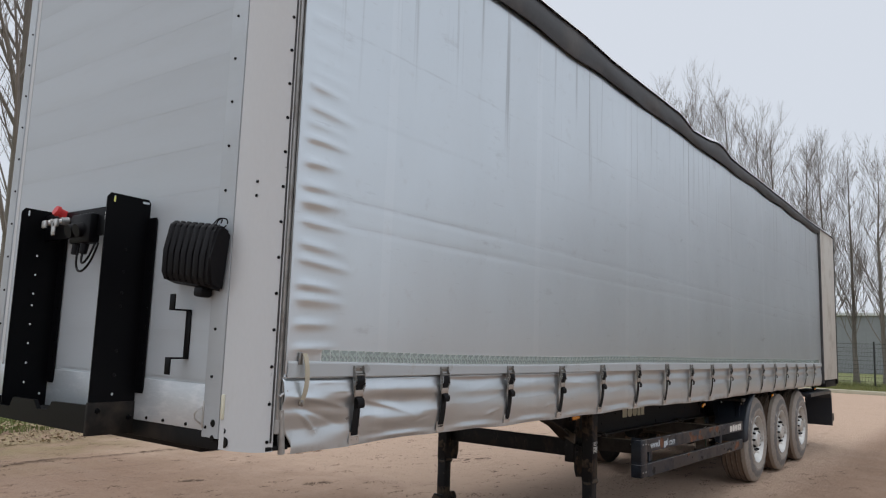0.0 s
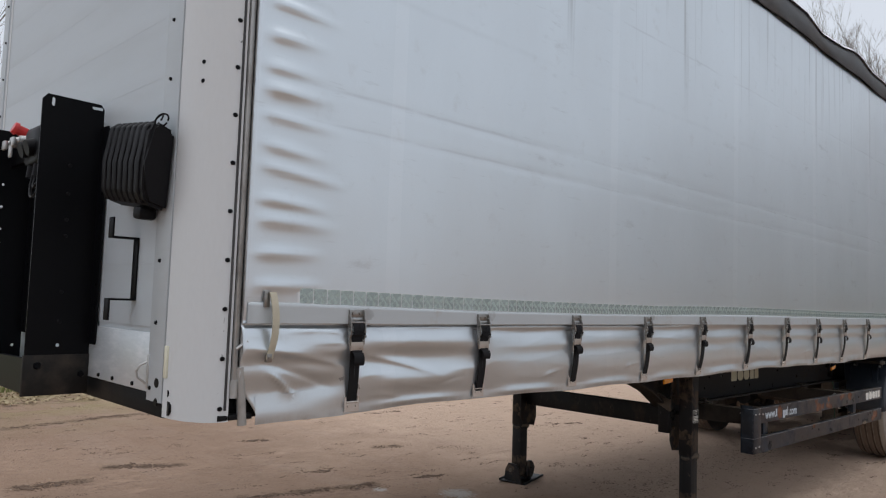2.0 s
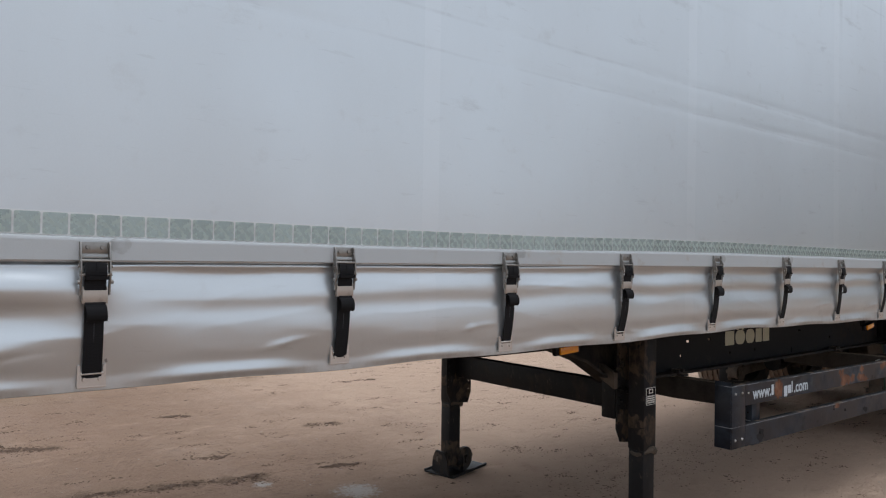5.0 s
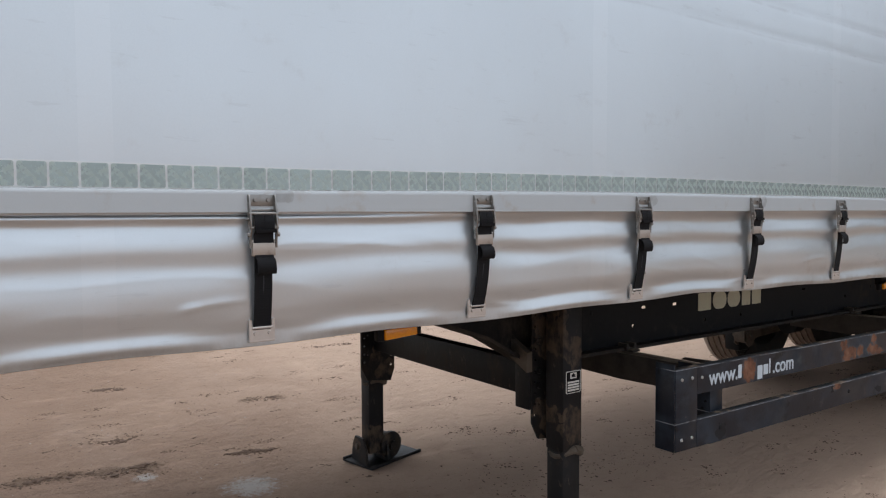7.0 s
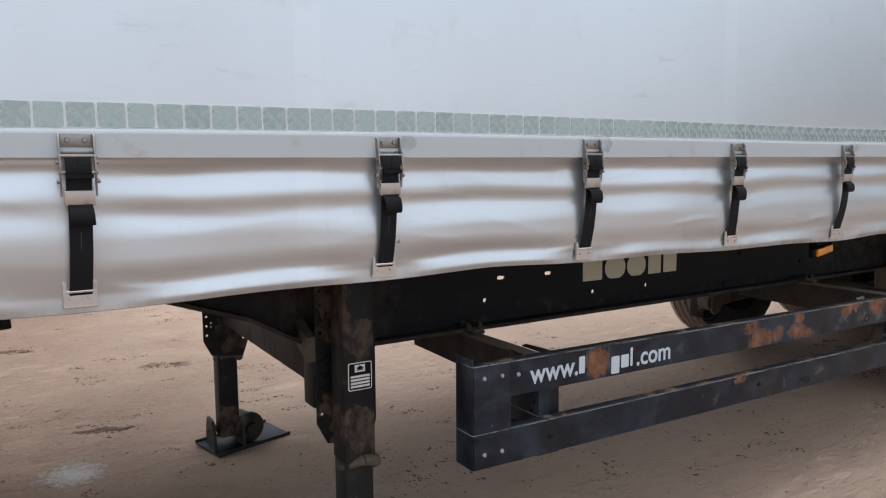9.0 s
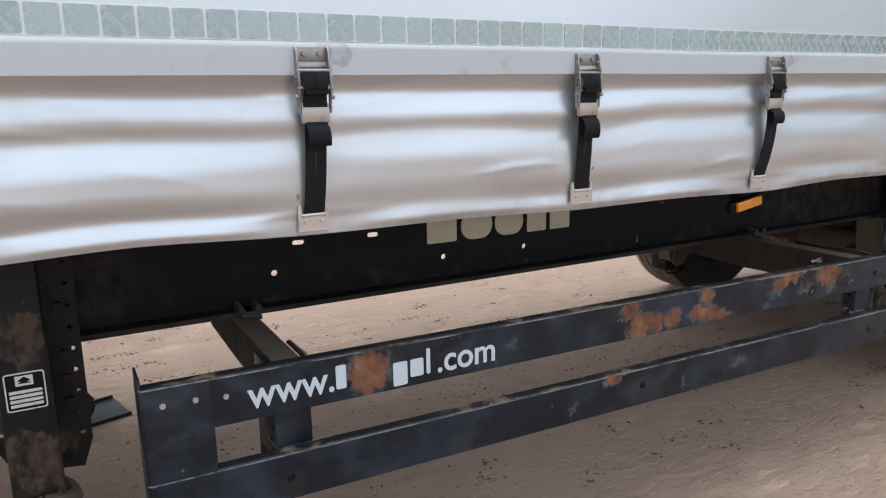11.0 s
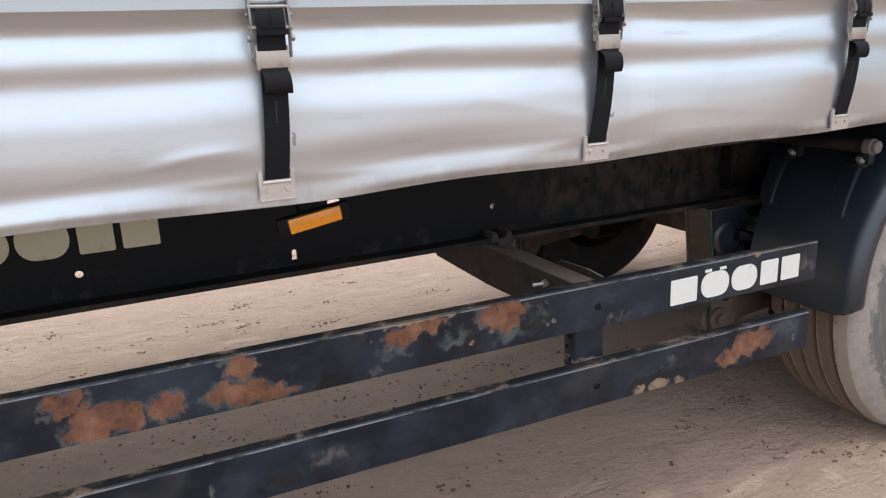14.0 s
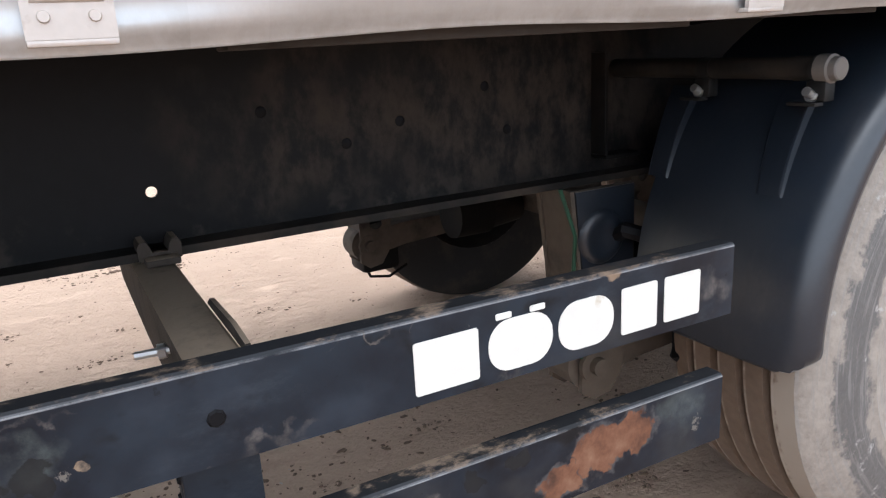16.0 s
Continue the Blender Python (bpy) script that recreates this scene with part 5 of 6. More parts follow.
# ---- floor and chassis ----
bm = bm_new()
box(bm, -2.45, -0.07, 0.12, 13.4, 1.155, 1.21)
part("floor", bm, chassis_mat, trailer)
bm = bm_new()
box(bm, -0.10, -0.06, 0.2, 13.38, 1.128, 1.21, 0.004)
box(bm, -0.15, -0.07, 0.2, 13.38, 1.126, 1.134, 0.002)
rail = part("side_rail", bm, chassis_mat, trailer)
bm = bm_new()
box(bm, -0.105, -0.058, 6.62, 7.171, 1.100, 1.127, 0.002)
box(bm, -0.075, -0.058, 7.171, 7.54, 1.106, 1.127, 0.002)
part("rail_strip", bm, arm_mat, rail, "rust-brown steel strip")
bm = bm_new()
box(bm, -2.45, -2.40, 0.2, 13.38, 1.10, 1.21, 0.004)
part("side_rail", bm, chassis_mat, trailer)
for i in range(20):
    bm = bm_new()
    y = 0.5 + 0.66 * i
    prism(bm, [(-0.655, 1.155), (-0.10, 1.155), (-0.10, 1.135), (-0.655, 1.105)], "y", y, y + 0.05)
    part("outrigger", bm, chassis_mat, trailer)
WEB = -0.655
round_holes = [(4.614, 0.888), (5.165, 0.869), (5.479, 0.868), (6.607, 0.889)]
for xb in (WEB, -1.85):
    near = xb == WEB
    bm = bm_new()
    outline = [(2.9, 1.155), (2.9, 1.06), (3.35, 1.05), (3.70, 0.93), (3.93, 0.80), (12.9, 0.80), (13.3, 0.95), (13.3, 1.155)]
    holes = [ring2(y, z, 0.0095, seg=12) for y, z in round_holes]
    holes += [ring2(y, z, 0.0075, slot=0.011, seg=12) for y, z in ((4.689, 0.969), (4.922, 0.967), (6.116, 0.964))] + [ring2(5.996, 0.831, 0.0075, slot=0.011, seg=12, upright=True)]
    hole_plate(bm, outline, holes if near else [], "x", xb - 0.008, xb)
    beam = part("chassis_beam", bm, web_mat, trailer, "black welded steel chassis beam", smooth=False)
    bm = bm_new()
    w = 0.058
    pts = [(2.9, 1.066), (3.35, 1.056), (3.70, 0.936), (3.93, 0.805), (12.9, 0.805), (13.3, 0.95)]
    prism(bm, [(y, z) for y, z in pts] + [(y, z - 0.014) for y, z in pts[::-1]], "x", xb - 0.004 - w, xb - 0.004 + w)
    part("lower_flange", bm, flange_mat, beam)
    if near:
        studs("bolt_hole", [(xb - 0.0005, y, z) for y, z in ((4.20, 0.93), (4.33, 0.97), (4.15, 1.01), (6.95, 0.93), (7.06, 0.96), (7.25, 1.01), (7.30, 0.92), (6.80, 1.0))], (0.002, 0, 0), 0.011, plastic_mat, beam, 10)
        for w_, ya, yb, za, zb in ((0.045, 7.52, 7.528, 0.845, 1.06), (0.05, 7.52, 7.62, 0.836, 0.844), (0.08, 9.0, 9.01, 0.82, 1.15)):
            bm = bm_new()
            box(bm, xb, xb + w_, ya, yb, za, zb, 0.001)
            part("stiffener", bm, chassis_mat, beam)
# gooseneck
bm = bm_new()
box(bm, -1.95, -0.55, 0.15, 3.3, 1.06, 1.15, 0.01)
part("gooseneck", bm, chassis_mat, trailer)
# cross members
for y, z0, z1 in ((6.95, 0.86, 1.0), (7.6, 0.85, 1.05), (9.0, 0.85, 1.05), (10.3, 0.85, 1.05), (11.6, 0.85, 1.05), (5.2, 0.98, 1.1)):
    bm = bm_new()
    box(bm, -1.85, -0.66, y, y + 0.09, z0, z1, 0.006)
    part("cross_member", bm, chassis_mat, trailer)

# brand mark on the beam: plain cream blocks, with discs for the rounded signs


def rounded(cx, cz, w, h, r, seg=4):
    pts = []
    for sx, sz, a0 in ((1, 1, 0), (-1, 1, 90), (-1, -1, 180), (1, -1, 270)):
        for i in range(seg + 1):
            a = radians(a0 + 90 * i / seg)
            pts.append((cx + sx * (w / 2 - r) + r * math.cos(a), cz + sz * (h / 2 - r) + r * math.sin(a)))
    return pts


def brand_mark(parent, x, y0, y1, z0, h, material, label):
    """Plain shapes in the colour and size of a maker's mark."""
    L = y1 - y0
    cells = [(0.0, 0.19, 0), (0.22, 0.43, 1), (0.45, 0.65, 1), (0.68, 0.82, 0), (0.85, 1.0, 0)]
    for i, (a, b, disc) in enumerate(cells):
        cy, w = y0 + L * (a + b) / 2, L * (b - a)
        bm = bm_new()
        prism(bm, rounded(cy, z0 + h / 2, w, h * (1.0 if not disc else 1.02), h * (0.47 if disc else 0.06), 6), "x", x, x + 0.0012)
        part("brand_mark", bm, material, parent, label)
    for s in (-1, 1):
        cy = y0 + L * 0.325 + s * L * 0.055
        bm = bm_new()
        prism(bm, rounded(cy, z0 + h * 1.09, L * 0.05, h * 0.12, h * 0.03), "x", x, x + 0.0012)
        part("brand_mark", bm, material, parent, label)


beam_near = next(o for o in trailer.children if o.name == "chassis_beam")
brand_mark(beam_near, WEB + 0.0004, 5.106, 5.669, 0.916, 0.09, decal_mat, "worn cream maker's mark")

# ---- side guard ----
guard = empty("side_guard")
guard.parent = trailer
guard["label"] = "dark navy steel side guard with two rails and rust patches"
GX0 = -0.094
SLOPE = 0.0105


def lean(bm):
    for v in bm.verts:
        v.co.z += (7.31 - v.co.y) * SLOPE
    return bm


def rail_mesh(z0, z1, y0, y1):
    b = bm_new()
    prism(b, [(GX0, z0), (GX0, z1 - 0.004), (GX0 - 0.004, z1), (GX0 - 0.03, z1), (GX0 - 0.03, z1 - 0.004), (GX0 - 0.005, z1 - 0.005), (GX0 - 0.005, z0 + 0.005), (GX0 - 0.03, z0 + 0.004), (GX0 - 0.03, z0), (GX0 - 0.004, z0)], "y", y0, y1)
    return b


upper = part("upper_rail", lean(rail_mesh(0.688, 0.797, 4.315, 7.315)), guard_mat, guard)
part("lower_rail", lean(rail_mesh(0.483, 0.593, 4.315, 7.305)), guard_mat, guard)
bm = bm_new()
box(bm, GX0 - 0.004, GX0 - 0.0005, 4.185, 4.318, 0.483, 0.797, 0.001)
box(bm, GX0 - 0.09, GX0 - 0.004, 4.181, 4.186, 0.483, 0.815, 0.001)
box(bm, GX0 - 0.03, GX0 - 0.004, 4.186, 4.318, 0.793, 0.797, 0.001)
endp = part("end_plate", lean(bm), guard_mat, guard)
studs("rivet", [(GX0 - 0.001, y, z + (7.31 - y) * SLOPE) for y, z in ((4.222, 0.755), (4.285, 0.755), (4.345, 0.75), (4.222, 0.525), (4.285, 0.525))], (0.005, 0, 0), 0.007, alu_mat, endp)
studs("rail_bolt", [(GX0 - 0.001, y, z + (7.31 - y) * SLOPE) for y, z in ((4.47, 0.535), (6.57, 0.74), (6.57, 0.535), (5.5, 0.54))], (0.004, 0, 0), 0.011, plastic_mat, upper)
for y0, ya, yb, deep_ in ((4.452, 4.480, 4.545, 0.285), (6.532, 6.556, 6.617, 0.178)):
    bm = bm_new()
    box(bm, -0.142, -0.131, y0, y0 + 0.083, 0.46, 0.79, 0.002)
    box(bm, -deep_, -0.142, y0, y0 + 0.008, 0.46, 0.77, 0.002)
    gp = part("guard_post", lean(bm), guard_mat, guard)
    studs("bolt_head", [(-0.152 - 0.014 * (q % 2), y0 - 0.0005, 0.60 + 0.03 * q) for q in range(5)], (0, -0.003, 0), 0.006, plastic_mat, gp)
    bm = bm_new()
    ends = []
    for xe, top, d0, d1 in ((-0.98, 0.782, 0.115, 0.03), (-0.62, 0.785, 0.125, 0.035), (-0.135, 0.789, 0.115, 0.03)):
        ends.append([bm.verts.new((xe, y, top - d)) for y, d in ((ya + 0.006, d0), (ya - 0.001, 0.010), (ya, 0.004), (ya + 0.006, 0), (yb - 0.004, 0), (yb, 0.003), (yb, d1), (yb - 0.006, d1), (yb - 0.006, 0.007), (ya + 0.007, 0.008), (ya + 0.005, 0.012), (ya + 0.012, d0))])
    for e0, e1 in zip(ends, ends[1:]):
        for q in range(12):
            bm.faces.new((e0[q], e1[q], e1[(q + 1) % 12], e0[(q + 1) % 12]))
    bm.faces.new(ends[0])
    bm.faces.new(ends[-1][::-1])
    arm = part("guard_arm", bm, arm_mat, guard, "mud-stained support arm")
    bm = bm_new()
    yc_ = ya + 0.010
    prism(bm, [(yc_, 0.792), (yc_ - 0.001, 0.815), (yc_ + 0.003, 0.823), (yc_ + 0.012, 0.824), (yc_ + 0.017, 0.816), (yc_ + 0.020, 0.805), (yc_ + 0.044, 0.805), (yc_ + 0.047, 0.816), (yc_ + 0.052, 0.824), (yc_ + 0.061, 0.823), (yc_ + 0.065, 0.815), (yc_ + 0.064, 0.792)], "x", -0.640, -0.588)
    box(bm, -0.600, -0.560, yc_ + 0.006, yc_ + 0.058, 0.788, 0.800, 0.003)
    part("arm_clamp", bm, arm_mat, arm)
    bm = bm_new()
    rod(bm, (-0.296, ya - 0.038, 0.755), (-0.286, ya + 0.002, 0.757), 0.0055, seg=8)
    rod(bm, (-0.289, ya - 0.012, 0.7565), (-0.287, ya - 0.003, 0.757), 0.010, seg=6)
    part("arm_bolt", bm, alu_mat, arm)
    bm = bm_new()
    prism(bm, [(-0.34, 0.788), (-0.14, 0.788), (-0.14, 0.800), (-0.20, 0.805), (-0.32, 0.800)], "y", yb, yb + 0.006)
    part("arm_tab", bm, arm_mat, arm)


def lettering(text, size, x, y, z, material, parent):
    cu = bpy.data.curves.new("lettering", "FONT")
    cu.body, cu.size, cu.extrude, cu.offset = text, size, 0.0006, 0.0012
    tmp = new("lettering", cu)
    me = bpy.data.meshes.new_from_object(tmp)
    bpy.data.objects.remove(tmp)
    me.materials.append(material)
    vs = np.array([v.co[:] for v in me.vertices])
    return me, vs[:, 0].min(), vs[:, 0].max()


def lay_text(text, y0, y1, z, height, material, parent):
    me, a, b = lettering(text, height, 0, 0, 0, material, parent)
    ob = share("lettering", me, parent)
    s = (y1 - y0) / (b - a)
    ob.matrix_basis = Matrix.Translation((GX0 + 0.001, y0 - a * s, z)) @ Matrix(((0, 0, 1, 0), (s, 0, 0, 0), (0, 1, 0, 0), (0, 0, 0, 1)))
    return ob


lay_text("www.", 4.388, 4.578, 0.744, 0.088, grey_decal_mat, upper)
lay_text(".com", 4.838, 4.999, 0.734, 0.088, grey_decal_mat, upper)
for y0, y1, z0, z1 in ((4.583, 4.607, 0.741, 0.796), (4.722, 4.758, 0.718, 0.775), (4.766, 4.800, 0.732, 0.775), (4.808, 4.818, 0.732, 0.795)):
    bm = bm_new()
    prism(bm, rounded((y0 + y1) / 2, (z0 + z1) / 2 + 0.004, y1 - y0, z1 - z0, 0.004), "x", GX0 + 0.0003, GX0 + 0.0015)
    part("lettering_bar", bm, grey_decal_mat, upper, "plain bar of worn pale lettering")
brand_mark(upper, GX0 + 0.0004, 6.791, 7.246, 0.7055, 0.066, white_decal_mat, "white maker's mark")

# amber side lamps
for y in (2.99, 5.915, 8.9, 11.9):
    lamp = empty("side_marker_lamp", (-0.115, y, 1.045 if y > 4 else 1.088))
    lamp.parent = trailer
    lamp.rotation_euler = (radians(9 if y > 4 else 4), 0, 0)
    lamp["label"] = "amber side marker lamp in a black housing"
    bm = bm_new()
    box(bm, -0.02, 0.0, -0.072, 0.072, -0.017, 0.017, 0.004)
    box(bm, -0.05, -0.015, -0.02, 0.02, 0.0, 0.07, 0.003)
    part("housing", bm, plastic_mat, lamp)
    bm = bm_new()
    box(bm, -0.002, 0.010, -0.052, 0.052, -0.0145, 0.0145, 0.003)
    part("lens", bm, amber_mat, lamp)

# ---- landing legs ----
for xl, near in ((-0.47, True), (-2.00, False)):
    leg = empty("landing_leg", (xl, 3.977, 0))
    leg.parent = trailer
    leg["label"] = "dirty black telescopic landing leg"
    s = 1 if near else -1
    bm = bm_new()
    box(bm, -0.05, 0.05, -0.053, 0.053, 0.475, 1.12, 0.009)
    outer = part("outer_tube", bm, leg_mat, leg)
    bm = bm_new()
    box(bm, -0.0455, 0.0455, -0.050, 0.046, 0.06, 0.50, 0.007)
    part("inner_tube", bm, leg_mat, leg)
    bm = bm_new()
    pipe(bm, [(0.052 * math.cos(a), 0.058 * math.sin(a) + 0.008, 0.468 + 0.014 * math.cos(2 * a)) for a in np.linspace(0, 2 * math.pi, 18)], [0.017 + 0.006 * math.sin(a) for a in np.linspace(0, 2 * math.pi, 18)])
    part("collar", bm, muddy_mat, leg)
    bm = bm_new()
    xp = -0.098 * s
    fy = 0.02 if near else -0.02
    hole_plate(bm, [(fy - 0.105, 0.57), (fy - 0.07, 0.50), (fy + 0.08, 0.48), (fy + 0.105, 0.55), (fy + 0.105, 1.12), (fy - 0.105, 1.12)], [ring2(fy - 0.088, z, 0.006) for z in np.arange(0.60, 1.05, 0.045)] + [ring2(fy - 0.066, z, 0.005) for z in (0.64, 0.66, 0.75, 0.93)] + [ring2(fy + 0.085, z, 0.0065) for z in np.arange(0.57, 1.05, 0.055)], "x", xp - 0.004, xp + 0.004)
    flange = part("bolt_flange", bm, leg_mat, leg, smooth=False)
    for z in (0.66, 0.72, 0.78, 0.90):
        bm = bm_new()
        rod(bm, (xp, -0.05, z), (xp + 0.018 * s, -0.05, z), 0.012, seg=6)
        part("bolt_head", bm, leg_mat, flange)
        bm = bm_new()
        rod(bm, (xp, 0.085, z), (xp + 0.018 * s, 0.085, z), 0.012, seg=6)
        part("bolt_head", bm, leg_mat, flange)
    turn = Matrix.Translation((-0.04, 0.085, 0)) @ Matrix.Rotation(radians(15), 4, "Z")
    bm = bm_new()
    box(bm, -0.12, 0.12, -0.205, 0.205, 0.0, 0.012, 0.004)
    box(bm, -0.12, -0.106, -0.205, 0.205, 0.010, 0.022, 0.003)
    box(bm, 0.106, 0.12, -0.205, 0.205, 0.010, 0.022, 0.003)
    bmesh.ops.transform(bm, matrix=turn @ Matrix.Rotation(radians(2), 4, "Y"), verts=bm.verts)
    foot = part("foot_plate", bm, leg_mat, leg)
    for yy in (-0.085, 0.055):
        bm = bm_new()
        prism(bm, [(-0.085, 0.012), (0.085, 0.012), (0.075, 0.10), (0.045, 0.155), (-0.045, 0.155), (-0.075, 0.10)], "y", yy - 0.007, yy + 0.007)
        part("foot_ear", bm, leg_mat, foot)
    bm = bm_new()
    lathe(bm, [(-0.075, 0.0), (-0.075, 0.058), (-0.066, 0.066), (0.030, 0.066), (0.040, 0.078), (0.062, 0.078), (0.070, 0.066), (0.070, 0.030), (0.085, 0.026), (0.085, 0.0)], (0, 0.085, 0.088), 20)
    bmesh.ops.transform(bm, matrix=Matrix.Rotation(radians(12), 4, "Z"), verts=bm.verts)
    part("foot_roller", bm, leg_mat, foot)
    bm = bm_new()
    rod(bm, (-0.02, -0.10, 0.10), (0.02, 0.17, 0.10), 0.018, seg=10)
    part("foot_pin", bm, muddy_mat, foot)
    if near:
        bm = bm_new()
        prism(bm, rounded(0.002, 0.754, 0.080, 0.088, 0.006), "x", 0.0502, 0.0512)
        lab = part("leg_label", bm, white_decal_mat, outer, "white-edged black sticker with an arrow and bars")
        bm = bm_new()
        prism(bm, rounded(0.002, 0.754, 0.074, 0.082, 0.004), "x", 0.0512, 0.0517)
        part("label_field", bm, plastic_mat, lab)
        bm = bm_new()
        box(bm, 0.0517, 0.0521, -0.016, 0.019, 0.768, 0.791)
        part("label_panel", bm, white_decal_mat, lab)
        for i in range(4):
            bm = bm_new()
            box(bm, 0.0517, 0.0521, -0.030, 0.034, 0.719 + 0.0105 * i, 0.726 + 0.0105 * i)
            part("label_bar", bm, white_decal_mat, lab)
        bm = bm_new()
        prism(bm, [(y - 0.066, z + 0.016) for y, z in ((0.056, 0.757), (0.079, 0.757), (0.079, 0.760), (0.073, 0.760), (0.080, 0.764), (0.0675, 0.773), (0.055, 0.764), (0.062, 0.760), (0.056, 0.760))], "x", 0.0521, 0.0525)
        part("label_arrow", bm, plastic_mat, lab)
bm = bm_new()
box(bm, -0.66, -0.575, 3.885, 4.08, 0.62, 0.86, 0.006)
part("leg_mounting", bm, leg_mat, trailer)
# cross tube between the legs and diagonal braces
bm = bm_new()
box(bm, -1.93, -0.57, 3.93, 3.99, 0.662, 0.805, 0.006)
part("leg_cross_tube", bm, leg_mat, trailer)
bm = bm_new()
prism(bm, [(-0.56, 0.78), (-0.56, 0.86), (-1.10, 1.10), (-1.20, 1.10)], "y", 3.86, 3.89)
prism(bm, [(-1.94, 0.78), (-1.94, 0.86), (-1.40, 1.10), (-1.30, 1.10)], "y", 3.86, 3.89)
part("leg_brace", bm, muddy_mat, trailer)
bm = bm_new()
rod(bm, (-1.95, 3.98, 0.76), (-0.5, 3.98, 0.76), 0.016, seg=8)
part("crank_shaft", bm, leg_mat, trailer)

# ---- wheels, axles, suspension ----
R = 0.525
AX = [8.06, 9.37, 10.68]
prof = [(-0.36, 0.30), (-0.375, 0.36), (-0.372, 0.44), (-0.352, 0.497), (-0.335, 0.517)]
for gx in (-0.285, -0.225, -0.165, -0.105):
    prof += [(gx - 0.009, R), (gx - 0.006, R - 0.016), (gx + 0.006, R - 0.016), (gx + 0.009, R)]
tread = prof[4:] + [(-0.055, 0.517)]
inner = prof[:5]
outer_side = [(-0.055, 0.517), (-0.036, 0.497), (-0.016, 0.44), (-0.006, 0.40), (-0.010, 0.375), (-0.004, 0.36), (-0.012, 0.335), (-0.022, 0.30), (-0.03, 0.288)]
bm = bm_new()
lathe(bm, outer_side, (0, 0, R), 56)
tyre_me = finish("tyre", bm, tyre_mat)
bm = bm_new()
lathe(bm, tread, (0, 0, R), 72)
tread_me = finish("tread", bm, tread_mat)
bm = bm_new()
lathe(bm, [(-0.03, 0.288), (-0.018, 0.292), (-0.016, 0.284), (-0.03, 0.272), (-0.055, 0.262), (-0.10, 0.25), (-0.115, 0.235), (-0.085, 0.21), (-0.055, 0.17), (-0.05, 0.15), (-0.055, 0.145)], (0, 0, R), 40)
lathe(bm, [(-0.055, 0.10), (-0.05, 0.11), (-0.03, 0.10), (-0.012, 0.085), (-0.008, 0.06), (-0.008, 0.0)], (0, 0, R), 24)
lathe(bm, [(-0.055, 0.15), (-0.055, 0.10)], (0, 0, R), 24)
rim_me = finish("rim", bm, rim_mat)
bm = bm_new()
rod(bm, (-0.06, 0, 0), (-0.02, 0, 0), 0.015, 0.012, 6)
nut_me = finish("wheel_nut", bm, chassis_mat)
bm = bm_new()
rod(bm, (-0.35, 0, R), (-0.12, 0, R), 0.21, seg=24)
drum_me = finish("brake_drum", bm, chassis_mat)
bm = bm_new()
lathe(bm, inner, (0, 0, R), 56)
lathe(bm, [(-0.36, 0.30), (-0.30, 0.285), (-0.20, 0.27), (-0.115, 0.24)], (0, 0, R), 40)
inner_me = finish("inner_sidewall", bm, inner_tyre_mat)
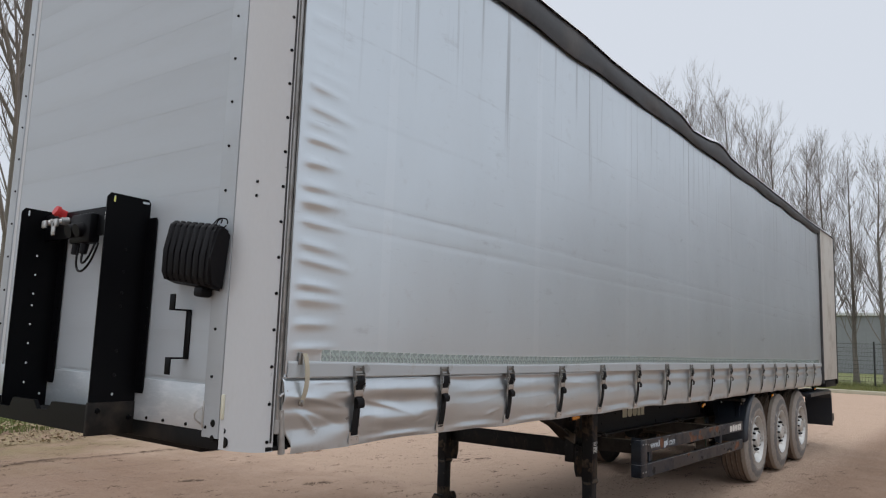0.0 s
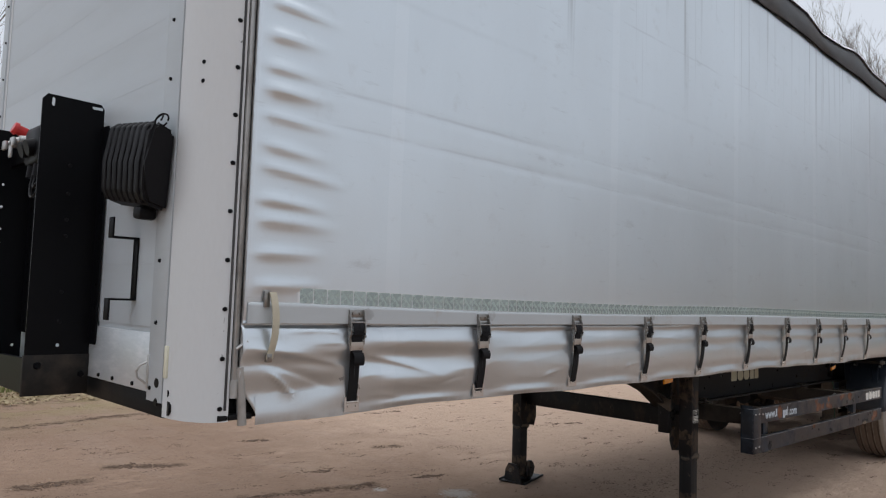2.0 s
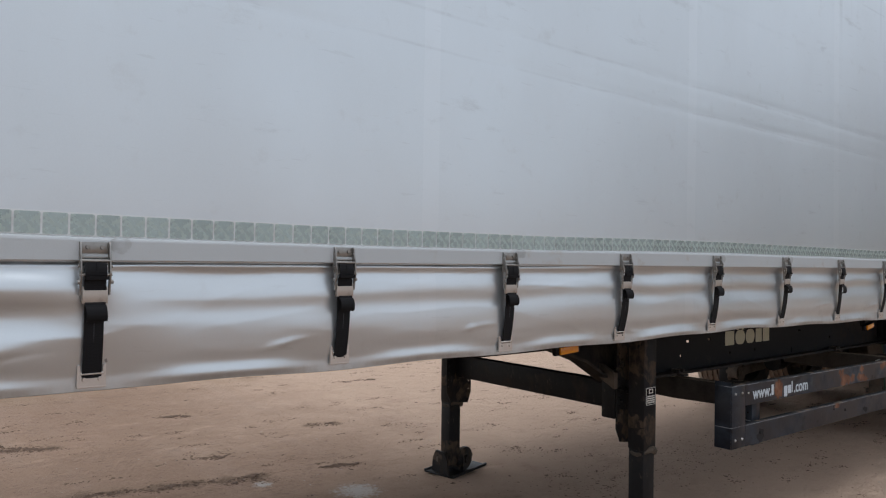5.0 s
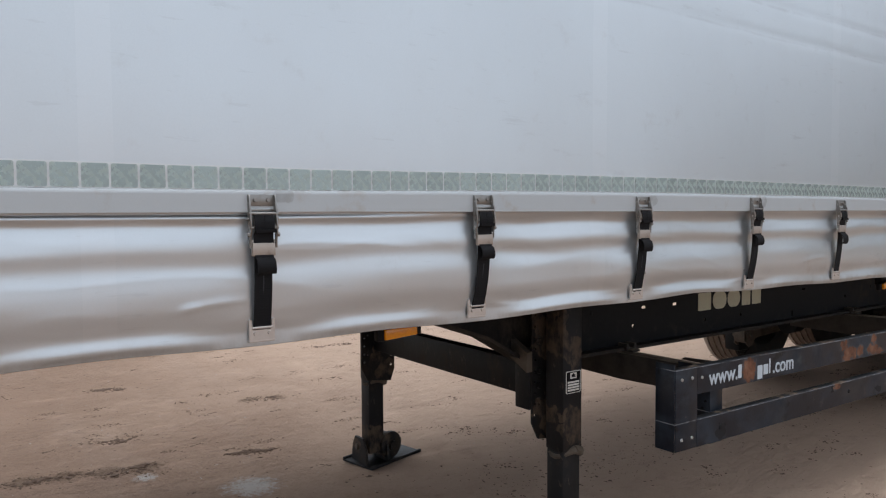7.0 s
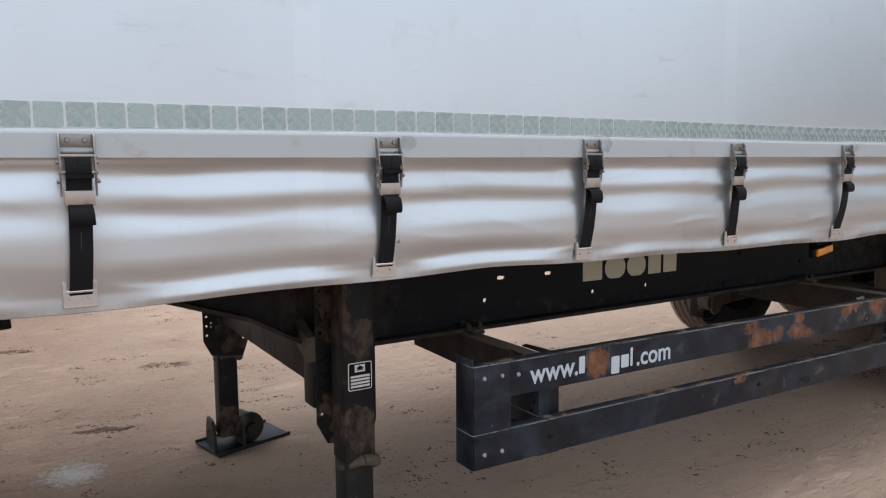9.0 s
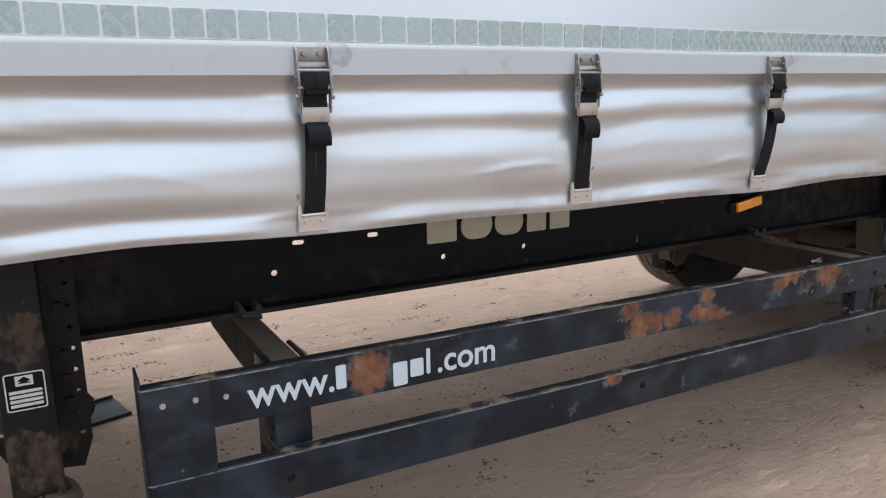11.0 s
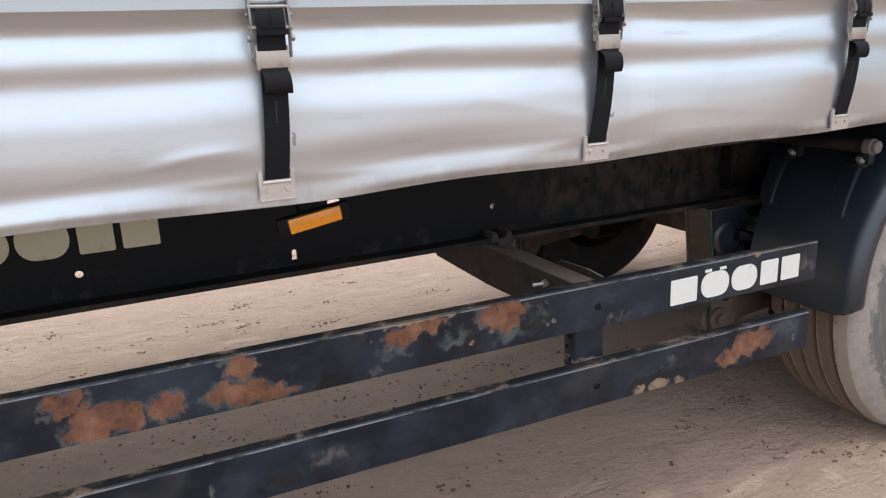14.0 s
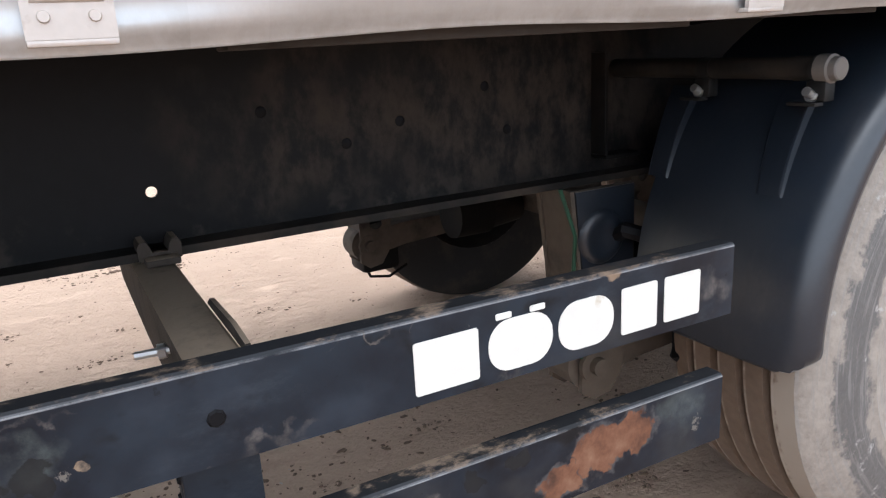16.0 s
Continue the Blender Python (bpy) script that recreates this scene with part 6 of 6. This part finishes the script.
for y in AX:
    for side in (1, -1):
        wheel = share("wheel", tyre_me, trailer, (-0.085 if side > 0 else -2.415, y, 0))
        wheel["label"] = "dusty truck tyre on a silver steel rim"
        if side < 0:
            wheel.rotation_euler = (0, 0, math.pi)
        for nm, me in (("tread", tread_me), ("rim", rim_me), ("brake_drum", drum_me), ("inner_sidewall", inner_me)):
            share(nm, me, wheel)
        for q in range(10):
            share("wheel_nut", nut_me, wheel, (0, 0.132 * math.cos(q * math.pi / 5), R + 0.132 * math.sin(q * math.pi / 5)))
    bm = bm_new()
    rod(bm, (-2.2, y, R), (-0.3, y, R), 0.065, seg=14)
    part("axle", bm, muddy_mat, trailer)
    for xs in (-0.62, -1.88):
        bm = bm_new()
        shape = [(y - 0.675, 0.79), (y - 0.50, 0.79), (y - 0.50, 0.62), (y - 0.515, 0.47), (y - 0.53, 0.36), (y - 0.56, 0.315), (y - 0.61, 0.305), (y - 0.645, 0.33), (y - 0.64, 0.43), (y - 0.652, 0.61)]
        for xo in (-0.06, 0.048):
            hole_plate(bm, shape, [ring2(y - 0.575, 0.475, 0.026, seg=12)], "x", xs + xo, xs + xo + 0.012)
        prism(bm, [(y - 0.669, 0.79), (y - 0.661, 0.79), (y - 0.640, 0.61), (y - 0.628, 0.45), (y - 0.636, 0.44), (y - 0.648, 0.61)], "x", xs - 0.048, xs + 0.048)
        rod(bm, (xs - 0.085, y - 0.61, 0.393), (xs + 0.085, y - 0.61, 0.393), 0.020, seg=12)
        rod(bm, (xs + 0.055, y - 0.61, 0.393), (xs + 0.068, y - 0.61, 0.393), 0.040, seg=16)
        hang = part("suspension_hanger", bm, muddy_mat, trailer, "mud-caked steel suspension hanger")
        bm = bm_new()
        lathe(bm, [(0.062, 0.062), (0.069, 0.058), (0.074, 0.048), (0.073, 0.036), (0.068, 0.024), (0.067, 0.0)], (xs, y - 0.595, 0.685), 20)
        part("bush_cap", bm, fender_mat, hang)
        bm = bm_new()
        hx = xs + 0.0605 if xs > -1 else xs - 0.0645
        prism(bm, [(y - 0.664, 0.788), (y - 0.505, 0.788), (y - 0.505, 0.62), (y - 0.515, 0.545), (y - 0.57, 0.53), (y - 0.640, 0.56), (y - 0.645, 0.61)], "x", hx, hx + 0.004)
        part("hanger_plate", bm, fender_mat, hang, "dark painted side plate")
        bm = bm_new()
        rod(bm, (xs - 0.046, y - 0.61, 0.393), (xs + 0.046, y - 0.61, 0.393), 0.062, seg=18)
        prism(bm, [(y - 0.60, 0.44), (y - 0.45, 0.455), (y - 0.1, 0.46), (y + 0.35, 0.50), (y + 0.35, 0.45), (y - 0.1, 0.39), (y - 0.45, 0.37), (y - 0.60, 0.345)], "x", xs - 0.045, xs + 0.045)
        part("trailing_arm", bm, muddy_mat, hang)
        bm = bm_new()
        lathe(bm, [(-0.0, 0.0), (-0.0, 0.09), (0.02, 0.12), (0.05, 0.125), (0.08, 0.11), (0.1, 0.125), (0.14, 0.125), (0.17, 0.09), (0.17, 0)], (0, 0, 0), 20)
        bmesh.ops.transform(bm, matrix=Matrix.Translation((xs, y + 0.33, 0.55)) @ Matrix.Rotation(-math.pi / 2, 4, "Y"), verts=bm.verts)
        part("air_spring", bm, plastic_mat, hang)
    for xs in (-0.86, -1.64):
        bm = bm_new()
        rod(bm, (xs, y - 0.36, 0.50), (xs, y - 0.22, 0.50), 0.085, seg=18)
        rod(bm, (xs, y - 0.22, 0.50), (xs, y - 0.08, 0.50), 0.075, 0.06, 18)
        part("brake_chamber", bm, chassis_mat, trailer)
bm = bm_new()
box(bm, -2.06, -1.92, 7.46, 7.62, 0.25, 0.46, 0.02)
pipe(bm, [(-1.96, 7.47, 0.30), (-1.95, 7.50, 0.23), (-1.95, 7.58, 0.215), (-1.95, 7.66, 0.25)], 0.006)
part("brake_block", bm, chassis_mat, trailer)
# hoses by the first hanger
bm = bm_new()
pipe(bm, [(-0.56, 7.36, 0.80), (-0.55, 7.39, 0.70), (-0.55, 7.38, 0.55), (-0.55, 7.40, 0.44), (-0.60, 7.46, 0.36), (-0.66, 7.6, 0.36)], 0.0045)
part("air_hose", bm, cable_mat, trailer, "thin green air hose")
bm = bm_new()
pipe(bm, [(-0.45, 7.60, 0.52), (-0.42, 7.56, 0.44), (-0.40, 7.64, 0.36), (-0.5, 7.75, 0.36)], 0.02)
pipe(bm, [(-0.60, 7.52, 0.66), (-0.52, 7.50, 0.70), (-0.47, 7.55, 0.68), (-0.46, 7.62, 0.60)], 0.018)
part("brake_hose", bm, plastic_mat, trailer)

# mudguard over the first wheel and its support tube
bm = bm_new()
yc, zc = AX[0], 0.58
MR = 0.58
arc = [(yc + MR * math.cos(radians(a)), zc + MR * math.sin(radians(a))) for a in [185.0, 184.4, 183.6, 182.6, 181.4, 179.7] + list(np.linspace(177, 110, 20))]
rows_ = []
sect = [(-0.086, 0.055), (-0.080, 0.040), (-0.082, 0.026), (-0.090, 0.014), (-0.104, 0.005), (-0.125, 0.0), (-0.2, -0.004), (-0.3, -0.004), (-0.4, -0.004), (-0.47, 0.0), (-0.48, 0.03)]
for i, (y, z) in enumerate(arc):
    d = Vector((0, yc - y, zc - z)).normalized()
    along = MR * abs(math.atan2(z - zc, yc - y) + radians(5.0))
    inset = 0.055 - math.sqrt(max(0.0, 0.055 ** 2 - (0.055 - along) ** 2)) if along < 0.055 else 0.0
    rows_.append([bm.verts.new((min(x, -0.080 - inset), y + d.y * t, z + d.z * t)) for x, t in sect])
for a, b in zip(rows_, rows_[1:]):
    for j in range(len(sect) - 1):
        bm.faces.new((a[j], b[j], b[j + 1], a[j + 1]))
mud = part("mudguard", bm, fender_mat, trailer, "dark blue-black plastic quarter mudguard")
sm = mud.modifiers.new("thickness", "SOLIDIFY")
sm.thickness, sm.offset = 0.004, 1


def guard_at(x, a, lift):
    """A point on the mudguard's skin at x, a degrees round the wheel, standing off by lift."""
    r = MR + 0.006 + lift
    return (x, yc + r * math.cos(radians(a)), zc + r * math.sin(radians(a)))


# pressed wedges below the two clamps: flat on top, running out downwards
for xr in (-0.198, -0.455):
    bm = bm_new()
    rings = []
    for q in range(13):
        u = q / 12
        a = 137 + 19 * u
        hgt = 0.013 * (1 - u) ** 0.8 + 0.0006
        wide = 0.064 - 0.020 * u
        xo = xr + 0.018 * u
        rings.append([bm.verts.new(guard_at(xo + 0.002, a, -0.004)), bm.verts.new(guard_at(xo, a, hgt)), bm.verts.new(guard_at(xo - 0.004, a, hgt + 0.001)), bm.verts.new(guard_at(xo - wide, a, hgt * 0.75)), bm.verts.new(guard_at(xo - wide - 0.008, a, -0.004))])
    for r0, r1 in zip(rings, rings[1:]):
        for j in range(4):
            bm.faces.new((r0[j], r0[j + 1], r1[j + 1], r1[j]))
    bm.faces.new(rings[0])
    part("mudguard_rib", bm, fender_mat, mud, smooth=False)
bm = bm_new()
rod(bm, (-0.66, 7.588, 1.024), (-0.15, 7.588, 1.024), 0.019, seg=16)
rod(bm, (-0.215, 7.588, 1.024), (-0.168, 7.588, 1.024), 0.0205, seg=16)
tube = part("mudguard_tube", bm, flange_mat, trailer, "dusty mudguard support tube with end cap")
bm = bm_new()
lathe(bm, [(-0.17, 0.0185), (-0.17, 0.0235), (-0.148, 0.0235), (-0.146, 0.0195), (-0.135, 0.0185), (-0.133, 0.016), (-0.133, 0.0)], (0, 7.588, 1.024), 18)
part("end_cap", bm, cap_mat, tube)
for x0 in (-0.165, -0.40):
    bm = bm_new()
    lathe(bm, [(x0 - 0.014, 0.0185), (x0 - 0.014, 0.021), (x0 + 0.014, 0.021), (x0 + 0.014, 0.0185)], (0, 7.588, 1.024), 18)
    box(bm, x0 - 0.020, x0 + 0.016, 7.574, 7.600, 0.972, 1.006, 0.003)
    box(bm, x0 - 0.040, x0 + 0.012, 7.556, 7.578, 0.966, 0.972, 0.001)
    clamp = part("tube_clamp", bm, dark_clamp_mat, tube)
    bm = bm_new()
    rod(bm, (x0 - 0.008, 7.576, 0.982), (x0 - 0.008, 7.560, 0.990), 0.008, seg=12)
    rod(bm, (x0 - 0.008, 7.578, 0.981), (x0 - 0.008, 7.573, 0.9835), 0.012, seg=12)
    part("clamp_bolt", bm, alu_mat, tube)

# ---- backdrop: verge, kerb, fence, hall ----
def verge(name, x0, x1, y0, y1, h, nx, ny):
    me = sheet(name, list(np.linspace(x0, x1, nx)), list(np.linspace(y0, y1, ny)), lambda x, y: (x, y, h * min(1.0, 6 * min((x - x0) / (x1 - x0), (x1 - x) / (x1 - x0), (y - y0) / (y1 - y0), (y1 - y) / (y1 - y0))) - 0.03 + 0.03 * noise.noise(Vector((x * 0.7, y * 0.7, 0)))))
    me.materials.append(grass_mat)
    return tagged(new(name, me), "rough winter grass verge with fallen leaves", "grass", kind="structure")


verge("grass_verge", -40, -9.3, -40, 34, 0.14, 60, 140)
verge("grass_verge", -60, 60, 36.2, 140, 0.16, 120, 100)
bm = bm_new()
box(bm, -60, 60, 35.4, 36.0, -0.05, 0.15, 0.02)
tagged(new("kerb", finish("kerb", bm, kerb_mat)), "weathered yellowish concrete kerb along the yard edge", "kerb", kind="structure")


def blades(name, n, x0, x1, y0, y1, seed, hmin, hmax, material, label, flat=False):
    rr = random.Random(seed)
    vs, fs = [], []
    for i in range(n):
        x, y, a = rr.uniform(x0, x1), rr.uniform(y0, y1), rr.uniform(0, 6.28)
        h, w = rr.uniform(hmin, hmax), rr.uniform(0.006, 0.014)
        k = len(vs)
        if flat:
            s = rr.uniform(0.02, 0.05)
            for q in range(4):
                vs.append((x + s * math.cos(a + q * 1.57), y + s * 0.7 * math.sin(a + q * 1.57), rr.uniform(0.005, 0.05) + (0.07 if x < -9.6 else 0)))
            fs.append((k, k + 1, k + 2, k + 3))
        else:
            c, s_ = math.cos(a), math.sin(a)
            lx, ly = rr.uniform(-0.6, 0.6) * h, rr.uniform(-0.6, 0.6) * h
            vs += [(x - w * c, y - w * s_, 0.03), (x + w * c, y + w * s_, 0.03), (x + lx, y + ly, 0.08 + h)]
            fs.append((k, k + 1, k + 2))
    me = bpy.data.meshes.new(name)
    me.from_pydata(vs, [], fs)
    me.materials.append(material)
    return tagged(new(name, me), label, "grass", kind="stuff")


blades("grass_blades", 16000, -14, -9.5, -1, 12, 3, 0.02, 0.07, grass_mat, "short winter grass blades on the verge")
blades("grass_blades", 14000, -9, 3, 36.2, 46, 4, 0.08, 0.3, grass_mat, "short winter grass blades by the fence")
blades("fallen_leaves", 3600, -10.4, -8.4, -1, 12, 5, 0, 0, leaf_mat, "brown fallen leaves on the verge edge", flat=True)

# fence
fence = tagged(empty("mesh_fence", (0, 41, 0)), "black wire mesh fence with steel posts behind the verge", "fence")
bm = bm_new()
box(bm, -0.04, 0.04, -0.04, 0.04, 0, 2.35, 0.005)
post_me = finish("fence_post", bm, fence_mat)
bm = bm_new()
for i in range(11):
    box(bm, 0.04, 2.46, -0.004, 0.004, 0.12 + 0.21 * i, 0.132 + 0.21 * i)
for i in range(36):
    box(bm, 0.06 + 0.067 * i, 0.066 + 0.067 * i, -0.003, 0.003, 0.1, 2.3)
mesh_me = finish("mesh_panel", bm, fence_mat)
for i in range(-8, 16):
    share("fence_post", post_me, fence, (2.5 * i, 0, 0.08))
    share("mesh_panel", mesh_me, fence, (2.5 * i, 0, 0.08))

hall = tagged(empty("industrial_hall", (0, 78, 0)), "low grey sheet-clad industrial hall beyond the fence", "building")
bm = bm_new()
# the wall runs on unseen at +x, lengthened for the curtain's reflection
box(bm, -30, 45, 0, 25, 0, 5.6)
hw = part("wall", bm, hall_mat, hall)
bm = bm_new()
for i in range(150):
    box(bm, -30 + 0.5 * i, -29.75 + 0.5 * i, -0.04, 0, 0.3, 5.5)
part("cladding_ribs", bm, hall_mat, hw)
bm = bm_new()
box(bm, -30.3, 45.3, -0.25, 25.3, 5.6, 5.9, 0.03)
part("roof", bm, roof_mat, hall)


# ---- bare poplars ----
def poplar(seed, h, spread=0.22, base_r=0.2, dense=1.0):
    rr = random.Random(seed)
    tv, tf, bv, bf = [], [], [], []

    def limb(vs, fs, pts, rads, seg):
        base = len(vs)
        for p, r in zip(pts, rads):
            for k in range(seg):
                a = 2 * math.pi * k / seg
                vs.append((p[0] + r * math.cos(a), p[1] + r * math.sin(a), p[2]))
        for i in range(len(pts) - 1):
            for k in range(seg):
                a, b = base + i * seg + k, base + i * seg + (k + 1) % seg
                fs.append((a, b, b + seg, a + seg))

    def grow(p, d, length, r, depth):
        n = 4 if depth < 3 else 3
        pts, rads = [tuple(p)], [r]
        q, dd = Vector(p), Vector(d)
        for i in range(n):
            dd = (dd + Vector((rr.uniform(-0.10, 0.10), rr.uniform(-0.10, 0.10), 0.09))).normalized()
            q = q + dd * length / n
            pts.append(tuple(q))
            rads.append(r * (1 - 0.72 * (i + 1) / n))
        limb(bv, bf, pts, rads, 4 if depth < 2 else 3)
        if depth >= 3:
            return
        for i in range(int((6, 5, 4)[depth] * dense) if depth else int(5 * dense)):
            u = rr.uniform(0.25, 1.0)
            k = min(n - 1, int(u * n))
            o = Vector(pts[k]).lerp(Vector(pts[k + 1]), u * n - k)
            side = Vector((rr.uniform(-1, 1), rr.uniform(-1, 1), rr.uniform(0.1, 0.9))).normalized()
            nd = (dd * 0.75 + side * 0.7).normalized()
            grow(o, nd, length * rr.uniform(0.38, 0.6), max(0.0055, r * (1 - 0.6 * u) * 0.5), depth + 1)
    n = 14
    pts, rads = [], []
    wx, wy = 0.0, 0.0
    for i in range(n + 1):
        u = i / n
        wx += rr.uniform(-0.05, 0.05)
        wy += rr.uniform(-0.05, 0.05)
        pts.append((wx, wy, h * u * 0.97))
        rads.append(base_r * (1 - 0.93 * u ** 0.85) + (0.08 * base_r * 4 if i == 0 else 0))
    limb(tv, tf, pts, rads, 9)
    for i in range(int(36 * dense)):
        u = rr.uniform(0.16, 0.97)
        k = min(n - 1, int(u * n))
        o = Vector(pts[k]).lerp(Vector(pts[k + 1]), u * n - k)
        a = rr.uniform(0, 2 * math.pi)
        d = Vector((math.cos(a) * 0.58, math.sin(a) * 0.58, 0.85)).normalized()
        grow(o, d, h * spread * (1.15 - 0.75 * u) * rr.uniform(0.7, 1.25), base_r * 0.27 * (1.05 - u * 0.85), 1)
    out = []
    for nm, v, f, m_ in (("trunk", tv, tf, bark_mat), ("crown", bv, bf, twig_mat)):
        me = bpy.data.meshes.new(nm)
        me.from_pydata(v, [], f)
        me.materials.append(m_)
        out.append(me)
    return out


tree_kinds = [poplar(11, 15, 0.27, 0.17, 1.4), poplar(12, 16, 0.25, 0.18, 1.4), poplar(13, 14, 0.28, 0.17, 1.4)]
near_kind = poplar(21, 15, 0.26, 0.26)


def plant(kind_, x, y, s, turn, label="tall bare winter poplar with fine upright twigs"):
    t = tagged(empty("poplar_tree", (x, y, 0)), label, "tree", group="row of bare poplars")
    t.scale = (s, s, s)
    t.rotation_euler = (0, 0, turn)
    share("trunk", kind_[0], t)
    c = share("crown", kind_[1], t)


# trees past x = 0 are unseen, added to darken the curtain's reflection
rt = random.Random(2)
for i in range(42):
    x = -22.0 + 1.37 * i + rt.uniform(-0.3, 0.3)
    tall = float(np.interp(x, (-16, -12, -8.5, -5.5, -2.5, 2), (19.8, 18.8, 16.4, 14.5, 13.7, 13.2))) * rt.uniform(0.95, 1.0)
    k = i % 3
    plant(tree_kinds[k], x, 46.5 + rt.uniform(-0.4, 0.4) + 1.2 * (i % 2), tall / (15, 16, 14)[k], rt.uniform(0, 6.28))
for i, (x, y) in enumerate(((-13.0, 4.35), (-15.5, 6.4), (-17, 1.5), (-16, 9), (-18, 13))):
    plant(near_kind if i == 0 else tree_kinds[i % 3], x, y, 1.0, 0.7 * i, "bare winter tree on the grass verge beyond the trailer")

# ---- loose soil and pebbles ----


def scatter(name, n, seed, smin, smax, material, label, region, squash=0.45):
    rr = random.Random(seed)
    base = bmesh.new()
    bmesh.ops.create_icosphere(base, subdivisions=1, radius=1)
    bv = [v.co.copy() for v in base.verts]
    bf = [[v.index for v in f.verts] for f in base.faces]
    base.free()
    vs, fs = [], []
    for i in range(n):
        x, y = region(rr)
        s = smin + (smax - smin) * rr.random() ** 3
        k = len(vs)
        a = rr.uniform(0, 6.28)
        el = rr.uniform(0.6, 2.4)
        for v in bv:
            j = 1 + rr.uniform(-0.3, 0.3)
            px, py = v.x * s * el * j, v.y * s * j
            vs.append((x + px * math.cos(a) - py * math.sin(a), y + px * math.sin(a) + py * math.cos(a), ground_z(x, y) + v.z * s * squash * j + s * 0.1))
        fs += [[q + k for q in f] for f in bf]
    me = bpy.data.meshes.new(name)
    me.from_pydata(vs, [], fs)
    me.materials.append(material)
    return tagged(new(name, me), label, "soil", kind="stuff")


# ridges of loose soil: (x, y) to (x, y), width
RIDGES = ((-2.93, 1.9, -2.66, 2.9, 0.05), (-4.46, 1.5, -4.25, 2.0, 0.05), (-4.2, 0.75, -4.13, 1.15, 0.06), (-6.83, 1.3, -7.08, 2.8, 0.05), (-6.96, 1.9, -6.88, 4.6, 0.05), (-4.80, 3.0, -4.76, 3.2, 0.03), (-2.60, 3.38, -2.55, 3.56, 0.02), (-3.80, 3.9, -3.72, 4.12, 0.05), (-2.95, 0.9, -2.93, 1.5, 0.05), (-3.3, 2.8, -3.28, 2.95, 0.03), (-5.6, 5.2, -5.5, 5.8, 0.06), (-3.6, 6.6, -3.5, 7.0, 0.05))
rc = random.Random(41)
heaps = []
for i in range(900):
    if i < 260:
        xa_, ya_, xb_, yb_, r_ = RIDGES[i % len(RIDGES)] if i >= 120 else RIDGES[i % 4]
        u_ = rc.random()
        cx_, cy_ = xa_ + (xb_ - xa_) * u_ + rc.gauss(0, r_ * 0.7), ya_ + (yb_ - ya_) * u_
    else:
        cx_, cy_ = rc.uniform(-9, 1.0), rc.uniform(-0.5, 10.5)
    heaps.append((cx_, cy_, (rc.uniform(0.015, 0.04) if i < 260 else rc.uniform(0.006, 0.03)), rc.uniform(-0.5, 0.35), rc.uniform(1.2, 3.0)))
heap_weight = list(itertools.accumulate(h_[2] ** (1.2 if q_ < 260 else 0.9) for q_, h_ in enumerate(heaps)))


def in_heaps(rr):
    cx_, cy_, r_, turn_, long_ = rr.choices(heaps, cum_weights=heap_weight)[0]
    u, w = rr.gauss(0, r_ * long_ * 0.9) + rr.choice((-1, 0, 0, 1)) * r_ * long_, rr.gauss(0, r_ * 1.0) + 0.4 * r_ * math.sin(40 * cx_ + 9 * rr.random())
    return cx_ + w * math.cos(turn_) - u * math.sin(turn_), cy_ + u * math.cos(turn_) + w * math.sin(turn_)


def in_ridges(rr):
    cx_, cy_, r_, turn_, long_ = rr.choice(heaps[:260])
    return cx_ + rr.gauss(0, r_ * 0.5), cy_ + rr.gauss(0, r_ * long_ * 0.5)


scatter("soil_clods", 900, 6, 0.006, 0.020, dark_clod_mat, "broken ridges of dark loose soil on the yard", in_ridges, 0.35)
scatter("soil_clods", 24000, 7, 0.0010, 0.0075, clod_mat, "dark damp soil clods strewn over the yard", in_heaps, 0.6)
scatter("soil_clods", 900, 12, 0.002, 0.0075, clod_mat, "loose soil clods pressed out under the trailer", lambda rr: (rr.gauss(-1.25, 0.18), rr.uniform(4.2, 7.4)), 0.4)
scatter("soil_clods", 15000, 8, 0.0010, 0.0052, clod_mat, "small scattered soil crumbs on the yard", lambda rr: (rr.uniform(-9, 1.5), rr.uniform(-1, 11)))
scatter("pebbles", 3200, 9, 0.0010, 0.005, pebble_mat, "pale pebbles scattered over the yard", lambda rr: (rr.uniform(-9, 1.5), rr.uniform(-1, 11)))

# ---- reflective tape squares along the curtain ----
bm = bm_new()
prism(bm, rounded(0, 0, 0.0508, 0.0480, 0.003, 2), "x", 0.0, 0.0012)
bk = sheet("tape_backing", list(np.arange(0.33, 11.78, 0.06)), [-1, 1], lambda y, u: (curtain_x(y, tape_mid(y)) + 0.0009, y, tape_mid(y) + 0.0268 * u))
bk.materials.append(seam_mat)
share("tape_backing", bk, curtain)
sq_me = finish("reflective_square", bm, tape_mat, False)
n_sq = int((11.75 - 0.365) / 0.05567)
for i in range(n_sq):
    y = 0.365 + 0.05567 * i
    z = tape_mid(y)
    sq = share("reflective_square", sq_me, curtain, (curtain_x(y, z) + 0.0013, y, z))

# parts stay two levels below the trailer
deep = True
while deep:
    deep = [o for o in bpy.data.objects if o.parent and o.parent.parent and o.parent.parent.parent and o.parent.parent.parent == trailer]
    for o in deep:
        m_ = o.parent.matrix_basis @ o.matrix_basis
        o.parent = o.parent.parent
        o.matrix_basis = m_
